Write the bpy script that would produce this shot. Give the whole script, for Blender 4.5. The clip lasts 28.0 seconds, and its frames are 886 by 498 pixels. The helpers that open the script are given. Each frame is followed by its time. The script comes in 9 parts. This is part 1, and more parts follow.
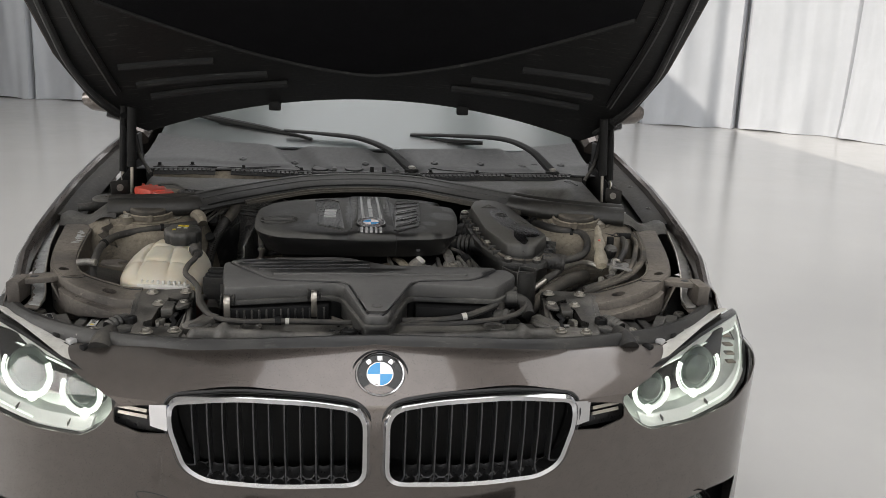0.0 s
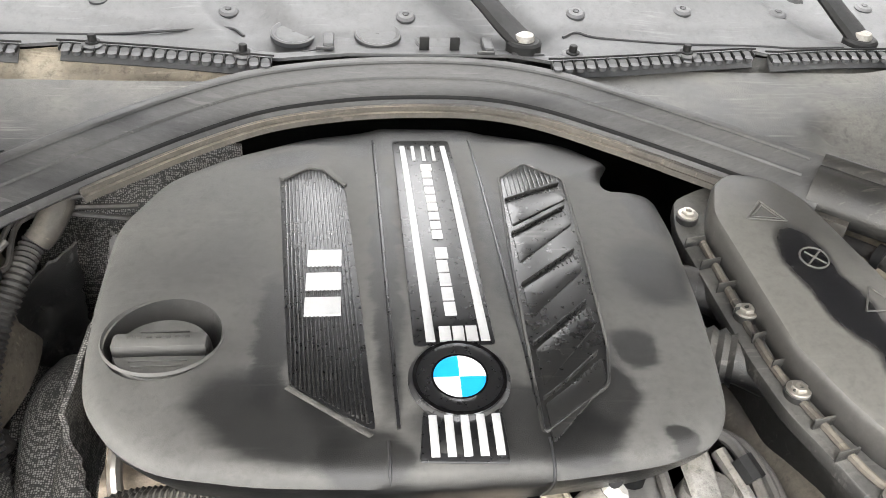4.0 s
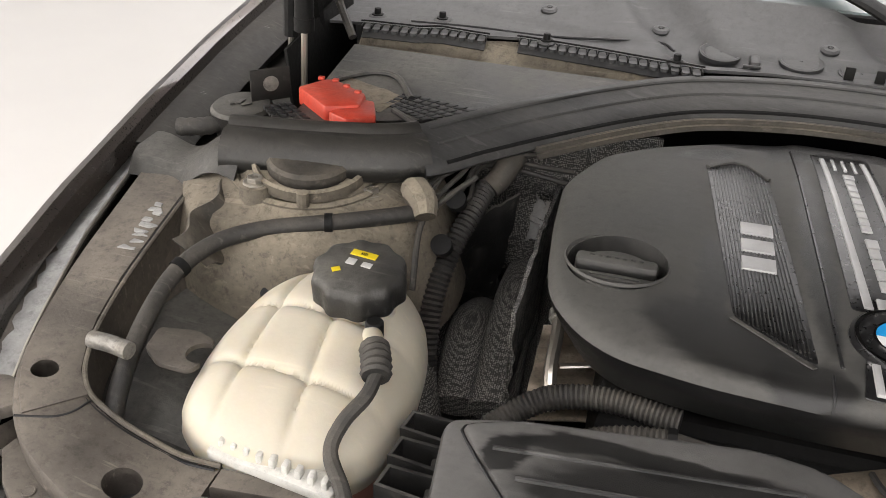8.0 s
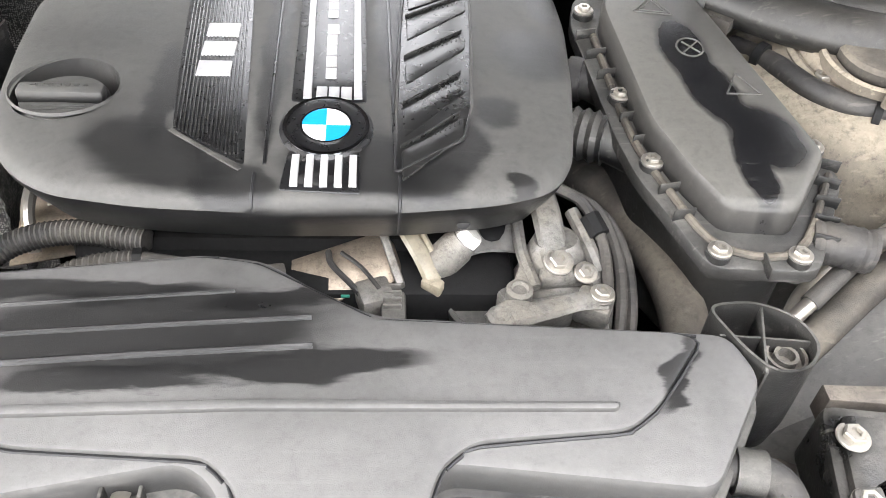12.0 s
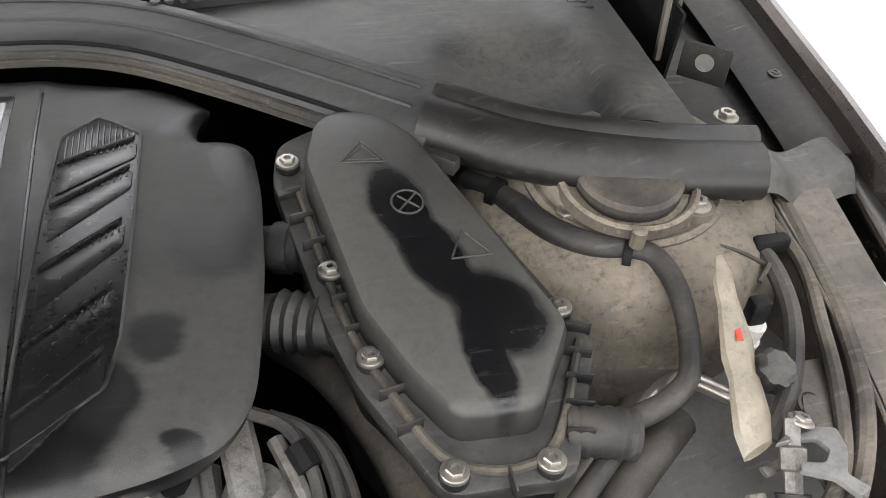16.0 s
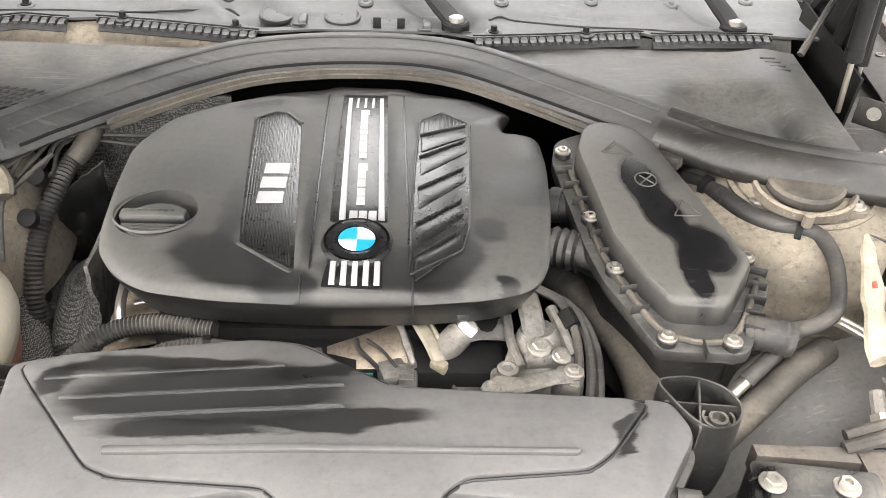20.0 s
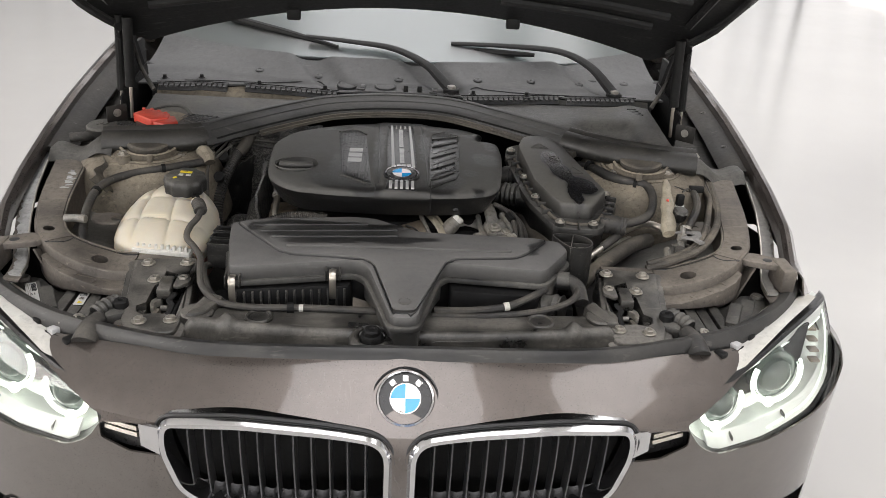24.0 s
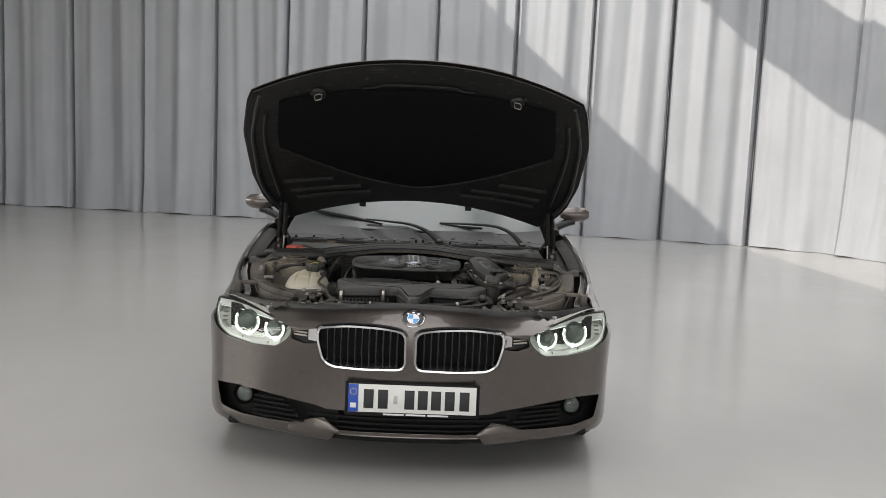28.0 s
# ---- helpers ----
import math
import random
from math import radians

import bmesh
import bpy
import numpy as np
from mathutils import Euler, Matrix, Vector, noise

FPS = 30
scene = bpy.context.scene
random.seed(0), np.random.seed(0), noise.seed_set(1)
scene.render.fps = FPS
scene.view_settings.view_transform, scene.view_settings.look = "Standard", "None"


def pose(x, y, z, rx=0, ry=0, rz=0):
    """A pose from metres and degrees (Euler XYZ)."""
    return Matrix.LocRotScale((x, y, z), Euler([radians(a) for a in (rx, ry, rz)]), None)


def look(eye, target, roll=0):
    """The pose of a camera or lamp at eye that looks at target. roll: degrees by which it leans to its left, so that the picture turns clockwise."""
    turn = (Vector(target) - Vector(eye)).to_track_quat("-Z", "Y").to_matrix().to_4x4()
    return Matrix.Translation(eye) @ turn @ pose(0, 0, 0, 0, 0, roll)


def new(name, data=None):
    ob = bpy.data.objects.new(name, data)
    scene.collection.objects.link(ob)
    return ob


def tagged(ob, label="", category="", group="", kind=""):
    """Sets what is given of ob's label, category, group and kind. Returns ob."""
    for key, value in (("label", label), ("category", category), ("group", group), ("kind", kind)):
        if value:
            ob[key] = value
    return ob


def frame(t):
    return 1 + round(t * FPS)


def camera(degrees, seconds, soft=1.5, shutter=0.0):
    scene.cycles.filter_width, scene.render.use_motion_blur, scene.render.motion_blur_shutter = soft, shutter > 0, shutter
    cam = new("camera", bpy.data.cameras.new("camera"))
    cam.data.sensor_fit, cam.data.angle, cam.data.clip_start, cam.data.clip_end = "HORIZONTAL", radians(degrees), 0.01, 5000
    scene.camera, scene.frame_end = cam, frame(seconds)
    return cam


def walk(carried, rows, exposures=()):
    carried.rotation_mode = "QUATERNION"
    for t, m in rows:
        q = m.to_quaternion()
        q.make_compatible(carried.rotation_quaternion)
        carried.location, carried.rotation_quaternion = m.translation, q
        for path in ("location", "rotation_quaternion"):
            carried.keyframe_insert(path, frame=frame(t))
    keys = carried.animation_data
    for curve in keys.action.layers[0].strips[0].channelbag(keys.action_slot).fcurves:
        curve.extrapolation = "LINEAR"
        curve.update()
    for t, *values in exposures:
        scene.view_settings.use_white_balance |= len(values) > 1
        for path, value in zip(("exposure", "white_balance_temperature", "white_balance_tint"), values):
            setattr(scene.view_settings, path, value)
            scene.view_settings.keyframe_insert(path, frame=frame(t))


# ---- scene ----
cam = camera(54.9, 28.0, 0.80)
PATH = [
    (0, (-0.034, -1.468, 1.32), (0.155, 0.461, 0.825), 2.0),
    (0.5, (-0.036, -1.056, 1.338), (0.172, 0.818, 0.673), 2.1),
    (1, (-0.074, -0.684, 1.306), (0.149, 1.174, 0.599), 2.5),
    (1.5, (-0.006, -0.352, 1.301), (0.223, 1.339, 0.259), 2.9),
    (2, (-0.001, -0.09, 1.31), (0.263, 1.539, 0.181), 4.2),
    (2.5, (-0.017, 0.028, 1.323), (0.214, 1.651, 0.178), 3.9),
    (4.5, (-0.116, 0.197, 1.311), (0.077, 1.788, 0.114), 3.4),
    (5, (-0.15, 0.183, 1.318), (0.09, 1.759, 0.111), 5.1),
    (5.5, (-0.184, 0.145, 1.345), (-0.076, 1.713, 0.109), 3.3),
    (6, (-0.213, 0.091, 1.356), (-0.141, 1.688, 0.154), 4.6),
    (6.5, (-0.24, 0.039, 1.33), (-0.344, 1.699, 0.219), 3.4),
    (7, (-0.245, 0.025, 1.303), (-0.514, 1.694, 0.235), 2.9),
    (7.5, (-0.238, 0.018, 1.275), (-0.598, 1.687, 0.233), 2.5),
    (8, (-0.235, 0.015, 1.254), (-0.663, 1.669, 0.214), 2.3),
    (8.5, (-0.242, 0.032, 1.229), (-0.684, 1.625, 0.104), 2.7),
    (9, (-0.242, 0.035, 1.209), (-0.709, 1.511, -0.057), 2.7),
    (9.5, (-0.239, 0.043, 1.199), (-0.745, 1.365, -0.214), 2.6),
    (10, (-0.199, 0.06, 1.226), (-0.765, 1.311, -0.228), 1.9),
    (10.5, (-0.114, 0.058, 1.268), (-0.681, 1.326, -0.17), 2.5),
    (11, (-0.045, 0.06, 1.271), (-0.508, 1.392, -0.148), 3.1),
    (11.5, (0.017, 0.074, 1.276), (-0.166, 1.478, -0.137), 3.6),
    (12, (0.034, 0.055, 1.282), (0.182, 1.479, -0.115), 4.5),
    (12.5, (0.04, 0.037, 1.261), (0.453, 1.446, -0.097), 4.7),
    (13, (0.083, 0.065, 1.248), (0.55, 1.463, -0.105), 4.4),
    (13.5, (0.185, 0.12, 1.219), (0.602, 1.546, -0.119), 2.7),
    (15.5, (0.208, 0.212, 1.272), (0.689, 1.626, -0.058), 4.8),
    (16, (0.2, 0.243, 1.285), (0.671, 1.685, -0.018), 4.9),
    (16.5, (0.195, 0.265, 1.294), (0.651, 1.743, 0.027), 4.8),
    (17, (0.155, 0.274, 1.294), (0.594, 1.788, 0.063), 4.8),
    (17.5, (0.098, 0.232, 1.324), (0.385, 1.808, 0.126), 3.7),
    (18, (0.032, 0.15, 1.362), (0.243, 1.743, 0.171), 3.3),
    (18.5, (-0.014, 0.074, 1.379), (0.172, 1.675, 0.194), 3.1),
    (19, (-0.022, 0.013, 1.389), (0.133, 1.641, 0.237), 2.8),
    (19.5, (-0.005, -0.048, 1.39), (0.117, 1.576, 0.229), 2.7),
    (20, (0.038, -0.123, 1.388), (0.134, 1.5, 0.224), 2.8),
    (20.5, (0.045, -0.184, 1.404), (0.133, 1.516, 0.354), 2.9),
    (22.5, (-0.009, -0.52, 1.421), (0.081, 1.23, 0.457), 2.4),
    (23, (0.027, -0.677, 1.435), (0.133, 1.078, 0.481), 2.7),
    (23.5, (-0.003, -0.872, 1.464), (0.106, 0.914, 0.57), 2.9),
    (24, (-0.019, -1.103, 1.489), (0.09, 0.704, 0.639), 3.1),
    (24.5, (0.015, -1.372, 1.466), (0.112, 0.467, 0.684), 3.1),
    (25, (0.0, -1.696, 1.482), (0.08, 0.213, 0.893), 3.0),
    (25.5, (-0.048, -2.029, 1.484), (0.02, -0.095, 0.977), 3.0),
    (26, (-0.023, -2.385, 1.465), (0.034, -0.437, 1.014), 2.8),
    (26.5, (-0.011, -2.741, 1.458), (0.044, -0.779, 1.074), 2.7),
    (27, (-0.022, -3.049, 1.443), (0.029, -1.076, 1.12), 2.5),
    (27.5, (0.044, -3.202, 1.382), (0.092, -1.22, 1.118), 2.4),
    (28, (0.021, -3.408, 1.364), (0.073, -1.421, 1.145), 2.5),
]
walk(cam, [(t, look(eye, target, roll)) for t, eye, target, roll in PATH],
     [(0, -0.2, 6700, 10), (1, 0.02, 6700, 11), (1.5, 0.62, 6700, 11), (2, 1.4, 6700, 10), (2.5, 1.8, 6700, 10), (4.5, 2.3, 6700, 10), (5, 2.3, 6700, 10), (6, 1.65, 6900, 13), (7, 0.8, 6950, 13), (8, 0.85, 6950, 13), (9, 1.13, 6950, 13), (10, 1.1, 6950, 13), (11, 1.35, 6900, 13), (12, 2.35, 6500, 12), (13, 2.4, 6500, 12), (13.5, 2.25, 6500, 12), (15.5, 1.28, 6500, 12), (17, 1.0, 6600, 10), (18, 1.7, 6750, 10), (19, 1.9, 6850, 11), (20, 2.2, 6850, 12), (20.5, 1.45, 6850, 12), (22.5, 0.85, 6800, 13), (24, 0.4, 6750, 12), (25, 0.08, 6750, 10), (26, -0.17, 6700, 10), (27, -0.36, 6700, 10), (28, -0.43, 6700, 10)])

# ---------- world, sun, large lights ----------
world = bpy.data.worlds.new("hall_sky")
scene.world = world
world.use_nodes = True
wn = world.node_tree.nodes
sky = wn.new("ShaderNodeTexSky")
sky.sky_type, sky.sun_disc = "NISHITA", False
sky.sun_elevation, sky.sun_rotation = radians(38.3), radians(239)
wn["Background"].inputs["Strength"].default_value = 0.12
world.node_tree.links.new(sky.outputs[0], wn["Background"].inputs["Color"])

SUN_WAY = Vector((1.0, 0.6, -0.92))
sun = new("sun", bpy.data.lights.new("sun", "SUN"))
sun.data.energy, sun.data.angle, sun.data.color = 4.0, radians(0.6), (1.0, 0.95, 0.88)
sun.matrix_world = look((-20, -12, 18), Vector((-20, -12, 18)) + SUN_WAY)


def area(name, at, to, sx, sy, watts, colour=(1.0, 0.98, 0.95)):
    lamp = new(name, bpy.data.lights.new(name, "AREA"))
    lamp.data.shape, lamp.data.size, lamp.data.size_y = "RECTANGLE", sx, sy
    lamp.data.energy, lamp.data.color = watts, colour
    lamp.matrix_world = look(at, to)
    return lamp


# daylight stands in the openings: the tall windows behind the camera and two long rooflights
area("window_light", (-0.5, -9.3, 1.95), (-0.5, 0, 1.8), 15.0, 2.8, 330, (1.0, 0.97, 0.935))
area("side_window_light", (-11.4, -3.0, 4.1), (0.0, -3.0, 2.0), 8.0, 3.2, 560, (1.0, 0.975, 0.945))
ROOF = [(-2.3, 1.7, -7.5, 13.0), (3.2, 5.2, -7.5, 13.0)]
for x0, x1, y0, y1 in ROOF:
    area("rooflight_light", ((x0 + x1) / 2, (y0 + y1) / 2, 7.15), ((x0 + x1) / 2, (y0 + y1) / 2, 0), x1 - x0, y1 - y0, 19.0 * (x1 - x0) * (y1 - y0) * 0.45, (1.0, 0.99, 0.975)).rotation_euler = (0, 0, 0)


# ---------- materials ----------
def rgb(c):
    return (*c, 1.0) if len(c) == 3 else tuple(c)


def mat(name, col, rough=0.5, metal=0.0, var=0.18, scale=14.0, bump=0.12, grain=420.0, dust=0.0, dust_col=(0.19, 0.175, 0.15), dust_scale=9.0, dust_edge=0.12, dust_mid=0.5, coat=0.0, spec=0.5, streak=None, island=0.0, wipes=(), ragged=0.035, grit=0.35, weave=0.0, even=0.15):
    """Base colour varied at two scales, a dust film that lies on faces turned upward in patches, fine relief.
    wipes: places (x, y, half length, half width, turn) where the film has been rubbed off."""
    m = bpy.data.materials.new(name)
    m.use_nodes = True
    nt = m.node_tree
    n, l = nt.nodes, nt.links
    b = n["Principled BSDF"]
    tc = n.new("ShaderNodeTexCoord")
    src = tc.outputs["Object"]
    if streak:
        mp = n.new("ShaderNodeMapping")
        mp.inputs["Scale"].default_value = streak
        l.new(src, mp.inputs["Vector"])
        src = mp.outputs[0]

    def noise_tex(s, detail=4.0, rgh=0.55):
        t = n.new("ShaderNodeTexNoise")
        t.inputs["Scale"].default_value, t.inputs["Detail"].default_value, t.inputs["Roughness"].default_value = s, detail, rgh
        l.new(src, t.inputs["Vector"])
        return t.outputs["Fac"]

    def mix(f, a, c):
        x = n.new("ShaderNodeMix")
        x.data_type = "RGBA"
        for sock, v in ((x.inputs[0], f), (x.inputs[6], a), (x.inputs[7], c)):
            if hasattr(v, "is_output"):
                l.new(v, sock)
            elif isinstance(v, (int, float)):
                sock.default_value = v
            else:
                sock.default_value = rgb(v)
        return x.outputs[2]

    def ramp(v, lo, hi):
        r = n.new("ShaderNodeMapRange")
        r.inputs["From Min"].default_value, r.inputs["From Max"].default_value = lo, hi
        l.new(v, r.inputs["Value"])
        return r.outputs[0]

    def mul(a, c):
        x = n.new("ShaderNodeMath")
        x.operation = "MULTIPLY"
        for s, v in zip(x.inputs, (a, c)):
            if hasattr(v, "is_output"):
                l.new(v, s)
            else:
                s.default_value = v
        return x.outputs[0]

    big, small = noise_tex(scale), noise_tex(scale * 9.0, 5.0, 0.65)
    dark = tuple(c * (1 - var) for c in col)
    lite = tuple(min(1.0, c * (1 + var)) for c in col)
    c = mix(ramp(big, 0.3, 0.7), dark, lite)
    c = mix(mul(ramp(small, 0.35, 0.75), 0.35), c, tuple(x * (1 - 1.4 * var) for x in col))
    r_out = ramp(small, 0.2, 0.9)
    rr = n.new("ShaderNodeMapRange")
    rr.inputs["To Min"].default_value, rr.inputs["To Max"].default_value = max(0.02, rough * 0.8), min(1.0, rough * 1.2)
    l.new(r_out, rr.inputs["Value"])
    rough_out = rr.outputs[0]
    if dust > 0:
        geo = n.new("ShaderNodeNewGeometry")
        sep = n.new("ShaderNodeSeparateXYZ")
        l.new(geo.outputs["Normal"], sep.inputs[0])
        up = ramp(sep.outputs["Z"], -0.2, 0.7)
        patch = ramp(noise_tex(dust_scale, 3.0, 0.5), dust_mid - dust_edge, dust_mid + dust_edge)
        speck = ramp(noise_tex(dust_scale * 16, 6.0, 0.75), -even, 0.6)
        f = mul(mul(mul(up, patch), speck), dust)
        if wipes:
            wob = n.new("ShaderNodeTexNoise")
            wob.inputs["Scale"].default_value, wob.inputs["Detail"].default_value, wob.inputs["Roughness"].default_value = 26.0, 5.0, 0.6
            wm = n.new("ShaderNodeMapping")
            wm.inputs["Scale"].default_value = (0.45, 1.7, 1.0)
            l.new(tc.outputs["Object"], wm.inputs["Vector"])
            l.new(wm.outputs[0], wob.inputs["Vector"])
            off = n.new("ShaderNodeVectorMath")
            off.operation = "MULTIPLY_ADD"
            l.new(wob.outputs["Color"], off.inputs[0])
            off.inputs[1].default_value = (ragged, ragged, 0)
            l.new(tc.outputs["Object"], off.inputs[2])
            for wx, wy, wl, ww, wt in wipes:
                mp = n.new("ShaderNodeMapping")
                mp.vector_type = "TEXTURE"
                mp.inputs["Location"].default_value = (wx + ragged / 2, wy + ragged / 2, 0)
                mp.inputs["Rotation"].default_value = (0, 0, radians(wt))
                mp.inputs["Scale"].default_value = (wl, ww, 1000.0)
                l.new(off.outputs[0], mp.inputs["Vector"])
                ln = n.new("ShaderNodeVectorMath")
                ln.operation = "LENGTH"
                l.new(mp.outputs[0], ln.inputs[0])
                wr = n.new("ShaderNodeMapRange")
                wr.inputs["From Min"].default_value, wr.inputs["From Max"].default_value, wr.inputs["To Min"].default_value = 0.74, 1.06, 0.14
                l.new(ln.outputs["Value"], wr.inputs["Value"])
                f = mul(f, wr.outputs[0])
        c = mix(f, c, dust_col)
        add = n.new("ShaderNodeMath")
        add.operation, add.use_clamp = "MULTIPLY_ADD", True
        l.new(f, add.inputs[0])
        add.inputs[1].default_value = 0.45
        l.new(rough_out, add.inputs[2])
        rough_out = add.outputs[0]
    if island:
        oi = n.new("ShaderNodeObjectInfo")
        c = mix(mul(oi.outputs["Random"], island), c, tuple(x * 0.55 for x in col))
    if dust > 0:
        for turn, long, thin in ((0.5, 9.0, 170.0), (-0.9, 12.0, 230.0)):
            mp = n.new("ShaderNodeMapping")
            mp.inputs["Rotation"].default_value = (0, 0, turn)
            mp.inputs["Scale"].default_value = (long, thin, thin * 0.5)
            l.new(tc.outputs["Object"], mp.inputs["Vector"])
            t = n.new("ShaderNodeTexNoise")
            t.inputs["Scale"].default_value, t.inputs["Detail"].default_value = 1.0, 3.0
            l.new(mp.outputs[0], t.inputs["Vector"])
            worn = ramp(noise_tex(11.0 if turn > 0 else 17.0, 2.0), 0.48, 0.66)
            c = mix(mul(mul(ramp(t.outputs["Fac"], 0.60, 0.68), worn), 0.08 if wipes else 0.26), c, tuple(min(0.8, x * 1.5 + 0.01) for x in dust_col))
    if grit:
        g = ramp(noise_tex(95.0, 8.0, 0.8), 0.50, 0.66)
        c = mix(mul(g, grit), c, tuple(x * 0.35 for x in col))
        g = ramp(noise_tex(61.0, 9.0, 0.85), 0.57, 0.72)
        c = mix(mul(g, grit * 0.5), c, tuple(min(0.8, x * 1.8 + 0.02) for x in (dust_col if dust > 0 else col)))
    if weave:
        vo = n.new("ShaderNodeTexVoronoi")
        vo.inputs["Scale"].default_value, vo.inputs["Randomness"].default_value = weave, 0.45
        l.new(src, vo.inputs["Vector"])
        c = mix(ramp(vo.outputs["Distance"], 0.25, 0.55), tuple(min(1, x * 2.3) for x in col), tuple(x * 0.30 for x in col))
    l.new(c, b.inputs["Base Color"])
    l.new(rough_out, b.inputs["Roughness"])
    b.inputs["Metallic"].default_value = metal
    b.inputs["Specular IOR Level"].default_value = spec
    b.inputs["Coat Weight"].default_value = coat
    b.inputs["Coat Roughness"].default_value = 0.04
    if bump:
        bp = n.new("ShaderNodeBump")
        bp.inputs["Strength"].default_value, bp.inputs["Distance"].default_value = bump, 0.002
        l.new(noise_tex(grain, 3.0, 0.6), bp.inputs["Height"])
        l.new(bp.outputs[0], b.inputs["Normal"])
    return m


def glow(name, col, strength):
    m = bpy.data.materials.new(name)
    m.use_nodes = True
    b = m.node_tree.nodes["Principled BSDF"]
    b.inputs["Base Color"].default_value = rgb(col)
    b.inputs["Emission Color"].default_value = rgb(col)
    b.inputs["Emission Strength"].default_value = strength
    return m


def clear(name, tint, rough=0.02, gloss=1.0, ior=1.5):
    """Thin clear pane: transparent, with a mirror part that grows by Fresnel."""
    m = bpy.data.materials.new(name)
    m.use_nodes = True
    n, l = m.node_tree.nodes, m.node_tree.links
    n.remove(n["Principled BSDF"])
    tr, gl, mx, fr = n.new("ShaderNodeBsdfTransparent"), n.new("ShaderNodeBsdfGlossy"), n.new("ShaderNodeMixShader"), n.new("ShaderNodeFresnel")
    tr.inputs[0].default_value = rgb(tint)
    gl.inputs["Roughness"].default_value = rough
    gl.inputs["Color"].default_value = (gloss, gloss, gloss, 1)
    fr.inputs["IOR"].default_value = ior
    l.new(fr.outputs[0], mx.inputs[0])
    l.new(tr.outputs[0], mx.inputs[1])
    l.new(gl.outputs[0], mx.inputs[2])
    l.new(mx.outputs[0], n["Material Output"].inputs[0])
    return m


M_FLOOR = mat("epoxy_floor", (0.46, 0.452, 0.435), 0.18, var=0.05, scale=0.5, bump=0.02, grain=60, spec=0.5, grit=0.0)
M_WALL = mat("wall_paint", (0.72, 0.72, 0.72), 0.7, var=0.04, scale=1.2, bump=0.05, grain=90, grit=0.0)
M_CURTAIN = mat("satin_curtain", (0.44, 0.455, 0.48), 0.55, var=0.05, scale=1.5, bump=0.06, grain=900, spec=0.3, island=0.12, grit=0.0)
M_PAINT = mat("brown_metallic_paint", (0.112, 0.096, 0.087), 0.30, 0.80, var=0.06, scale=40, bump=0.03, grain=2600, coat=1.0, grit=0.0)
M_PAINTIN = mat("dusty_inner_paint", (0.060, 0.052, 0.046), 0.50, 0.15, var=0.22, scale=12, bump=0.12, grain=400, dust=0.85, dust_col=(0.245, 0.216, 0.180), dust_scale=6, dust_edge=0.16, dust_mid=0.42, grit=0.45)
M_TOWER = mat("dusty_strut_tower", (0.100, 0.086, 0.068), 0.7, 0.0, var=0.3, scale=12, bump=0.2, grain=420, dust=0.9, dust_col=(0.320, 0.278, 0.212), dust_scale=8, dust_edge=0.22, dust_mid=0.46, grit=0.6)
M_GALV = mat("bare_galvanised_steel", (0.21, 0.205, 0.195), 0.55, 0.3, var=0.25, scale=22, bump=0.14, grain=300, dust=0.5, dust_col=(0.22, 0.205, 0.18), grit=0.5)
M_PLAST = mat("dusty_black_plastic", (0.010, 0.010, 0.010), 0.40, var=0.25, scale=9, bump=0.25, grain=700, dust=0.80, dust_col=(0.142, 0.136, 0.122), dust_scale=9.5, dust_edge=0.16, dust_mid=0.44, grit=0.4)
M_CARR = mat("scuffed_front_carrier_plastic", (0.010, 0.010, 0.0095), 0.27, var=0.2, scale=11, bump=0.22, grain=520, dust=0.85, dust_col=(0.190, 0.178, 0.158), dust_scale=11, dust_edge=0.14, dust_mid=0.48, grit=0.45)
M_ARCH = mat("grey_wheelhouse_plastic", (0.150, 0.148, 0.142), 0.40, var=0.2, scale=7, bump=0.15, grain=600, dust=0.7, dust_col=(0.30, 0.285, 0.26), dust_scale=7, dust_edge=0.3, dust_mid=0.5, grit=0.3)
M_COVER = mat("matt_engine_cover_plastic", (0.007, 0.007, 0.007), 0.34, even=0.7, var=0.1, scale=8, bump=0.22, grain=1300, dust=0.95, dust_col=(0.088, 0.086, 0.080), dust_scale=7, dust_edge=0.34, dust_mid=0.22, grit=0.2, wipes=[(-0.155, 0.625, 0.075, 0.040, -28), (-0.115, 0.70, 0.030, 0.10, 0), (0.020, 0.61, 0.075, 0.045, 0), (0.075, 0.60, 0.035, 0.030, 10), (0.150, 0.594, 0.014, 0.011, 0), (0.140, 0.690, 0.022, 0.026, 0), (0.185, 0.790, 0.040, 0.050, 10), (0.042, 0.85, 0.016, 0.13, 0), (-0.04, 1.055, 0.20, 0.028, 0), (0.150, 1.000, 0.050, 0.050, 20), (0.205, 0.90, 0.020, 0.05, 0), (0.100, 0.990, 0.045, 0.020, -12), (-0.066, 1.020, 0.045, 0.022, 0), (-0.165, 1.000, 0.050, 0.018, 20), (-0.065, 0.80, 0.014, 0.20, 0), (-0.160, 0.71, 0.016, 0.085, 0), (-0.085, 0.585, 0.040, 0.030, -20), (0.100, 0.640, 0.030, 0.050, 0)])
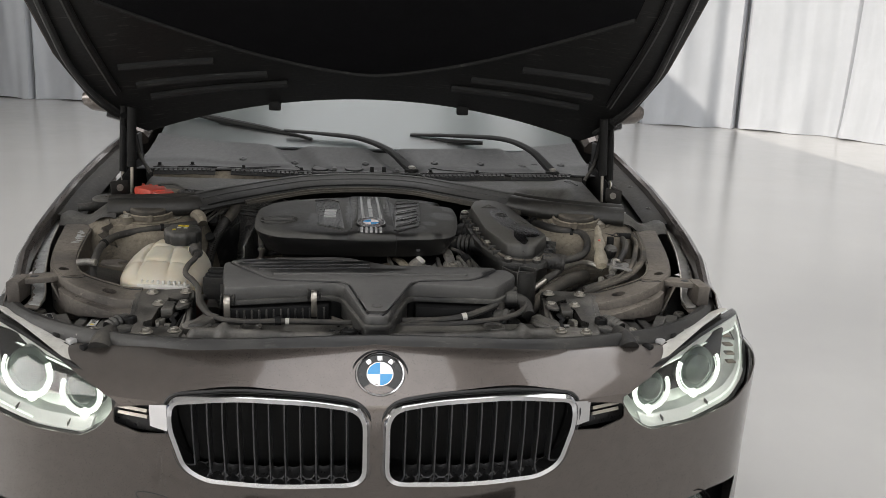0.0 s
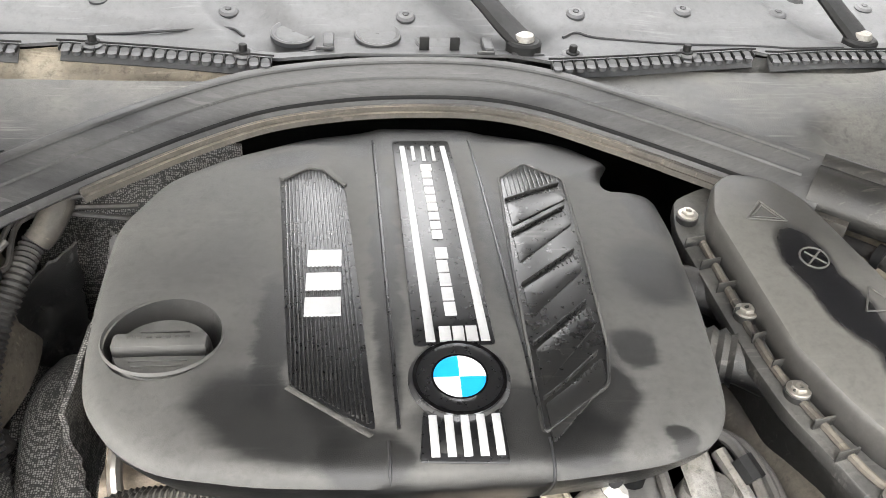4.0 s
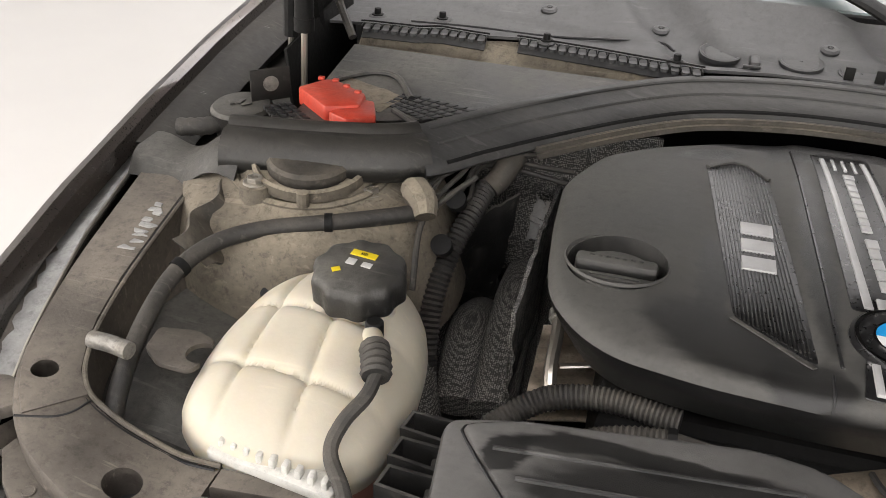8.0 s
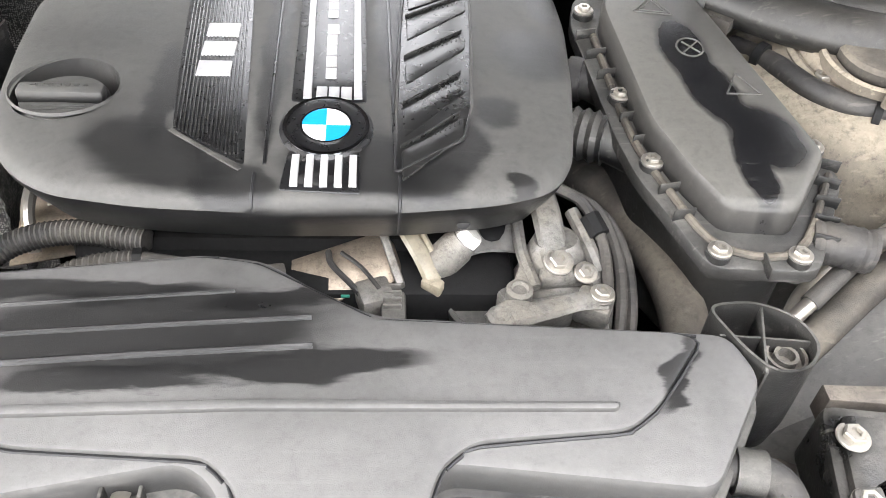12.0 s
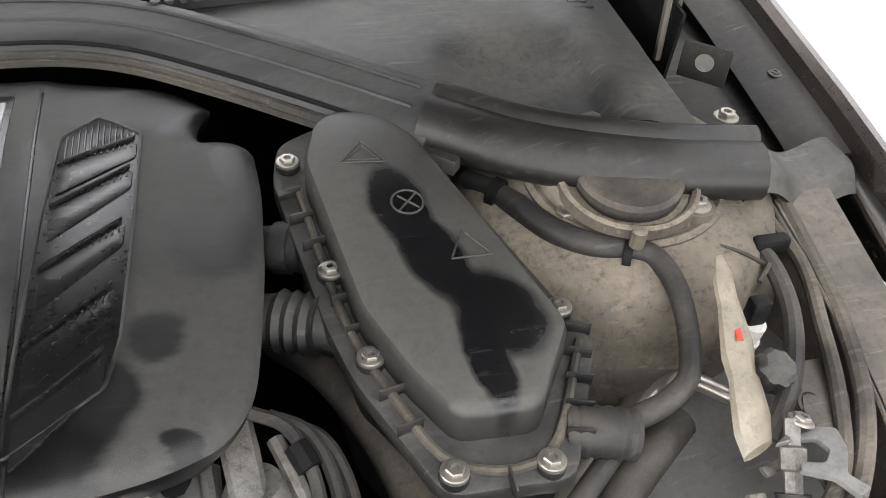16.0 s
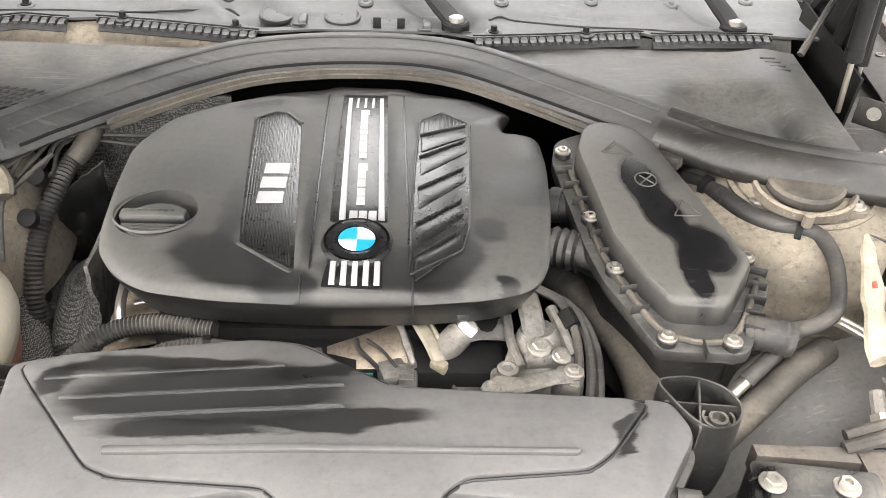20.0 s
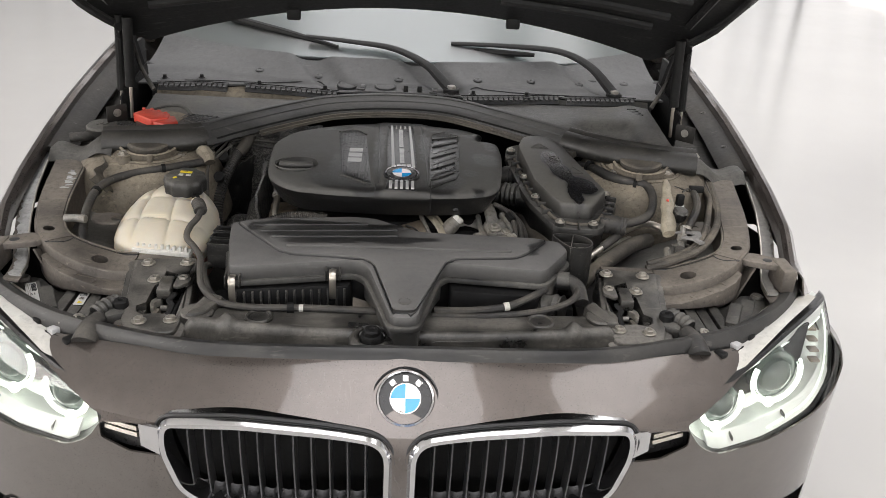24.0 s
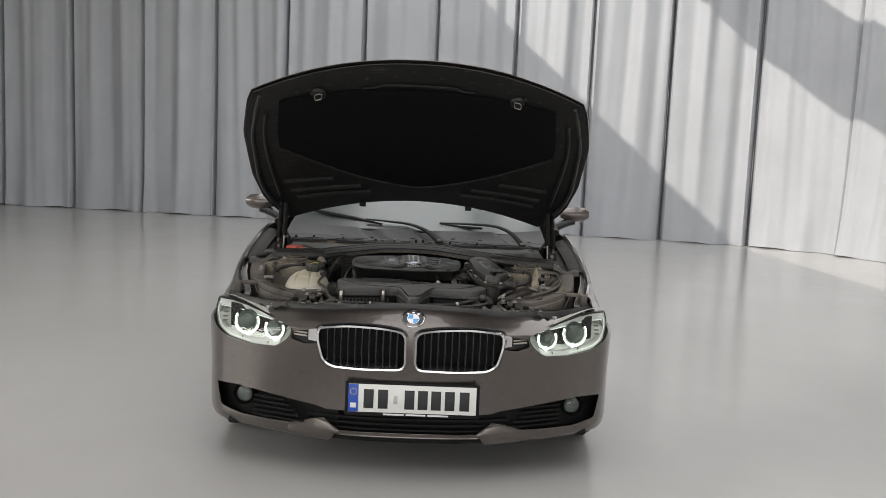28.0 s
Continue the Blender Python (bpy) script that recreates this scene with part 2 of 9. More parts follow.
M_BOX = mat("wiped_intake_box_plastic", (0.008, 0.008, 0.008), 0.30, even=1.1, var=0.2, scale=7, bump=0.2, grain=1100, dust=0.92, dust_mid=0.10, dust_col=(0.142, 0.139, 0.134), dust_scale=5.0, dust_edge=0.40, grit=0.14, ragged=0.045, wipes=[(-0.150, 0.480, 0.165, 0.046, 5), (-0.200, 0.520, 0.120, 0.013, 4), (-0.020, 0.450, 0.095, 0.016, 3), (-0.160, 0.436, 0.095, 0.012, 4), (-0.030, 0.518, 0.085, 0.012, 8), (-0.300, 0.500, 0.030, 0.016, 40), (0.262, 0.445, 0.010, 0.045, -30)])
M_LID = mat("dust_filmed_filter_lid", (0.007, 0.007, 0.008), 0.22, even=0.8, var=0.2, scale=9, bump=0.08, grain=1300, dust=0.92, dust_col=(0.100, 0.096, 0.086), dust_scale=8, dust_edge=0.2, dust_mid=0.28, grit=0.2, ragged=0.012, wipes=[(0.341, 0.800, 0.026, 0.056, 8), (0.357, 0.742, 0.027, 0.050, 14), (0.394, 0.680, 0.036, 0.048, 24), (0.372, 0.640, 0.017, 0.046, 8)] * 2)
M_GLOSS = mat("satin_black_trim", (0.010, 0.010, 0.0105), 0.30, var=0.1, scale=20, bump=0.05, grain=900, grit=0.0)
M_SATINB = mat("satin_black_panel_plastic", (0.009, 0.009, 0.009), 0.28, var=0.15, scale=14, bump=0.03, grain=900, dust=0.10, dust_col=(0.10, 0.098, 0.09), dust_scale=12, dust_edge=0.2, grit=0.15)
M_SLAT = mat("satin_grey_slats", (0.050, 0.050, 0.052), 0.36, 0.3, var=0.1, scale=30, bump=0.03, grain=900, grit=0.0)
M_DEEP = mat("deep_black_plastic", (0.007, 0.007, 0.007), 0.65, var=0.2, scale=20, bump=0.1, grain=500, spec=0.25)
M_RUBBER = mat("grey_weathered_rubber", (0.024, 0.0245, 0.025), 0.46, var=0.4, scale=8, bump=0.15, grain=500, dust=0.55, dust_col=(0.100, 0.098, 0.093), dust_scale=4, dust_edge=0.16, streak=(0.8, 3.0, 3.0), grit=0.3)
M_HOSE = mat("black_rubber_hose", (0.024, 0.023, 0.022), 0.6, var=0.2, scale=20, bump=0.2, grain=700, dust=0.6, dust_col=(0.13, 0.118, 0.10), dust_scale=14)
M_HOSEB = mat("brown_dusty_hose", (0.05, 0.045, 0.038), 0.7, var=0.25, scale=20, bump=0.25, grain=700, dust=0.8, dust_col=(0.20, 0.175, 0.14), dust_scale=12)
M_ZINC = mat("zinc_bolt", (0.40, 0.38, 0.34), 0.36, 0.75, var=0.15, scale=60, bump=0.08, grain=800, dust=0.5, dust_col=(0.32, 0.29, 0.24), dust_scale=40)
M_CAST = mat("dusty_cast_aluminium", (0.26, 0.25, 0.23), 0.5, 0.55, var=0.35, scale=34, bump=0.5, grain=240, dust=0.75, dust_col=(0.24, 0.22, 0.185), dust_scale=26, dust_edge=0.06, grit=0.75)
M_STEEL = mat("bright_steel", (0.48, 0.45, 0.40), 0.34, 0.9, var=0.12, scale=30, bump=0.05, grain=500, grit=0.0)
M_HEAT = mat("copper_tinted_heat_shield", (0.30, 0.25, 0.195), 0.46, 0.75, var=0.3, scale=30, bump=0.25, grain=160, grit=0.7)
M_CHROME = mat("polished_chrome", (0.56, 0.56, 0.57), 0.12, 1.0, var=0.03, scale=30, bump=0.0, grit=0.0)
M_SATIN = mat("satin_silver_print", (0.46, 0.46, 0.46), 0.48, 0.25, var=0.06, scale=60, bump=0.03, grain=900, grit=0.15)
M_RES = mat("milky_polythene", (0.55, 0.510, 0.42), 0.42, var=0.10, scale=10, bump=0.06, grain=300, dust=0.35, dust_col=(0.50, 0.44, 0.32), dust_scale=14, dust_edge=0.2, grit=0.0)
M_RES.node_tree.nodes["Principled BSDF"].inputs["Subsurface Weight"].default_value = 0.35
M_RES.node_tree.nodes["Principled BSDF"].inputs["Subsurface Radius"].default_value = (0.02, 0.014, 0.008)
M_FLUID = mat("pink_coolant_band", (0.42, 0.20, 0.15), 0.45, var=0.2, scale=12, bump=0.05, grain=300, grit=0.0)
M_WHITE = mat("white_plastic", (0.62, 0.61, 0.57), 0.5, var=0.1, scale=40, bump=0.08, grain=500, dust=0.4, dust_col=(0.4, 0.37, 0.3))
M_RED = mat("red_terminal_plastic", (0.55, 0.055, 0.030), 0.4, var=0.12, scale=30, bump=0.06, grain=700, dust=0.25, dust_col=(0.45, 0.2, 0.14))
M_YELLOW = mat("yellow_print", (0.72, 0.56, 0.02), 0.5, var=0.06, scale=60, bump=0.0, grit=0.0)
M_LABEL = mat("white_label", (0.50, 0.50, 0.48), 0.5, var=0.05, scale=60, bump=0.0, grit=0.0)
# print and joints; also shade in holes, slots and creases, put in as black
M_INK_SHADE = mat("black_print_and_shade", (0.015, 0.015, 0.016), 0.5, var=0.05, scale=60, bump=0.0, grit=0.0)
M_BLUE = mat("blue_enamel", (0.01, 0.30, 0.68), 0.2, var=0.04, scale=60, bump=0.0, coat=0.6, grit=0.0)
M_ENAMEL = mat("white_enamel", (0.80, 0.80, 0.80), 0.2, var=0.03, scale=60, bump=0.0, coat=0.6, grit=0.0)
M_EUBLUE = mat("blue_plate_film", (0.01, 0.07, 0.42), 0.35, var=0.04, scale=60, bump=0.0, grit=0.0)
M_PLATE = mat("white_plate_film", (0.74, 0.74, 0.71), 0.35, var=0.04, scale=30, bump=0.02, grain=500, grit=0.0)
M_QUILT = mat("woven_glass_insulation", (0.13, 0.126, 0.117), 0.5, 0.15, var=0.4, scale=25, bump=0.4, grain=260, dust=0.35, dust_col=(0.15, 0.14, 0.125), dust_scale=18, dust_edge=0.08, weave=430.0)
M_LINER = mat("black_bonnet_liner_felt", (0.006, 0.006, 0.007), 0.95, var=0.2, scale=20, bump=0.4, grain=700, spec=0.1, grit=0.0)
M_UNDER = mat("satin_black_bonnet_inner_panel", (0.008, 0.008, 0.0082), 0.52, 0.0, var=0.12, scale=12, bump=0.04, grain=600, dust=0.04, dust_col=(0.12, 0.12, 0.11), grit=0.0)
M_GUTTER = mat("dull_black_wing_flange", (0.014, 0.013, 0.012), 0.60, 0.0, var=0.3, scale=10, bump=0.12, grain=500, dust=0.35, dust_col=(0.10, 0.092, 0.078), dust_scale=8, dust_edge=0.25, spec=0.3, grit=0.3)
M_SEALF = mat("front_edge_rubber", (0.016, 0.016, 0.016), 0.42, var=0.2, scale=14, bump=0.1, grain=600, dust=0.35, dust_col=(0.11, 0.105, 0.095), dust_scale=10, grit=0.0)
M_REFL = mat("headlamp_reflector", (0.74, 0.78, 0.74), 0.34, 0.35, var=0.12, scale=30, bump=0.05, grain=120, grit=0.0)
M_LAMPIN = mat("greenish_lamp_glass", (0.085, 0.105, 0.095), 0.10, 0.2, var=0.1, scale=30, bump=0.0, grit=0.0)
M_BROW = mat("white_lamp_trim", (0.80, 0.81, 0.79), 0.35, var=0.03, scale=30, bump=0.0, grit=0.0)
M_SCUT = mat("sun_greyed_scuttle_plastic", (0.028, 0.029, 0.031), 0.42, var=0.25, scale=6, bump=0.1, grain=700, dust=0.7, dust_col=(0.100, 0.100, 0.100), dust_scale=5, dust_edge=0.25, dust_mid=0.42, grit=0.3)
M_BARE = mat("bare_bright_zinc", (0.34, 0.34, 0.33), 0.55, 0.2, var=0.25, scale=40, bump=0.2, grain=220, grit=0.55)
M_POUCH = mat("yellowed_plastic_bag", (0.30, 0.265, 0.20), 0.4, var=0.25, scale=40, bump=0.4, grain=120, grit=0.5)
M_SEALEND = mat("thick_black_seal_rubber", (0.013, 0.0128, 0.012), 0.40, var=0.35, scale=7, bump=0.12, grain=600, dust=0.35, dust_col=(0.100, 0.092, 0.078), dust_scale=6, grit=0.4)
M_TYRE = mat("tyre_rubber", (0.022, 0.022, 0.022), 0.7, var=0.2, scale=20, bump=0.2, grain=400)
M_RIM = mat("silver_alloy", (0.45, 0.45, 0.46), 0.3, 0.8, var=0.08, scale=20, bump=0.03, grit=0.0)
M_CABIN = mat("dark_cabin_fabric", (0.02, 0.02, 0.021), 0.8, var=0.2, scale=20, bump=0.2, grain=500)
M_ANGEL = glow("angel_eye_ring", (0.95, 1.0, 0.93), 2.6)
M_DIM = glow("dim_light_guide", (0.90, 1.0, 0.92), 0.55)
M_GLASS = clear("clear_lamp_lens", (0.97, 0.98, 0.97))
M_WIND = clear("tinted_windscreen", (0.22, 0.26, 0.27), rough=0.30, ior=1.85)
M_SIDEGL = clear("dark_side_glass", (0.22, 0.24, 0.24))


# ---------- mesh helpers ----------
def mesh_of(bm, name, material, smooth=True, angle=35):
    bmesh.ops.recalc_face_normals(bm, faces=bm.faces)
    if smooth:
        for f in bm.faces:
            f.smooth = True
        for e in bm.edges:
            if len(e.link_faces) == 2 and e.calc_face_angle(0) > radians(angle):
                e.smooth = False
    me = bpy.data.meshes.new(name)
    bm.to_mesh(me)
    bm.free()
    me.materials.append(material)
    return me


def part(name, bm, material, parent=None, label="", smooth=True, angle=35):
    ob = new(name, mesh_of(bm, name, material, smooth, angle))
    if parent is not None:
        ob.parent = parent
        if parent.type == "EMPTY":
            ob.matrix_parent_inverse = Matrix.Translation(-Vector(parent.location))
    if label:
        ob["label"] = label
    return ob


def shared(name, me, parent, at=(0, 0, 0), turn=None, label=""):
    """An object of its own on a shared mesh, placed at a point of the world."""
    ob = new(name, me)
    ob.parent = parent
    if parent.type == "EMPTY":
        ob.matrix_parent_inverse = Matrix.Translation(-Vector(parent.location))
    ob.matrix_basis = Matrix.Translation(at) @ (turn if turn is not None else Matrix.Identity(4))
    if label:
        ob["label"] = label
    return ob


def spline(pts, n=8, closed=False):
    """Catmull-Rom through the points, n steps a span."""
    P = [Vector(p) for p in pts]
    out = []
    m = len(P)
    spans = m if closed else m - 1
    for i in range(spans):
        p1, p2 = P[i], P[(i + 1) % m]
        p0 = P[(i - 1) % m] if closed or i > 0 else p1 * 2 - p2
        p3 = P[(i + 2) % m] if closed or i + 2 < m else p2 * 2 - p1
        for k in range(n):
            t = k / n
            out.append(0.5 * ((2 * p1) + (p2 - p0) * t + (2 * p0 - 5 * p1 + 4 * p2 - p3) * t * t + (3 * p1 - p0 - 3 * p2 + p3) * t ** 3))
    if not closed:
        out.append(P[-1].copy())
    return out


def lerp_at(xs, ys, x):
    return float(np.interp(x, xs, ys))


def rings(bm, loops, closed=True, cap0=True, cap1=True):
    rows = [[bm.verts.new(p) for p in lp] for lp in loops]
    n = len(rows[0])
    for a, b in zip(rows, rows[1:]):
        for i in range(n if closed else n - 1):
            j = (i + 1) % n
            try:
                bm.faces.new((a[i], a[j], b[j], b[i]))
            except ValueError:
                pass
    for do, r in ((cap0, rows[0]), (cap1, rows[-1])):
        if do and closed:
            f = bm.faces.new(r)
            f.normal_update()
            bmesh.ops.triangulate(bm, faces=[f])
    return rows


def tube(pts, r, n=10, seg=6, ribs=0.0, pitch=0.006, bm=None, flat=1.0):
    """A hose along a smooth line; ribs: how far its rings stand proud; r may be a list of radii along it."""
    bm = bm or bmesh.new()
    line = spline(pts, seg)
    if ribs:
        acc = [0.0]
        for a, b in zip(line, line[1:]):
            acc.append(acc[-1] + (b - a).length)
        cnt = max(4, int(acc[-1] / pitch * 2))
        ar = np.array([tuple(p) for p in line])
        s = np.linspace(0, acc[-1], cnt)
        line = [Vector([np.interp(v, acc, ar[:, k]) for k in range(3)]) for v in s]
    loops = []
    up = Vector((0, 0, 1))
    prev = None
    for i, p in enumerate(line):
        t = (line[min(i + 1, len(line) - 1)] - line[max(i - 1, 0)]).normalized()
        if prev is None:
            side = t.cross(up) if abs(t.z) < 0.95 else t.cross(Vector((1, 0, 0)))
        else:
            side = prev - t * prev.dot(t)
        side.normalize()
        prev = side
        nrm = side.cross(t)
        rad = r if not isinstance(r, (list, tuple)) else lerp_at(np.linspace(0, 1, len(r)), r, i / (len(line) - 1))
        if ribs and i % 2:
            rad += ribs
        loops.append([p + (side * math.cos(a) + nrm * math.sin(a) * flat) * rad for a in [2 * math.pi * k / n for k in range(n)]])
    rings(bm, loops)
    return bm


def ccw(poly):
    a = sum(p[0] * q[1] - q[0] * p[1] for p, q in zip(poly, poly[1:] + poly[:1]))
    return list(poly) if a > 0 else list(poly)[::-1]


def inset(poly, d):
    """The outline moved inward by d (outward: minus)."""
    n = len(poly)
    out = []
    for i in range(n):
        a, b, c = Vector(poly[i - 1][:2]), Vector(poly[i][:2]), Vector(poly[(i + 1) % n][:2])
        e1, e2 = (b - a), (c - b)
        if e1.length < 1e-7 or e2.length < 1e-7:
            out.append((b.x, b.y))
            continue
        e1.normalize(), e2.normalize()
        n1, n2 = Vector((-e1.y, e1.x)), Vector((-e2.y, e2.x))
        k = n1 + n2
        if k.length < 1e-6:
            k = n1.copy()
        k.normalize()
        q = b + k * (d / max(0.5, k.dot(n1)))
        out.append((q.x, q.y))
    return out


def rounded(poly, r, n=4):
    poly = ccw(poly)
    out = []
    m = len(poly)
    for i in range(m):
        a, b, c = Vector(poly[i - 1]), Vector(poly[i]), Vector(poly[(i + 1) % m])
        d = min(r, (a - b).length * 0.48, (c - b).length * 0.48)
        p, q = b + (a - b).normalized() * d, b + (c - b).normalized() * d
        for k in range(n + 1):
            t = k / n
            v = p * (1 - t) ** 2 + b * 2 * t * (1 - t) + q * t * t
            out.append((v.x, v.y))
    return out


def dense(poly, step=0.015):
    out = []
    for p, q in zip(poly, poly[1:] + poly[:1]):
        k = max(1, int(math.dist(p, q) / step))
        out += [(p[0] + (q[0] - p[0]) * i / k, p[1] + (q[1] - p[1]) * i / k) for i in range(k)]
    return out


def slab(poly, z0, z1, bev=0.003, top=None, bm=None, base_follows=False):
    """A plate of that outline with a rounded upper edge. top(x, y): a height to add."""
    bm = bm or bmesh.new()
    poly = ccw(poly)
    f = top or (lambda x, y: 0.0)
    g = f if base_follows else (lambda x, y: 0.0)
    lv = [(0, z0, g), (0, z1 - bev, f), (bev * 0.3, z1 - bev * 0.3, f), (bev, z1, f)]
    rings(bm, [[(x, y, z + h(x, y)) for x, y in inset(poly, d)] for d, z, h in lv])
    return bm


def box(c, s, bev=0.003, bm=None, m=None):
    own = bmesh.new()
    bmesh.ops.create_cube(own, size=1.0)
    bmesh.ops.scale(own, vec=s, verts=own.verts)
    if bev:
        bmesh.ops.bevel(own, geom=own.edges[:], offset=min(bev, min(s) * 0.4), segments=2, affect="EDGES", profile=0.5)
    if m is not None:
        bmesh.ops.transform(own, matrix=m, verts=own.verts)
    bmesh.ops.translate(own, vec=c, verts=own.verts)
    if bm is None:
        return own
    tmp = bpy.data.meshes.new("tmp")
    own.to_mesh(tmp)
    own.free()
    bm.from_mesh(tmp)
    bpy.data.meshes.remove(tmp)
    return bm


def lathe(prof, at=(0, 0, 0), m=None, n=28, bm=None, lobes=0, depth=0.0, caps=True):
    """A turned body: (radius, height) pairs round z, then turned by m and moved to at. lobes: a fluted rim."""
    bm = bm or bmesh.new()
    m = m or Matrix.Identity(3)
    loops = []
    for r, z in prof:
        lp = []
        for k in range(n):
            a = 2 * math.pi * k / n
            rr = r * (1 + (depth * math.cos(lobes * a) if lobes else 0))
            lp.append(Vector(at) + m @ Vector((rr * math.cos(a), rr * math.sin(a), z)))
        loops.append(lp)
    rings(bm, loops, cap0=caps, cap1=caps)
    return bm


def tilt(way):
    """Turns z into way."""
    return Vector((0, 0, 1)).rotation_difference(Vector(way)).to_matrix()


def sheet(P, thick, bm=None):
    """A curved plate from a grid of points, given its thickness along the normals."""
    bm = bm or bmesh.new()
    P = np.asarray(P, float)
    du, dv = np.gradient(P, axis=0), np.gradient(P, axis=1)
    N = np.cross(du, dv)
    N /= np.maximum(np.linalg.norm(N, axis=2, keepdims=True), 1e-9)
    Q = P - N * thick
    nu, nv = P.shape[:2]
    a = [[bm.verts.new(P[i, j]) for j in range(nv)] for i in range(nu)]
    b = [[bm.verts.new(Q[i, j]) for j in range(nv)] for i in range(nu)]
    for i in range(nu - 1):
        for j in range(nv - 1):
            bm.faces.new((a[i][j], a[i + 1][j], a[i + 1][j + 1], a[i][j + 1]))
            bm.faces.new((b[i][j], b[i][j + 1], b[i + 1][j + 1], b[i + 1][j]))
    for i in range(nu - 1):
        for j in (0, nv - 1):
            bm.faces.new((a[i][j], a[i + 1][j], b[i + 1][j], b[i][j]))
    for j in range(nv - 1):
        for i in (0, nu - 1):
            bm.faces.new((a[i][j], a[i][j + 1], b[i][j + 1], b[i][j]))
    return bm


def wall_prism(poly_xz, y0, y1, bm=None):
    """A prism along y over an outline in x and z."""
    bm = bm or bmesh.new()
    rings(bm, [[(x, y, z) for x, z in poly_xz] for y in (y0, y1)])
    return bm


def cut(bm, cutters):
    """The mesh less the cutters."""
    me = bpy.data.meshes.new("uncut")
    bmesh.ops.recalc_face_normals(bm, faces=bm.faces)
    bm.to_mesh(me)
    bm.free()
    ob = new("uncut", me)
    gone = [ob]
    for c in cutters:
        bmesh.ops.recalc_face_normals(c, faces=c.faces)
        cm = bpy.data.meshes.new("cutter")
        c.to_mesh(cm)
        c.free()
        co = new("cutter", cm)
        gone.append(co)
        md = ob.modifiers.new("cut", "BOOLEAN")
        md.operation, md.solver, md.object = "DIFFERENCE", "EXACT", co
    dg = bpy.context.evaluated_depsgraph_get()
    dg.update()
    done = bpy.data.meshes.new_from_object(ob.evaluated_get(dg))
    out = bmesh.new()
    out.from_mesh(done)
    for o in gone:
        d = o.data
        bpy.data.objects.remove(o)
        bpy.data.meshes.remove(d)
    return out


def hexbolt(r=0.008, h=0.007, washer=1.45):
    """A flanged bolt with a socket, standing on z = 0."""
    bm = bmesh.new()
    lathe([(r * washer, 0), (r * washer, 0.0016), (r * washer * 0.93, 0.0024), (r * 0.9, 0.0028)], bm=bm, n=20)
    lathe([(r, 0.002), (r, h - 0.001), (r * 0.88, h), (r * 0.5, h), (r * 0.42, h - 0.003)], bm=bm, n=6)
    return bm


# ---------- hall ----------
HX0, HX1, HY0, HY1, HZ = -12.0, 9.5, -9.5, 15.5, 7.0


def structure(name, bm, material, label, smooth=False):
    return tagged(part(name, bm, material, label=label, smooth=smooth), category=name.split("_")[0], kind="structure")


structure("floor", box(((HX0 + HX1) / 2, (HY0 + HY1) / 2, -0.1), (HX1 - HX0 + 1, HY1 - HY0 + 1, 0.2), 0), M_FLOOR, "glossy pale grey poured epoxy hall floor")
structure("wall_back", box(((HX0 + HX1) / 2, HY1 + 0.15, HZ / 2), (HX1 - HX0 + 0.6, 0.3, HZ), 0), M_WALL, "plain white hall wall behind the curtains")
lw = bmesh.new()
box((HX0 - 0.15, (HY0 + HY1) / 2, 1.25), (0.3, HY1 - HY0, 2.5), 0, lw)
box((HX0 - 0.15, (HY0 + HY1) / 2, (5.7 + HZ) / 2), (0.3, HY1 - HY0, HZ - 5.7), 0, lw)
for y0, y1 in ((HY0, -7.0), (-3.2, -2.8), (1.0, HY1)):
    box((HX0 - 0.15, (y0 + y1) / 2, 4.1), (0.3, y1 - y0, 3.2), 0, lw)
structure("wall_left", lw, M_WALL, "white painted hall side wall with two high windows")
structure("wall_right", box((HX1 + 0.15, (HY0 + HY1) / 2, HZ / 2), (0.3, HY1 - HY0, HZ), 0), M_WALL, "plain white painted hall side wall")
fw = bmesh.new()
box(((HX0 + HX1) / 2, HY0 - 0.15, 0.25), (HX1 - HX0 + 0.6, 0.3, 0.5), 0, fw)
box(((HX0 + HX1) / 2, HY0 - 0.15, 6.2), (HX1 - HX0 + 0.6, 0.3, 1.6), 0, fw)
for wx in (-11.1, -8.4, -4.4, -0.4, 3.6, 8.4):
    box((wx, HY0 - 0.15, 2.95), (0.8 if abs(wx) < 8 else 2.0, 0.3, 4.9), 0, fw)
structure("wall_front", fw, M_WALL, "white hall wall with a row of tall windows")
# the ceiling has two long rooflights, through which the sun reaches the curtains
cl = bmesh.new()
edges = [HX0] + [v for x0, x1, _, _ in ROOF for v in (x0, x1)] + [HX1]
for k in range(0, 6, 2):
    box(((edges[k] + edges[k + 1]) / 2, (HY0 + HY1) / 2, HZ + 0.1), (edges[k + 1] - edges[k], HY1 - HY0, 0.2), 0, cl)
for x0, x1, y0, y1 in ROOF:
    box(((x0 + x1) / 2, (HY0 + y0) / 2, HZ + 0.1), (x1 - x0, y0 - HY0, 0.2), 0, cl)
    box(((x0 + x1) / 2, (HY1 + y1) / 2, HZ + 0.1), (x1 - x0, HY1 - y1, 0.2), 0, cl)
structure("ceiling", cl, M_WALL, "white hall ceiling with two long rooflights")

# curtains: panels hung side by side along a bent rail
rng = random.Random(7)
RAIL = spline([(-12, 11.0, 0), (-9.6, 13.4, 0), (-7.5, 13.75, 0), (-4.1, 13.2, 0), (-0.5, 12.7, 0), (2.9, 12.1, 0), (5.4, 11.5, 0), (6.75, 10.6, 0), (7.4, 8.8, 0), (7.9, 6.0, 0), (8.3, 2.5, 0), (8.6, -1.5, 0)], 24)
RLEN = [0.0]
for a_, b_ in zip(RAIL, RAIL[1:]):
    RLEN.append(RLEN[-1] + (b_ - a_).length)
RARR = np.array([tuple(p) for p in RAIL])


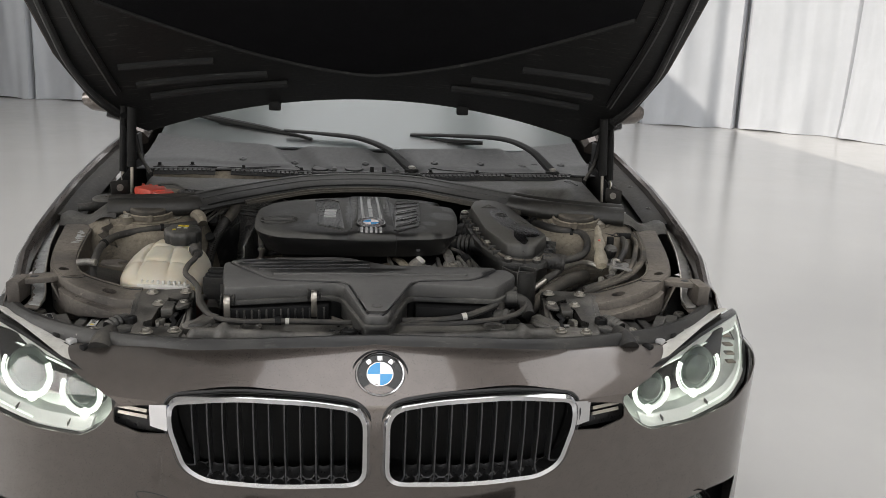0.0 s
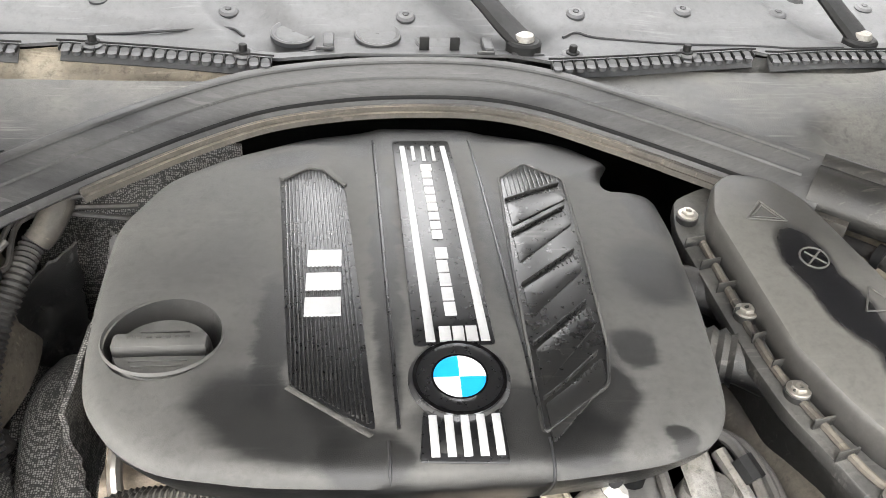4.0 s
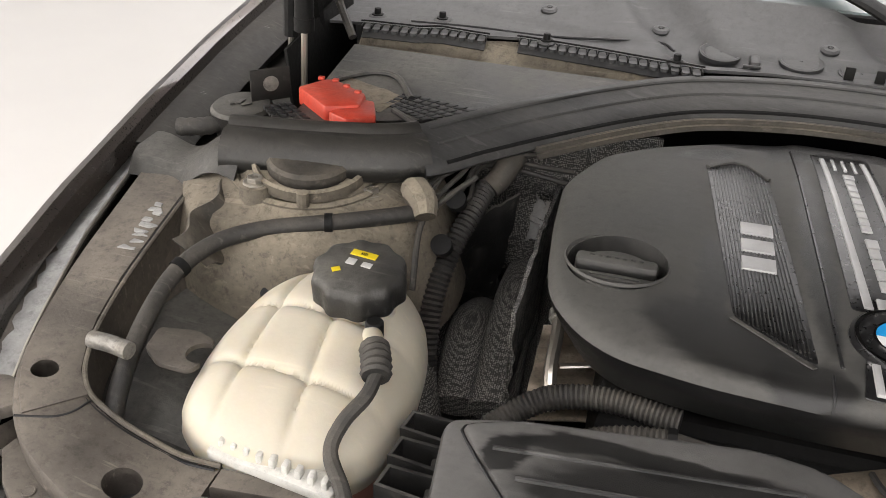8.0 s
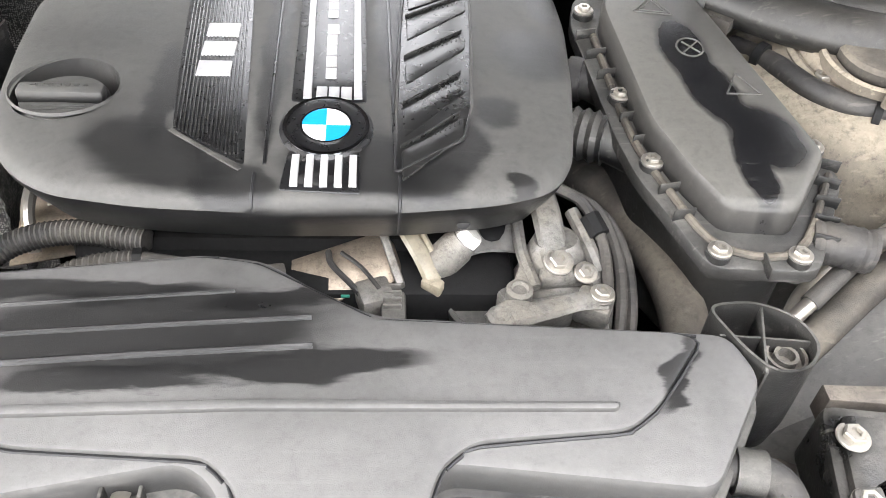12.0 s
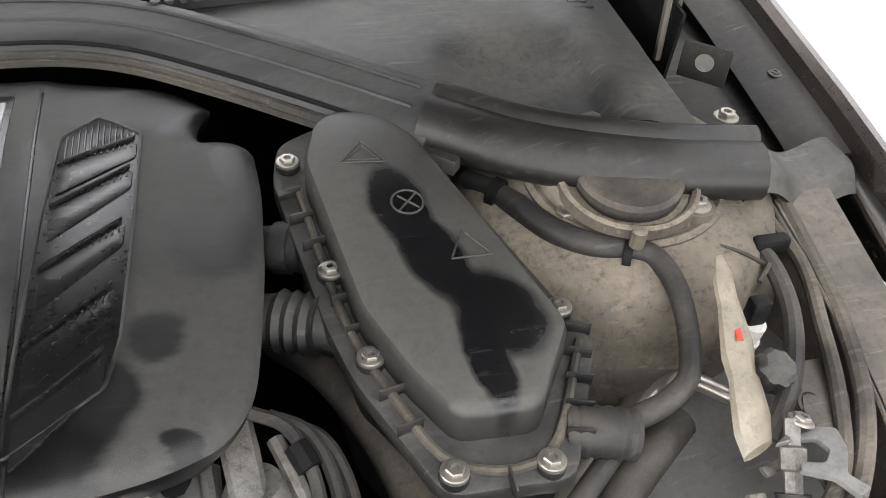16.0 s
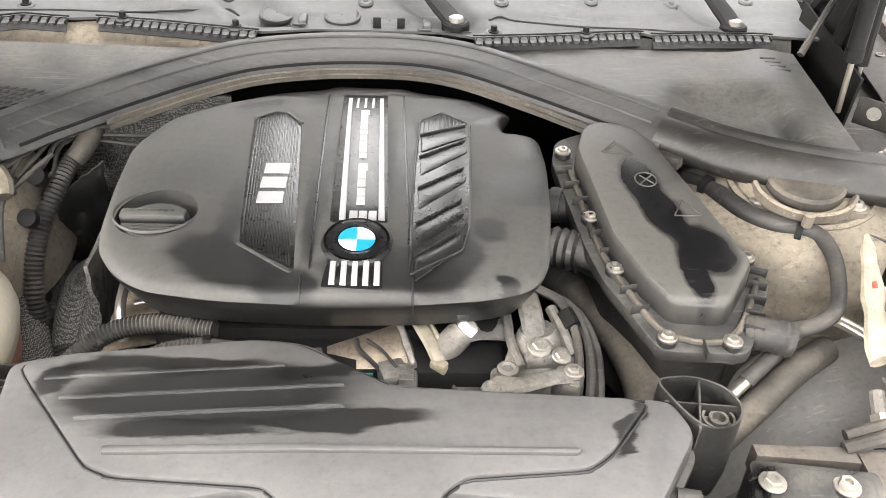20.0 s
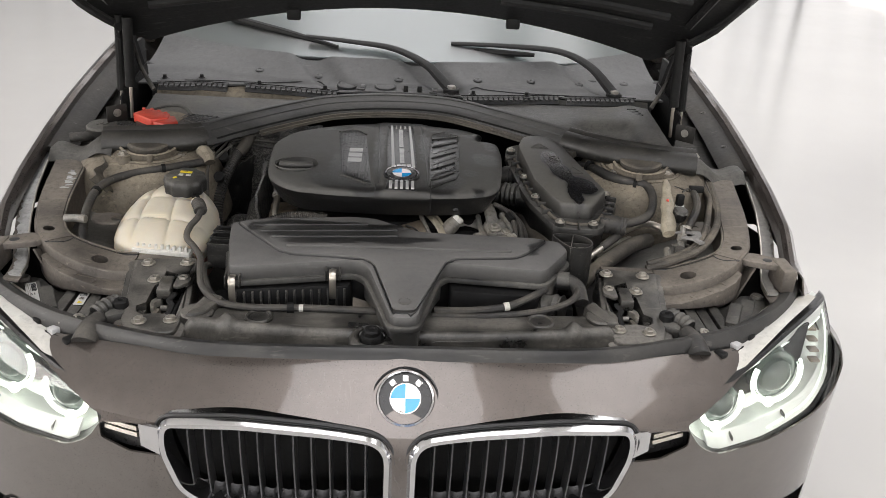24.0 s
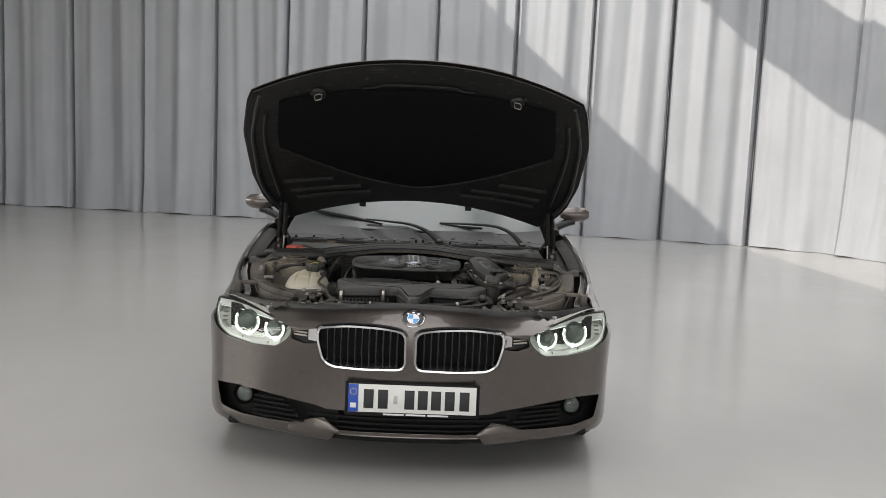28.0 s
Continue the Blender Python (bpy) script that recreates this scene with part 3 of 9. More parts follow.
def rail(s):
    p = Vector([np.interp(s, RLEN, RARR[:, k]) for k in range(3)])
    q = Vector([np.interp(s + 0.05, RLEN, RARR[:, k]) for k in range(3)])
    t = (q - p).normalized() if (q - p).length > 1e-6 else Vector((0, -1, 0))
    return p, Vector((t.y, -t.x, 0))


def curtain(s0, w, seed):
    r = random.Random(seed)
    nu, nv = 72, 22
    folds = [(r.uniform(2.0, 3.4), r.uniform(0, 6.28), r.uniform(0.05, 0.09)), (r.uniform(5, 7.5), r.uniform(0, 6.28), r.uniform(0.025, 0.05)), (r.uniform(10, 15), r.uniform(0, 6.28), r.uniform(0.006, 0.014))]
    lean, foot = r.uniform(-0.16, 0.16), r.uniform(0.0, 0.05)
    P = np.zeros((nu, nv, 3))
    for i in range(nu):
        u = i / (nu - 1)
        for j in range(nv):
            v = j / (nv - 1)
            z = 0.006 + 5.75 * v ** 1.15
            open_ = 1.0 - 0.45 * v
            p, n = rail(s0 + w * u + lean * (0.5 - v) * math.sin(math.pi * u))
            d = sum(a * math.sin(k * math.pi * u + ph + 0.5 * k * 0.12 * math.sin(3.2 * v + ph)) * (open_ if q < 1 else 0.55 + 0.6 * v) for q, (k, ph, a) in enumerate(folds))
            edge = min(u, 1 - u) * 9
            d += -0.28 * (1 - min(1, edge * 2.6)) ** 2
            d += 0.10 * (1 - v) ** 6 * (0.5 + 0.5 * math.sin(5 * u * math.pi + folds[0][1])) + foot * (1 - v) ** 3
            hem = 0.02 * math.sin(7 * u + seed) * (1 - v) ** 8
            q = p + n * d
            P[i, j] = (q.x, q.y, max(0.004, z + max(0, hem)))
    ob = part("curtain", sheet(P, 0.004), M_CURTAIN, label="floor-length silver-grey satin curtain in soft folds")
    return tagged(ob, category="curtain", group="curtains round the hall")


pos = 0.4
k_ = 0
while pos < RLEN[-1] - 1.7:
    w_ = rng.uniform(1.35, 1.62)
    curtain(pos, w_, 100 + k_)
    pos += w_ + 0.005
    k_ += 1
tagged(part("curtain_rail", tube([tuple(p + Vector((0, 0, 5.82))) for p in RAIL[::6]], 0.03, 8, 3), M_GALV, label="grey steel curtain rail under the ceiling"), category="rail", kind="structure")

# ---------- car: exterior ----------
car = new("car")
car.location = (0, 2.3, 0)
tagged(car, "brown metallic saloon car with its bonnet raised and headlamps lit", "car")
CX = -0.004

# plan line of the nose, from the middle to the front wheel arch
PLAN = spline([(0, -0.027, 0), (0.20, -0.019, 0), (0.38, 0.016, 0), (0.585, 0.094, 0), (0.74, 0.172, 0), (0.840, 0.252, 0), (0.890, 0.345, 0), (0.906, 0.46, 0), (0.908, 0.60, 0)], 8)
PXS, PYS = [p.x for p in PLAN], [p.y for p in PLAN]
PROF_Z = [0.138, 0.148, 0.168, 0.203, 0.254, 0.33, 0.42, 0.50, 0.57, 0.62, 0.65, 0.670, 0.688, 0.704, 0.716, 0.726, 0.734]
PROF_D = [0.15, 0.085, 0.050, 0.034, 0.030, 0.028, 0.026, 0.016, 0.004, 0.001, 0.008, 0.026, 0.051, 0.072, 0.088, 0.104, 0.122]


def crown(x):
    """How the nose drops toward its corners."""
    return (0.733 - 0.085 * abs(x) - 0.60) / 0.134


def nose(i, k, side=1):
    """A point of the nose skin: plan step i, profile step k."""
    p = PLAN[i]
    t = (PLAN[min(i + 1, len(PLAN) - 1)] - PLAN[max(i - 1, 0)]).normalized()
    n = Vector((t.y, -t.x, 0))
    w = min(1.0, max(0.0, (p.x - 0.40) / 0.42))
    z = PROF_Z[k]
    d = PROF_D[k] * (1.0 - (0.2 if z > 0.6 else 0.75) * w)
    if z > 0.6:
        z = 0.60 + (z - 0.60) * crown(p.x)
    if z < 0.3:
        z += 0.035 * w * (0.3 - z) / 0.14
    q = p - n * d
    return Vector((CX + side * q.x, q.y, z))


def front_y(x, z):
    """How far back the nose lies at x and z."""
    if z > 0.6:
        z = 0.60 + (z - 0.60) / crown(x)
    return lerp_at(PXS, PYS, abs(x - CX)) + lerp_at(PROF_Z, PROF_D, z)


def mirrored(poly, side):
    return [(CX + side * x, z) for x, z in poly]


def ring_y(x, z):
    """How far back the grille surrounds lie, a little proud of the skin."""
    return lerp_at(PXS, PYS, abs(x - CX)) + lerp_at([0.46, 0.50, 0.57, 0.62, 0.655, 0.68], [0.022, 0.016, 0.004, 0.001, 0.006, 0.016], z)


KIDNEY = rounded([(0.012, 0.480), (0.19, 0.475), (0.322, 0.479), (0.366, 0.506), (0.390, 0.600), (0.384, 0.653), (0.26, 0.671), (0.12, 0.668), (0.012, 0.652)], 0.046, 8)
LAMP_X, LAMP_TOP = [0.478, 0.538, 0.62, 0.72, 0.80, 0.882], [0.630, 0.648, 0.665, 0.684, 0.690, 0.682]
LAMP = rounded(list(zip(LAMP_X, LAMP_TOP)) + [(0.881, 0.630), (0.847, 0.580), (0.783, 0.551), (0.664, 0.536), (0.566, 0.539), (0.532, 0.560), (0.509, 0.582)], 0.014, 3)
TRIM = rounded([(0.378, 0.636), (0.44, 0.628), (0.490, 0.618), (0.492, 0.586), (0.440, 0.572), (0.376, 0.580)], 0.006, 2)
FOGSLOT = rounded([(0.839, 0.345), (0.815, 0.245), (0.71, 0.226), (0.585, 0.224), (0.474, 0.226), (0.386, 0.256), (0.340, 0.266), (0.330, 0.300), (0.385, 0.314), (0.51, 0.328), (0.648, 0.344), (0.75, 0.352)], 0.010, 3)
MOUTH = rounded([(-0.283, 0.213), (0.283, 0.213), (0.348, 0.262), (0.348, 0.302), (-0.348, 0.302), (-0.348, 0.262)], 0.006, 2)
UNDER = [(-0.375, 0.08), (0.375, 0.08), (0.302, 0.197), (-0.302, 0.197)]

grid = [[nose(i, k, -1) for k in range(len(PROF_Z))] for i in range(len(PLAN) - 1, 0, -1)] + [[nose(i, k, 1) for k in range(len(PROF_Z))] for i in range(len(PLAN))]
skin = sheet(grid, -0.004)
cutters = []
for s in (-1, 1):
    cutters += [wall_prism(mirrored(inset(KIDNEY, 0.004), s), -0.2, 0.16), wall_prism(mirrored(inset(LAMP, 0.003), s), -0.2, 0.9), wall_prism(mirrored(TRIM, s), -0.2, 0.25), wall_prism(mirrored(FOGSLOT, s), -0.2, 0.55)]
cutters.append(wall_prism([(CX + x, z) for x, z in MOUTH], -0.2, 0.2))
cutters.append(wall_prism([(CX + x, z) for x, z in UNDER], -0.2, 0.3))
bumper = part("front_bumper", cut(skin, cutters), M_PAINT, car, "brown metallic front bumper skin with grille openings", angle=28)

# floor pan from the bumper to the tail
part("underbody", box((CX, 2.25, 0.185), (1.56, 4.1, 0.03), 0.01), M_DEEP, car, "black floor pan")
# dark cavity behind the openings
part("bumper_liner", sheet([[(CX + x, lerp_at(PXS, PYS, abs(x)) + 0.11, z) for z in (0.17, 0.3, 0.45, 0.6, 0.68)] for x in np.linspace(-0.80, 0.80, 33)], 0.005), M_DEEP, car)
for s in (-1, 1):
    # kidney: chrome ring, slats, dark recess
    kid = part("kidney_grille", wall_prism(mirrored(inset(KIDNEY, 0.012), s), 0.070, 0.078), M_DEEP, car, "black kidney grille with a chrome surround")
    bm = bmesh.new()
    ringo = mirrored(KIDNEY, s)
    inner = mirrored(inset(KIDNEY, 0.013), s)
    mid_ = mirrored(inset(KIDNEY, 0.005), s)
    deep_ = mirrored(inset(KIDNEY, 0.016), s)
    lo = [[(x, front_y(x, z) + 0.014, z) for x, z in ringo], [(x, ring_y(x, z) - 0.006, z) for x, z in ringo], [(x, ring_y(x, z) - 0.013, z) for x, z in mid_], [(x, ring_y(x, z) - 0.010, z) for x, z in inner], [(x, ring_y(x, z) + 0.03, z) for x, z in deep_]]
    rings(bm, lo, cap0=False, cap1=False)
    part("surround", bm, M_CHROME, kid, "polished chrome surround")
    for q in range(11):
        x = 0.055 + q * 0.0286
        col = [z for (a, z), (b, _) in zip(KIDNEY, KIDNEY[1:] + KIDNEY[:1]) if min(a, b) - 0.02 <= x <= max(a, b) + 0.02]
        z0, z1 = min(col) + 0.012, max(col) - 0.010
        bm = bmesh.new()
        pts = []
        for v in np.linspace(0, 1, 7):
            z = z0 + (z1 - z0) * v
            y = ring_y(CX + s * x, z) + 0.012
            pts.append((CX + s * x, y, z))
        rows = []
        for x_, y_, z_ in pts:
            rows.append([(x_ - 0.0012, y_, z_), (x_ + 0.0012, y_, z_), (x_ + 0.0030, y_ + 0.03, z_), (x_ - 0.0030, y_ + 0.03, z_)])
        rings(bm, rows)
        part("slat", bm, M_SLAT, kid)
        if q < 10:
            fx = x + 0.0143
            fm = tube([(CX + s * (fx - 0.0115), ring_y(CX + s * fx, z0) + 0.010, z0 + 0.008), (CX + s * (fx - 0.006), ring_y(CX + s * fx, z0) + 0.008, z0 + 0.0015), (CX + s * (fx + 0.006), ring_y(CX + s * fx, z0) + 0.008, z0 + 0.0015), (CX + s * (fx + 0.0115), ring_y(CX + s * fx, z0) + 0.010, z0 + 0.008)], 0.0011, 6, 3)
            part("slat_foot", fm, M_SLAT, kid, "grey slat foot")
            part("foot_cup", sheet([[(CX + s * (fx + 0.012 * u), ring_y(CX + s * fx, z0) + 0.010 + 0.022 * v, z0 + 0.001 + 0.012 * v * v + 0.004 * u * u) for v in (0, 0.5, 1)] for u in (-1, 0, 1)], 0.001), M_GLOSS, kid)
    part("surround_gap", tube([(x, ring_y(x, z) - 0.001, z) for x, z in mirrored(inset(KIDNEY, -0.0035), s) + mirrored(inset(KIDNEY, -0.0035), s)[:1]], 0.0032, 6, 1), M_INK_SHADE, kid)
    # chrome wing between grille and headlamp, black trim with two blades
    bm = sheet([[(CX + s * (0.380 + 0.036 * u), front_y(CX + s * (0.380 + 0.036 * u), 0.62) - 0.008 + 0.010 * u, 0.590 + 0.052 * v - 0.004 * u - 0.010 * u * (v - 0.5)) for v in np.linspace(0, 1, 5)] for u in np.linspace(0, 1, 4)], 0.006)
    part("chrome_wing", bm, M_CHROME, kid, "chrome corner of the grille")
    bm = sheet([[(CX + s * (0.374 + 0.122 * u), front_y(CX + s * (0.374 + 0.122 * u), 0.6) + 0.016, 0.574 + 0.054 * v) for v in (0, 0.5, 1)] for u in np.linspace(0, 1, 6)], 0.006)
    part("trim_backing", bm, M_GLOSS, kid)
    for zz in (0.600, 0.612):
        bm = sheet([[(CX + s * (0.424 + 0.058 * u), front_y(CX + s * (0.424 + 0.058 * u), 0.6) + 0.006 + 0.003 * v, zz + 0.002 * u + 0.0055 * v) for v in (0, 0.5, 1)] for u in np.linspace(0, 1, 4)], 0.006)
        part("trim_blade", bm, M_STEEL, kid, "silver trim blade")

# roundel on the nose: plain coloured shapes
RN = Vector((0, -0.66, 0.75)).normalized()
RC = Vector((0.002, 0.0270, 0.6905))
RT = tilt(RN)
badge = part("badge", lathe([(0.047, -0.014), (0.047, 0.001), (0.0445, 0.005), (0.041, 0.006), (0.041, 0.0045), (0.024, 0.0045)], RC, RT, 40), M_GLOSS, car, "round black badge with blue and white quarters")
part("recess", lathe([(0.0545, -0.010), (0.0545, -0.0015), (0.052, -0.0005), (0.047, -0.004)], RC, RT, 40, caps=False), M_GLOSS, badge, "dark ring round the badge")
part("rim", lathe([(0.0455, 0.003), (0.0455, 0.007), (0.0425, 0.008), (0.0410, 0.0045)], RC, RT, 40, caps=False), M_CHROME, badge)


def quarters(c, m, r, z, parent):
    for q in range(4):
        bm = bmesh.new()
        ps = [(0, 0)] + [(r * math.cos(a), r * math.sin(a)) for a in [math.pi / 2 * q + math.pi / 2 * k / 8 for k in range(9)]]
        rings(bm, [[Vector(c) + m @ Vector((x, y, h)) for x, y in ps] for h in (z, z + 0.0012)])
        part("quarter", bm, (M_ENAMEL, M_BLUE)[q % 2], parent, ("white enamel quarter", "blue enamel quarter")[q % 2])
    part("inner_rim", lathe([(r + 0.0016, z - 0.001), (r + 0.0016, z + 0.0018), (r, z + 0.0018), (r, z)], c, m, 32, caps=False), M_CHROME, parent)


quarters(RC, RT, 0.0235, 0.004, badge)
for a in (130, 90, 50):
    c = RC + RT @ Vector((0.0325 * math.cos(radians(a)), 0.0325 * math.sin(radians(a)), 0.0055))
    part("mark", box((0, 0, 0), (0.010, 0.010, 0.0012), 0.0004), M_CHROME, badge).data.transform(Matrix.Translation(c) @ (RT @ Matrix.Rotation(radians(a - 90), 3, "Z")).to_4x4())

# number plate with its characters as plain bars
pl = part("number_plate", box((0.012, -0.020, 0.3665), (0.548, 0.012, 0.140), 0.005, None, Matrix.Rotation(-0.06, 4, "X")), M_DEEP, car, "white number plate in a black holder, with plain bars")
PX, PY, PZ = 0.012, -0.0275, 0.3705
PRM = Matrix.Rotation(-0.06, 4, "X")


def on_plate(name, x, z, w, h, material, lift=0.0):
    bm = box((0, 0, 0), (w, 0.0016, h), 0.0004)
    c = Vector((PX, PY, PZ)) + PRM @ Vector((x, -lift, z))
    bmesh.ops.transform(bm, matrix=Matrix.Translation(c) @ PRM, verts=bm.verts)
    return part(name, bm, material, pl)


on_plate("plate_field", 0, 0, 0.520, 0.114, M_PLATE)
on_plate("country_band", -0.240, 0, 0.040, 0.112, M_EUBLUE, 0.0014)
on_plate("country_bar", -0.240, -0.030, 0.024, 0.020, M_PLATE, 0.0026)
for q in range(12):
    on_plate("star", -0.240 + 0.0125 * math.cos(q * math.pi / 6), 0.026 + 0.0125 * math.sin(q * math.pi / 6), 0.0032, 0.0032, M_YELLOW, 0.0026)
for x in (-0.178, -0.120, -0.012, 0.042, 0.096, 0.152, 0.212):
    on_plate("character_bar", x, -0.002, 0.040, 0.078, M_INK_SHADE, 0.0014)
on_plate("sticker", -0.069, -0.004, 0.016, 0.034, M_SATIN, 0.0014)
for x, w in ((-0.075, 0.085), (0.015, 0.080), (0.105, 0.085)):
    on_plate("holder_bar", x, -0.0645, w, 0.007, M_PLATE, -0.0005)

# lower mouth: bars, splitter lip
mouth = part("lower_grille", sheet([[(CX + x, 0.085 + 0.1 * abs(x), z) for z in (0.18, 0.31)] for x in np.linspace(-0.48, 0.48, 8)], 0.004), M_DEEP, car, "black lower air intake with bars")
for z in (0.222, 0.245, 0.268):
    part("bar", sheet([[(CX + x, front_y(CX + x, z) + 0.022 + 0.01 * (z - 0.22), z + dz) for dz in (-0.004, 0.004)] for x in np.linspace(-0.42, 0.42, 15)], 0.012), M_DEEP, mouth)
part("lip", sheet([[(CX + x, front_y(CX + x, 0.205) - 0.006 + 0.010 * v, 0.198 + 0.015 * v) for v in (0, 0.5, 1)] for x in np.linspace(-0.292, 0.292, 21)], 0.006), M_PAINT, mouth, "brown painted lip")
part("splitter", sheet([[(CX + x, front_y(CX + x, 0.205) + 0.040 + 0.02 * v, 0.206 - 0.045 * v) for v in (0, 0.5, 1)] for x in np.linspace(-0.40, 0.40, 21)], 0.006), M_DEEP, mouth)
for s in (-1, 1):
    fl = [[(CX + s * x, front_y(CX + s * x, 0.215) - 0.002 - 0.007 * math.sin(math.pi * min(1, (1 - v) * 0.8 + 0.1)) * min(1, (0.50 - x) / 0.10, (x - 0.27) / 0.03), zl + (zh - zl) * v) for v in np.linspace(0, 1, 6)] for x in np.linspace(0.284, 0.50, 22) for zl, zh in ((lerp_at([0.284, 0.37, 0.50], [0.206, 0.184, 0.190], x), lerp_at([0.284, 0.33, 0.386, 0.474, 0.50], [0.214, 0.243, 0.257, 0.228, 0.222], x)),)]
    part("lip_flick", sheet(fl, 0.005), M_PAINT, mouth, "brown painted flick of the lip")
part("tow_cover", tube([(-0.445, 0.022, 0.435), (-0.455, 0.024, 0.455), (-0.43, 0.019, 0.458), (-0.395, 0.010, 0.452), (-0.372, 0.004, 0.440), (-0.368, 0.002, 0.415), (-0.366, 0.001, 0.392)], 0.0010, 6, 4), M_INK_SHADE, car, "dark cut line of the tow hook cover")
for x, z in ((0.345, 0.362), (-0.60, 0.40), (0.60, 0.40)):
    part("park_sensor", lathe([(0.0095, -0.004), (0.0095, 0.002), (0.007, 0.003)], (x, front_y(x, z) + 0.001, z), tilt((0.15 * (1 if x > 0 else -1), -1, 0)), 16), M_PAINT if abs(x) > 0.5 else M_DEEP, car)

for s in (-1, 1):
    # fog lamp and slot
    slot = part("fog_slot", sheet([[(CX + s * x, lerp_at(PXS, PYS, x) + 0.075, z) for z in (0.185, 0.24, 0.30, 0.37)] for x in np.linspace(0.29, 0.87, 14)], 0.004), M_DEEP, car, "black side intake with a fog lamp")
    for q in range(5):
        z = 0.240 + 0.020 * q
        xa, xb = 0.43 + 0.020 * q, 0.650
        part("bar", sheet([[(CX + s * x, lerp_at(PXS, PYS, x) + 0.030, z + dz) for dz in (-0.003, 0.003)] for x in np.linspace(xa, xb, 8)], 0.02), M_DEEP, slot)
    fc = Vector((CX + s * 0.705, 0.172, 0.314))
    fm = tilt((s * 0.25, -1, 0))
    part("fog_housing", lathe([(0.046, 0.012), (0.047, -0.01), (0.040, 0.002), (0.034, -0.02)], fc, fm, 28, caps=False), M_DEEP, slot)
    part("fog_reflector", lathe([(0.034, -0.004), (0.030, -0.012), (0.018, -0.026)], fc, fm, 24), M_LAMPIN, slot)
    part("fog_lens", lathe([(0.031, -0.006), (0.031, 0.006), (0.024, 0.011), (0.010, 0.014)], fc, fm, 24), M_GLASS, slot, "round clear fog lamp lens").visible_shadow = False

    # headlamp: reflector bowl, two ring lamps, brow, clear lens
    def lx(x, z, back):
        w = lerp_at([0.44, 0.55, 0.66, 0.84], [0.25, 0.55, 0.85, 1.25], x)
        h = min(1.0, max(0.0, (z - 0.53) / 0.165))
        return (CX + s * x, lerp_at(PXS, PYS, x) + 0.008 + 0.105 * w * h ** 1.7 + back, z)

    hl = part("headlight", bmesh.new(), M_REFL, car, "lit headlamp with twin glowing rings behind a clear lens")
    lens = bmesh.new()
    loops = []
    cxl, czl = 0.66, 0.605
    for k, bulge in ((1.0, 0.012), (1.0, 0.0), (0.95, -0.004), (0.8, -0.007), (0.5, -0.009), (0.2, -0.010)):
        loops.append([lx(cxl + (x - cxl) * k, czl + (z - czl) * k, bulge) for x, z in LAMP])
    rings(lens, loops, cap0=False)
    part("lens", lens, M_GLASS, hl, "clear polycarbonate lens").visible_shadow = False
    rim = bmesh.new()
    rings(rim, [[lx(x, z, b) for x, z in inset(LAMP, d)] for d, b in ((-0.004, 0.02), (-0.004, -0.001), (0.0005, -0.003), (0.002, 0.006), (0.002, 0.03))], cap0=False, cap1=False)
    part("rim", rim, M_GLOSS, hl)
    bowl = bmesh.new()
    rings(bowl, [[lx(cxl + (x - cxl) * k, czl + (z - czl) * k, b) for x, z in LAMP] for k, b in ((0.99, 0.01), (0.96, 0.055), (0.85, 0.085), (0.4, 0.10))], cap0=False)
    part("bowl", bowl, M_REFL, hl, "silvery reflector bowl")
    brow = sheet([[lx(x, lerp_at(LAMP_X, LAMP_TOP, x) - 0.003 - v * lerp_at([0.50, 0.60, 0.70, 0.82], [0.005, 0.014, 0.022, 0.026], x), 0.006 + 0.030 * v) for v in np.linspace(0, 1, 5)] for x in np.linspace(0.495, 0.870, 14)], 0.004)
    part("brow", brow, M_BROW, hl, "white brow over the rings")
    part("brow_line", tube([lx(x, lerp_at(LAMP_X, LAMP_TOP, x) - lerp_at([0.50, 0.60, 0.70, 0.82], [0.012, 0.020, 0.028, 0.032], x), 0.034) for x in np.linspace(0.54, 0.860, 8)], 0.0022, 6, 3), M_DIM, hl)
    for (rx_, rz_, rr_) in ((0.708, 0.618, 0.055), (0.577, 0.606, 0.043)):
        c = Vector(lx(rx_, rz_, 0.034))
        mm = tilt((s * 0.30, -1, 0.05))
        part("projector", lathe([(rr_ * 0.92, -0.03), (rr_ * 0.90, -0.004), (rr_ * 0.86, -0.006), (rr_ * 0.62, -0.006), (rr_ * 0.60, 0.004), (rr_ * 0.42, 0.012), (rr_ * 0.15, 0.016)], c, mm, 32), M_LAMPIN, hl, "dark glassy projector lens")
        a0, a1 = (172, 408) if s > 0 else (132, 368)
        for grow, thick, glass in ((1.0, 0.0034, M_ANGEL), (0.86, 0.0015, M_DIM)):
            ring_ = bmesh.new()
            loops = []
            for k in range(33):
                a = radians(a0 + (a1 - a0) * k / 32)
                cen = Vector((rr_ * grow * math.cos(a), rr_ * grow * math.sin(a), 0.004))
                rad = Vector((math.cos(a), math.sin(a), 0))
                loops.append([c + mm @ (cen + rad * thick * math.cos(b) + Vector((0, 0, thick * math.sin(b)))) for b in [2 * math.pi * j / 8 for j in range(8)]])
            rings(ring_, loops)
            part("ring_lamp", ring_, glass, hl, "glowing white ring lamp")
        part("lamp_point", lathe([(0.010, -0.004), (0.010, 0.003), (0.006, 0.005)], c + mm @ Vector((0.004 * s, -rr_ * 0.96, 0.008)), mm, 12), M_ANGEL, hl)
    part("lower_strip", sheet([[lx(x, lerp_at([0.532, 0.566, 0.664, 0.783, 0.847, 0.881], [0.560, 0.539, 0.536, 0.551, 0.580, 0.630], x) + 0.003 + 0.012 * v, 0.008 + 0.030 * v) for v in (0, 0.5, 1)] for x in np.linspace(0.545, 0.850, 16)], 0.004), M_BROW, hl)
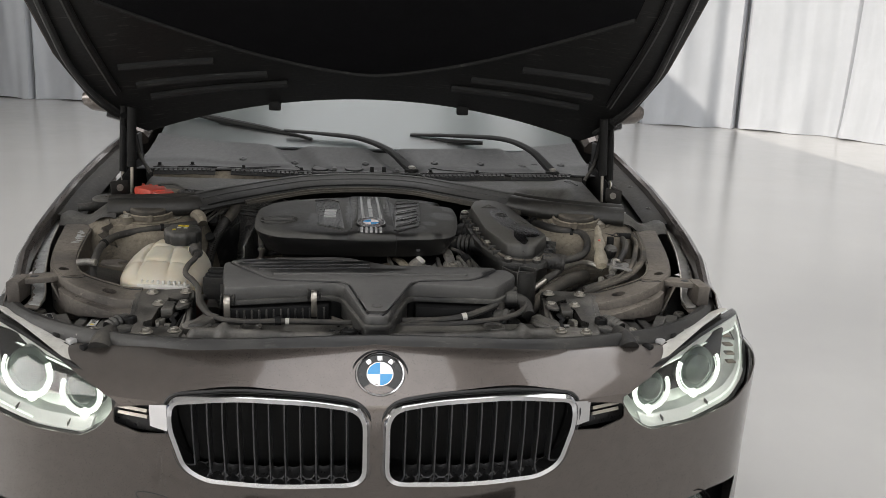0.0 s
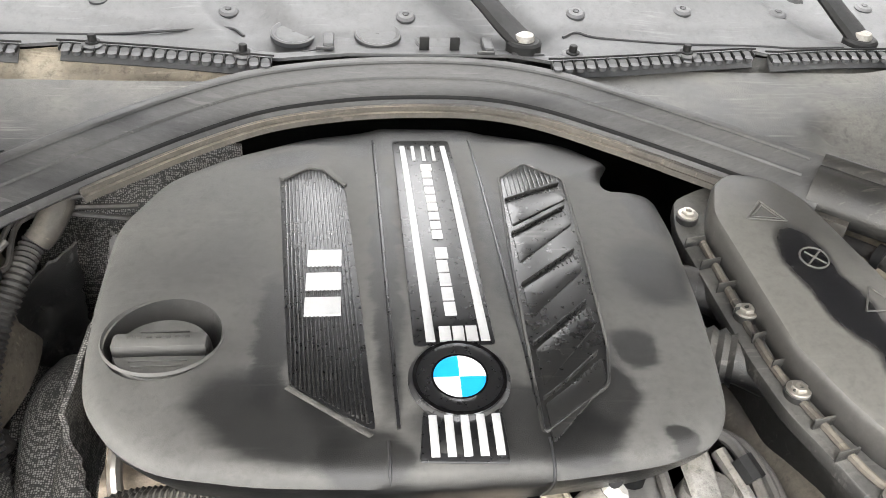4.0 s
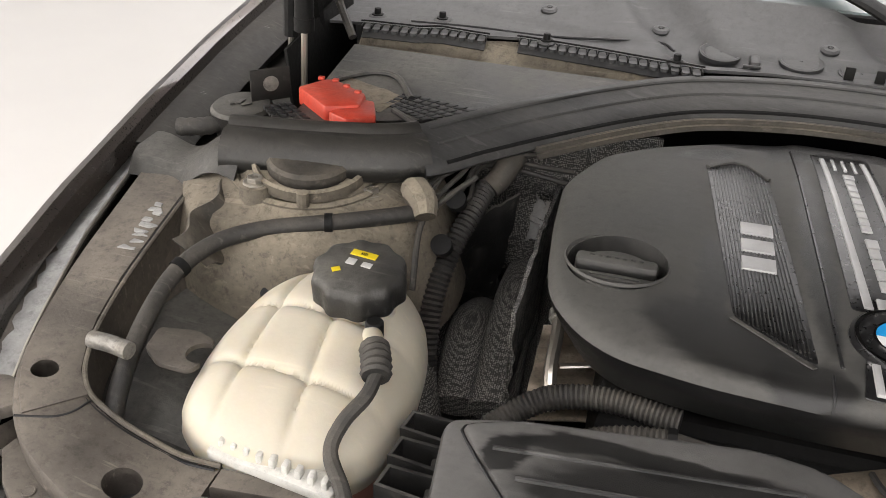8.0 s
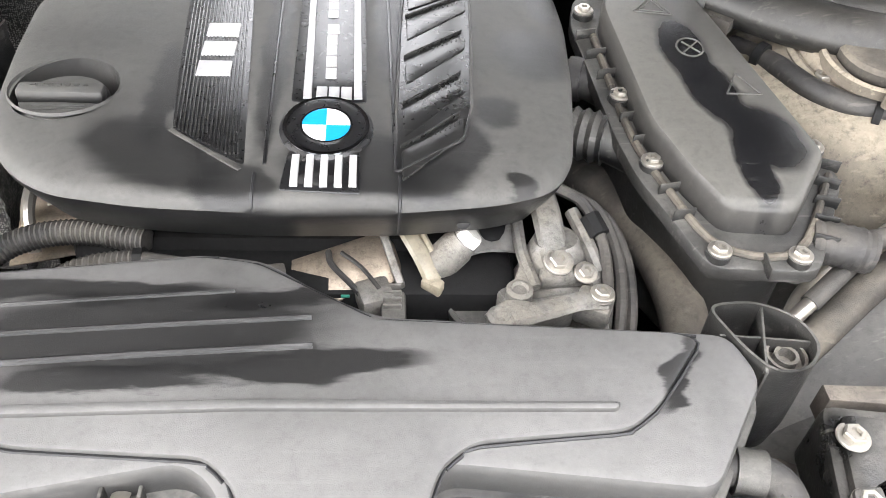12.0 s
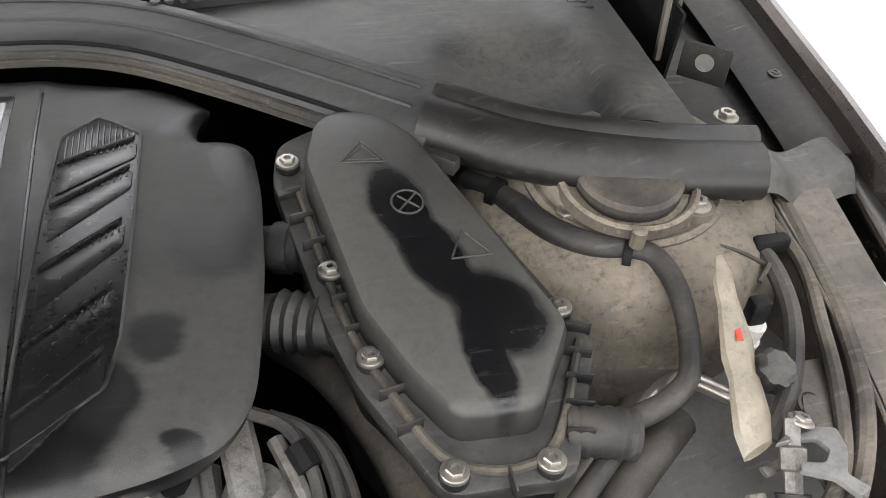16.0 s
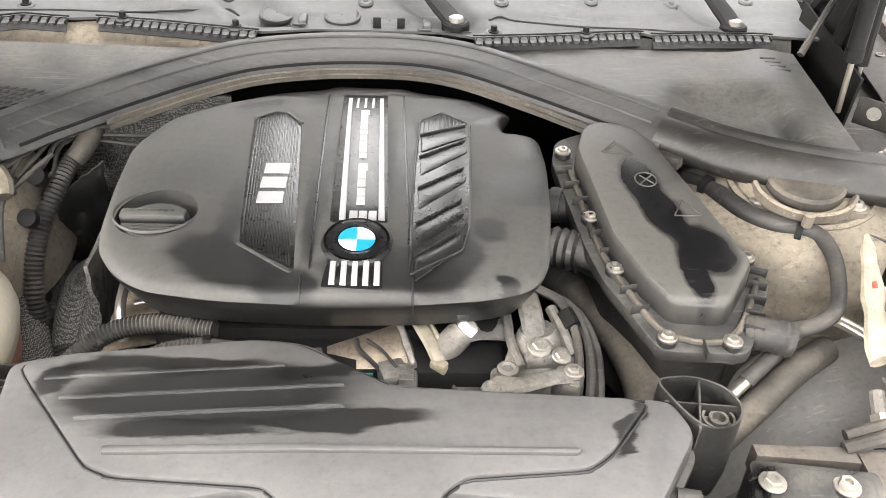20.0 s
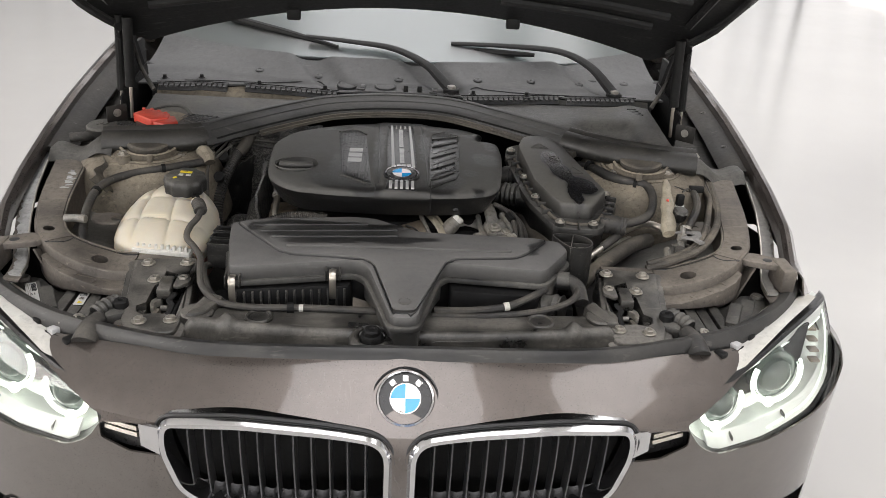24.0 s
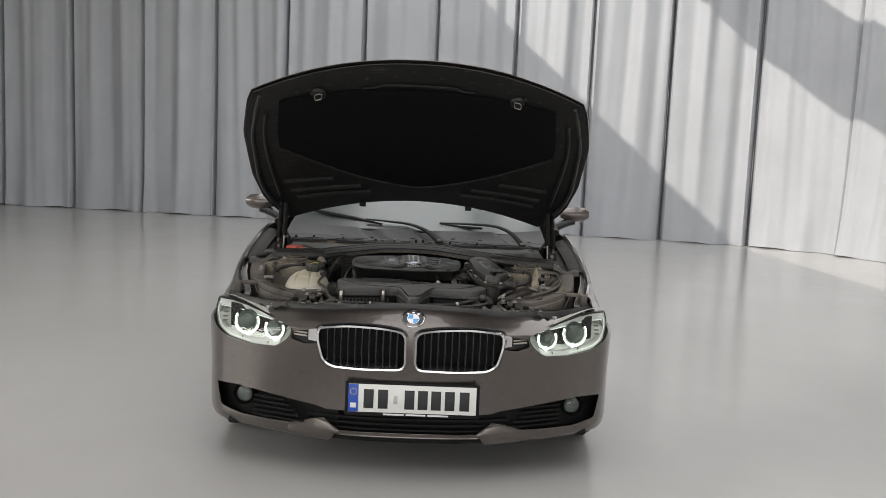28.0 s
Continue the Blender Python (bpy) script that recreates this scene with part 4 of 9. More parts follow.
    for x in (0.60, 0.72):
        part("strip_joint", box(lx(x, 0.550 + 0.06 * (x - 0.6), 0.020), (0.002, 0.02, 0.008), 0.0006), M_PLAST, hl)
    part("side_guide", tube([lx(0.866, 0.672, 0.02), lx(0.868, 0.635, 0.02), lx(0.838, 0.590, 0.02), lx(0.78, 0.563, 0.014), lx(0.68, 0.548, 0.012)], 0.0022, 6, 5), M_DIM, hl)
    for q in range(4):
        part("indicator_rib", box(lx(0.825, 0.60 + 0.016 * q, 0.045), (0.02, 0.02, 0.005), 0.002), M_HEAT, hl)
    # top of the lamp housing, seen between wing and seal
    hous = bmesh.new()
    crest_pts = [(0.47, 0.622), (0.55, 0.649), (0.62, 0.669), (0.68, 0.685), (0.74, 0.699), (0.80, 0.708), (0.835, 0.705)]
    rear = [(0.48, 0.205), (0.55, 0.240), (0.62, 0.283), (0.68, 0.330), (0.735, 0.385), (0.785, 0.430), (0.815, 0.440)]
    rows = []
    for (x, z), (xr, yr) in zip(crest_pts, rear):
        a = Vector(lx(x, z, 0.002))
        b = Vector((CX + s * xr, yr, 0.678 if xr > 0.6 else 0.655))
        rows.append([a, a.lerp(b, 0.35) + Vector((0, 0, 0.006)), a.lerp(b, 0.7), b, b - Vector((0, 0, 0.12))])
    rings(hous, rows, closed=False)
    part("housing", hous, M_WHITE, hl, "pale upper housing of the headlamp")
    for q in range(6):
        u = q / 5
        part("housing_lug", box((CX + s * (0.58 + 0.18 * u), 0.200 + 0.15 * u, 0.680 + 0.012 * u), (0.018, 0.022, 0.012), 0.003, None, Matrix.Rotation(s * 0.7, 4, "Z")), M_SATIN if q % 2 else M_DEEP, hl)

# front edge rubber along the bonnet gap
edge = [(-0.825, 0.440, 0.716), (-0.752, 0.348, 0.710), (-0.63, 0.260, 0.706), (-0.48, 0.195, 0.708), (-0.30, 0.133, 0.722), (0, 0.100, 0.742), (0.30, 0.136, 0.722), (0.48, 0.198, 0.708), (0.63, 0.264, 0.706), (0.738, 0.350, 0.710), (0.80, 0.440, 0.716)]
line = spline([(x + CX * 0, y, z) for x, y, z in edge], 10)
loops = []
for i, p in enumerate(line):
    t = (line[min(i + 1, len(line) - 1)] - line[max(i - 1, 0)]).normalized()
    n = Vector((-t.y, t.x, 0))
    loops.append([p + n * a + Vector((0, 0, b)) for a, b in ((-0.020, -0.030), (-0.018, -0.006), (-0.008, 0.003), (0.004, 0.001), (0.012, -0.006), (0.014, -0.034))])
bm = bmesh.new()
rings(bm, loops)
part("front_seal", bm, M_SEALF, car, "black rubber seal along the nose edge", angle=50)

# wings (front fenders): crest line, inner flange and outer side with the wheel arch
CREST = [(0.42, 0.800, 0.752), (0.55, 0.832, 0.786), (0.70, 0.850, 0.812), (0.90, 0.866, 0.842), (1.10, 0.878, 0.868), (1.30, 0.884, 0.890), (1.50, 0.888, 0.910), (1.62, 0.890, 0.920)]
CY, CXX, CZZ = zip(*CREST)


def crest(y):
    return lerp_at(CY, CXX, y), lerp_at(CY, CZZ, y)


for s in (-1, 1):
    P = []
    for y in np.linspace(0.40, 1.62, 40):
        x, z = crest(y)
        ox = lerp_at([0.4, 0.55, 0.8, 1.6], [0.868, 0.897, 0.906, 0.905], y)
        x -= 0.008
        row = [(x - 0.014, z - 0.030), (x - 0.012, z - 0.006), (x - 0.006, z), (x + 0.002, z - 0.002), (x + 0.012, z - 0.014), (x + 0.022, z - 0.05), (ox - 0.004, z - 0.13), (ox, 0.60), (ox, 0.50), (ox - 0.004, 0.40), (ox - 0.012, 0.30), (ox - 0.03, 0.22)]
        P.append([(CX + s * a, y, b) for a, b in row])
    arch = bmesh.new()
    lathe([(0.348, -0.3), (0.348, 0.3)], (CX + s * 0.9, 0.78, 0.318), tilt((1, 0, 0)), 40, arch)
    wing = part("front_wing", cut(sheet(P, 0.003 * s), [arch]), M_PAINT, car, "brown metallic front wing", angle=30)
    part("wing_gutter", sheet([[(CX + s * (crest(y)[0] - 0.022 - 0.058 * u), y, crest(y)[1] - 0.024 - 0.020 * u * u) for u in np.linspace(0, 1, 6)] for y in np.linspace(0.84, 1.60, 16)], 0.003), M_GUTTER, wing, "dark flange of the wing with screws")
    # bare zinc flange with a torn edge of sealer
    pr = random.Random(3 + s)
    zin = lambda y: lerp_at([0.36, 0.40, 0.55, 0.67, 0.81, 0.86], [0.070, 0.068, 0.057, 0.041, 0.030, 0.028], y)
    flange = part("wing_flange", sheet([[(CX + s * (crest(y)[0] - zin(y) + 0.030 * (1 - u)), y, crest(y)[1] - 0.044 - 0.004 * u) for u in (0, 0.5, 1)] for y in np.linspace(0.36, 0.86, 16)], 0.003), M_PAINTIN, wing)
    ed = [(crest(y)[0] - zin(y) + 0.019 + 0.007 * abs(math.sin(i * 0.9)) + 0.003 * pr.random(), y) for i, y in enumerate(np.linspace(0.38, 0.85, 60))]
    ed2 = [(crest(y)[0] - zin(y), y) for y in np.linspace(0.85, 0.38, 24)]
    part("zinc_edge", tube([(CX + s * (crest(y)[0] - zin(y)), y, crest(y)[1] - 0.0405) for y in np.linspace(0.38, 0.85, 10)], 0.0022, 6, 3), M_STEEL, wing, "bright rolled edge")
    poly = [(CX + s * x, y) for x, y in ed + ed2]
    part("zinc_strip", slab(poly, -0.0440, -0.0405, 0.0005, lambda x, y: crest(y)[1], base_follows=True), M_BARE if s < 0 else M_GALV, wing, "bare zinc strip with a ragged sealer edge")
    for y in (0.98, 1.20, 1.42):
        b = hexbolt(0.006, 0.004)
        x, z = crest(y)
        bmesh.ops.translate(b, vec=(CX + s * (x - 0.045), y, z - 0.029), verts=b.verts)
        part("wing_screw", b, M_PLAST, wing)
    # wheel
    wh = part("front_wheel", lathe([(0.20, -0.10), (0.305, -0.105), (0.316, -0.085), (0.318, 0.0), (0.316, 0.085), (0.305, 0.105), (0.22, 0.10)], (CX + s * 0.78, 0.78, 0.318), tilt((s, 0, 0)), 48), M_TYRE, car, "black tyre on a silver alloy rim")
    part("rim", lathe([(0.215, 0.07), (0.222, 0.105), (0.205, 0.10), (0.19, 0.06), (0.06, 0.075), (0.03, 0.085)], (CX + s * 0.78, 0.78, 0.318), tilt((s, 0, 0)), 40), M_RIM, wh)
    part("arch_liner", sheet([[(CX + s * x, 0.78 + 0.345 * math.cos(a), 0.318 + 0.345 * math.sin(a)) for x in (0.62, 0.75, 0.88)] for a in np.linspace(-0.3, math.pi + 0.3, 24)], 0.004), M_DEEP, car)
    rw = part("rear_wheel", lathe([(0.20, -0.10), (0.305, -0.105), (0.316, -0.085), (0.318, 0.0), (0.316, 0.085), (0.305, 0.105), (0.22, 0.10)], (CX + s * 0.79, 3.59, 0.318), tilt((s, 0, 0)), 48), M_TYRE, car, "black tyre on a silver alloy rim")
    part("rim", lathe([(0.215, 0.07), (0.222, 0.105), (0.205, 0.10), (0.19, 0.06), (0.06, 0.075), (0.03, 0.085)], (CX + s * 0.79, 3.59, 0.318), tilt((s, 0, 0)), 40), M_RIM, rw)

# side body from the wings to the tail, lofted from cross-sections
SEC = [(1.62, 0.900, 0.925), (2.0, 0.905, 0.945), (2.6, 0.905, 0.955), (3.2, 0.905, 0.965), (3.6, 0.902, 0.985), (4.0, 0.885, 1.00), (4.35, 0.845, 0.985), (4.52, 0.76, 0.90), (4.585, 0.66, 0.72)]
for s in (-1, 1):
    P = []
    for y in np.linspace(1.62, 4.585, 60):
        w = lerp_at([q[0] for q in SEC], [q[1] for q in SEC], y)
        h = lerp_at([q[0] for q in SEC], [q[2] for q in SEC], y)
        P.append([(CX + s * a, y, b) for a, b in ((w - 0.07, h), (w - 0.03, h - 0.01), (w - 0.012, h - 0.05), (w - 0.02, h - 0.13), (w, 0.62), (w, 0.50), (w - 0.01, 0.36), (w - 0.03, 0.24), (w - 0.07, 0.18))])
    arch = lathe([(0.345, -0.3), (0.345, 0.3)], (CX + s * 0.9, 3.59, 0.318), tilt((1, 0, 0)), 40)
    part("body_side", cut(sheet(P, 0.004 * s), [arch]), M_PAINT, car, "brown metallic doors and rear quarter", angle=30)
    for y in (1.66, 2.68, 3.45):
        part("door_gap", sheet([[(CX + s * (lerp_at([q[0] for q in SEC], [q[1] for q in SEC], y) + 0.0015), y + d, z) for d in (-0.002, 0.002)] for z in (0.3, 0.5, 0.62)], 0.002), M_INK_SHADE, car)
    for y in (2.45, 3.25):
        part("door_handle", box((CX + s * 0.908, y, 0.80), (0.03, 0.20, 0.028), 0.01), M_PAINT, car)
    # side glass, pillars
    part("side_window", sheet([[(CX + s * lerp_at([0, 1], [0.845, 0.60], v), y0 + (y1 - y0) * v + q * (L0 + (L1 - L0) * v), 0.945 + 0.40 * v) for v in (0, 0.5, 1)] for q in np.linspace(0, 1, 12) for y0, y1, L0, L1 in ((1.72, 2.30, 2.10, 1.22),)], 0.004), M_SIDEGL, car, "dark side window glass").visible_shadow = False
    part("windscreen_pillar", tube([(CX + s * 0.80, 1.56, 0.93), (CX + s * 0.70, 1.90, 1.20), (CX + s * 0.60, 2.22, 1.365), (CX + s * 0.585, 2.7, 1.405), (CX + s * 0.60, 3.2, 1.36), (CX + s * 0.68, 3.75, 1.12), (CX + s * 0.74, 4.0, 1.0)], 0.035, 8, 6), M_PAINT, car, "painted roof pillar")
    part("door_pillar", tube([(CX + s * 0.855, 2.66, 0.94), (CX + s * 0.62, 2.72, 1.38)], 0.03, 8, 4), M_GLOSS, car)
    # mirror
    mir = bmesh.new()
    loops = []
    for u, sc in ((0.0, 0.45), (0.04, 0.70), (0.09, 0.85), (0.14, 0.75), (0.170, 0.4)):
        loops.append([(CX + s * (0.865 + u), 1.745 + 0.05 * math.cos(a) * sc + 0.03 * u, 1.040 + 0.055 * math.sin(a) * sc) for a in [2 * math.pi * k / 16 for k in range(16)]])
    rings(mir, loops)
    mr = part("door_mirror", mir, M_PAINT, car, "brown door mirror with a black foot")
    part("mirror_foot", tube([(CX + s * 0.84, 1.75, 0.955), (CX + s * 0.90, 1.75, 0.985), (CX + s * 0.95, 1.75, 1.0)], 0.025, 8, 4), M_GLOSS, mr)
    part("mirror_glass", lathe([(0.036, 0), (0.036, 0.003)], (CX + s * 0.950, 1.790, 1.042), tilt((0, 1, 0)), 20), M_CHROME, mr)
    part("sill", box((CX + s * 0.80, 2.3, 0.22), (0.12, 2.3, 0.08), 0.02), M_DEEP, car)

# windscreen, roof, rear window, boot
def screen_pt(u, v):
    """u across, v from the foot to the roof edge."""
    x = u * (0.735 - 0.15 * v)
    foot = 1.285 + 0.27 * abs(u) ** 2.6
    top = 2.02 + 0.13 * abs(u) ** 2.2
    z0, z1 = 0.945 - 0.02 * abs(u) ** 2, 1.375 - 0.035 * abs(u) ** 2
    return (CX + x, foot + (top - foot) * v, z0 + (z1 - z0) * (v + 0.10 * v * (1 - v)))


part("windscreen", sheet([[screen_pt(u, v) for v in np.linspace(0, 1, 10)] for u in np.linspace(-1, 1, 25)], 0.005), M_WIND, car, "laminated windscreen reflecting the pale hall").visible_shadow = False
part("screen_sticker", sheet([[tuple(Vector(screen_pt(u, v)) - Vector((0, -0.004, 0.012))) for v in (0.14, 0.22)] for u in (-0.72, -0.58)], 0.001), M_LABEL, car, "white sticker behind the windscreen")
part("screen_frit", sheet([[tuple(Vector(screen_pt(u, v)) - Vector((0, -0.004, 0.008))) for v in (0.0, 0.035, 0.07)] for u in np.linspace(-1, 1, 25)], 0.001), M_INK_SHADE, car)
part("roof", sheet([[(CX + u * lerp_at([2.0, 2.6, 3.2], [0.575, 0.59, 0.60], y), y + 0.1 * abs(u) ** 2 * (y < 2.2), lerp_at([2.0, 2.3, 2.7, 3.2], [1.372, 1.415, 1.43, 1.385], y) - 0.035 * abs(u) ** 2.4) for u in np.linspace(-1, 1, 15)] for y in np.linspace(2.0, 3.2, 14)], 0.01), M_PAINT, car, "brown metallic roof")
part("rear_window", sheet([[(CX + u * (0.60 + 0.10 * v), 3.2 + 0.62 * v, 1.385 - 0.34 * v - 0.03 * u * u) for u in np.linspace(-1, 1, 11)] for v in np.linspace(0, 1, 6)], 0.005), M_SIDEGL, car).visible_shadow = False
part("boot_lid", sheet([[(CX + u * lerp_at([3.8, 4.3, 4.6], [0.80, 0.76, 0.62], y), y, lerp_at([3.8, 4.2, 4.48, 4.6], [1.05, 1.065, 1.05, 0.80], y) - 0.05 * abs(u) ** 3) for u in np.linspace(-1, 1, 13)] for y in np.linspace(3.8, 4.6, 12)], 0.01), M_PAINT, car, "brown metallic boot lid")
part("rear_bumper", sheet([[(CX + u * 0.82, 4.60 - 0.22 * abs(u) ** 3 - 0.03 * (v > 0.8), 0.25 + 0.55 * v) for v in np.linspace(0, 1, 6)] for u in np.linspace(-1, 1, 17)], 0.01), M_PAINT, car, "brown metallic rear bumper")
part("under_tray", box((CX, 2.5, 0.19), (1.3, 4.0, 0.03), 0.01), M_DEEP, car)
part("dashboard", sheet([[(CX + u * 0.70, 1.42 + 0.22 * abs(u) ** 2 + 0.62 * v, 0.93 + 0.03 * math.sin(v * 3.1) - 0.25 * max(0, v - 0.8)) for v in np.linspace(0, 1.1, 8)] for u in np.linspace(-1, 1, 13)], 0.02), M_CABIN, car, "dark dashboard")
part("cabin_floor", box((CX, 2.8, 0.45), (1.5, 2.4, 0.05), 0.01), M_CABIN, car)
part("bulkhead", box((CX, 1.34, 0.62), (1.5, 0.05, 0.56), 0.01), M_DEEP, car)
for s in (-1, 1):
    part("seat", box((CX + s * 0.37, 2.62, 0.86), (0.48, 0.16, 0.62), 0.06, None, Matrix.Rotation(-0.25, 4, "X")), M_CABIN, car)
    part("headrest", box((CX + s * 0.37, 2.74, 1.20), (0.26, 0.10, 0.17), 0.04), M_CABIN, car)
part("rear_bench", box((CX, 3.15, 0.86), (1.30, 0.16, 0.66), 0.06), M_CABIN, car)
for s in (-1, 0, 1):
    part("rear_headrest", box((CX + s * 0.40, 3.20, 1.22), (0.26, 0.10, 0.14), 0.04), M_CABIN, car)
part("rear_view_mirror", box((CX, 2.02, 1.255), (0.24, 0.04, 0.065), 0.015), M_GLOSS, car)

# bonnet, raised on its hinges
HB, HF = Vector((0, 1.115, 1.085)), Vector((0, 0.205, 1.716))
HW = (HF - HB)
HLEN = HW.length
HW.normalize()
HN = Vector((0, HW.z, -HW.y))


def hood_pt(u, v, lift=0.0):
    """u across, v from the screen edge to the nose edge; lift toward the outer skin."""
    half = lerp_at([0, 0.05, 0.13, 0.28, 0.6, 0.9, 1.0], [0.655, 0.735, 0.785, 0.812, 0.800, 0.745, 0.715], v)
    x = u * half
    bow = 0.075 * (1 - abs(u) ** 2.0)
    along = v * HLEN - 0.15 * abs(u) ** 2.2 * max(0, (v - 0.5) / 0.5) ** 1.4 - 0.10 * abs(u) ** 2 * max(0, (0.35 - v) / 0.35)
    return Vector((CX - 0.012 + x, 0, 0)) + HB + HW * along + HN * (bow - 0.03 + lift)


hood_grid = [[hood_pt(u, v) for v in np.linspace(0, 1, 22)] for u in np.linspace(-1, 1, 33)]
hood = part("bonnet", sheet(hood_grid, 0.003), M_PAINT, car, "raised brown bonnet with a black felt-lined underside")
under = [[hood_pt(math.copysign(abs(u) ** 1.0, u) * 0.985, 0.008 + 0.984 * v) - HN * (0.016 + 0.012 * min(1, 6 * min(1 - abs(u), v, 1 - v))) for v in np.linspace(0, 1, 30)] for u in np.linspace(-1, 1, 41)]
part("inner_panel", sheet(under, 0.004), M_UNDER, hood, "dark pressed inner panel")


def below(u, v, d):
    return hood_pt(u, v) - HN * d


# felt liner with a curved lower border
lin = []
for u in np.linspace(-0.80, 0.80, 33):
    v0 = 0.17 + 0.33 * abs(u / 0.80) ** 1.6
    lin.append([below(u, v0 + (0.86 - v0) * t, 0.040) for t in np.linspace(0, 1, 12)])
part("liner", sheet(lin, 0.008), M_LINER, hood, "black felt sound liner")
part("liner_bead", tube([tuple(below(u, 0.165 + 0.33 * abs(u / 0.80) ** 1.6, 0.038)) for u in np.linspace(-0.80, 0.80, 13)], 0.008, 8, 4), M_UNDER, hood)
part("nose_crease", tube([tuple(below(u, 0.885 - 0.012 * (abs(u) > 0.22), 0.032)) for u in (-0.32, -0.25, -0.2, 0, 0.2, 0.25, 0.32)], 0.005, 6, 4), M_UNDER, hood)
for s in (-1, 1):
    part("edge_seal", tube([tuple(below(s * lerp_at([0, 0.1, 0.3, 1], [0.93, 0.945, 0.955, 0.93], v), v, 0.030)) for v in np.linspace(0.05, 0.95, 9)], 0.009, 8, 4), M_RUBBER, hood, "black rubber edge seal")
    part("stiffener", tube([tuple(below(s * 0.875, v, 0.032)) for v in (0.16, 0.4, 0.6, 0.78)], 0.010, 8, 4), M_UNDER, hood)
    for u0, u1, v in ((0.30, 0.78, 0.115), (0.36, 0.80, 0.165), (0.52, 0.82, 0.235)):
        part("pressing", tube([tuple(below(s * (u0 + (u1 - u0) * t), v + 0.01 * t, 0.030)) for t in (0, 0.5, 1)], 0.011, 8, 4), M_UNDER, hood)
    lt = bmesh.new()
    pts = [below(s * (0.575 + a), 0.865 + b, 0.052) for a, b in ((-0.016, -0.018), (-0.018, 0.016), (0.018, 0.016), (0.016, -0.018))]
    tube([tuple(p) for p in pts + pts[:1]], 0.0022, 6, 3, bm=lt)
    part("striker", lt, M_STEEL, hood, "bright striker loop")
    part("striker_plate", lathe([(0.035, 0.0), (0.03, 0.012), (0.012, 0.014)], below(s * 0.575, 0.862, 0.030), tilt(-HN), 16), M_UNDER, hood)
    # holes are not cut; black discs paint the dark inside them
    for u, v in ((0.66, 0.82), (0.78, 0.84), (0.81, 0.73), (0.83, 0.60), (0.30, 0.93), (0.13, 0.935), (0.70, 0.90), (0.52, 0.915), (0.62, 0.895)):
        part("panel_hole", lathe([(0.010, 0), (0.008, 0.0015)], below(s * u, v, 0.0302), tilt(-HN), 12), M_INK_SHADE, hood)
    part("bump_stop", box(tuple(below(s * 0.42, 0.008, 0.022)), (0.035, 0.02, 0.028), 0.005), M_DEEP, hood)
    # hinge arm and gas strut pair
    x = CX + s * 0.70
    hg = part("hinge", box((x + s * 0.03, 1.20, 0.93), (0.012, 0.20, 0.10), 0.004), M_DEEP, car, "black bonnet hinge arm")
    part("hinge_link", tube([(x + s * 0.03, 1.26, 0.90), (x + s * 0.02, 1.16, 1.01), (x, 1.06, 1.045)], 0.014, 8, 4), M_DEEP, hg)
    part("hinge_link", tube([(x + s * 0.02, 1.14, 0.87), (x + s * 0.015, 1.10, 0.97), (x, 1.02, 1.06)], 0.012, 8, 4), M_DEEP, hg)
    a, b = Vector((x - s * 0.010, 1.015, 0.835)), Vector((x - s * 0.024, 1.010, 1.085))
    st = part("gas_strut", tube([tuple(a + (b - a) * 0.34), tuple(a + (b - a) * 0.7), tuple(b)], 0.0125, 12, 4), M_DEEP, car, "black bonnet gas strut")
    part("strut_rod", tube([tuple(a), tuple(a + (b - a) * 0.5)], 0.0045, 8, 2), M_STEEL, st)
    part("strut_cap", tube([tuple(a + (b - a) * 0.33), tuple(a + (b - a) * 0.40)], 0.0135, 12, 2), M_DEEP, st)
    a2, b2 = a + Vector((s * 0.035, 0.035, 0)), b + Vector((s * 0.03, 0.03, 0))
    s2 = part("lifter_tube", tube([tuple(a2 + (b2 - a2) * 0.25), tuple(b2)], 0.010, 10, 3), M_DEEP, car)
    part("lifter_rod", tube([tuple(a2), tuple(a2 + (b2 - a2) * 0.4)], 0.004, 8, 2), M_STEEL, s2)

# ---------- car: engine bay ----------
def P2(*v):
    return [(v[i], v[i + 1]) for i in range(0, len(v), 2)]


BOLT = mesh_of(hexbolt(0.0094, 0.008), "bolt", M_ZINC, angle=25)
BOLTS = mesh_of(hexbolt(0.0075, 0.006), "bolt", M_ZINC, angle=25)


def bolt(x, y, z, parent, big=True, way=(0, 0, 1)):
    return shared("bolt", BOLT if big else BOLTS, parent, (x, y, z), tilt(way).to_4x4(), "zinc-plated flanged bolt")


# tub: dark floor, aprons and chassis legs
part("bay_floor", box((0, 0.78, 0.34), (1.25, 1.1, 0.03), 0.005), M_DEEP, car)
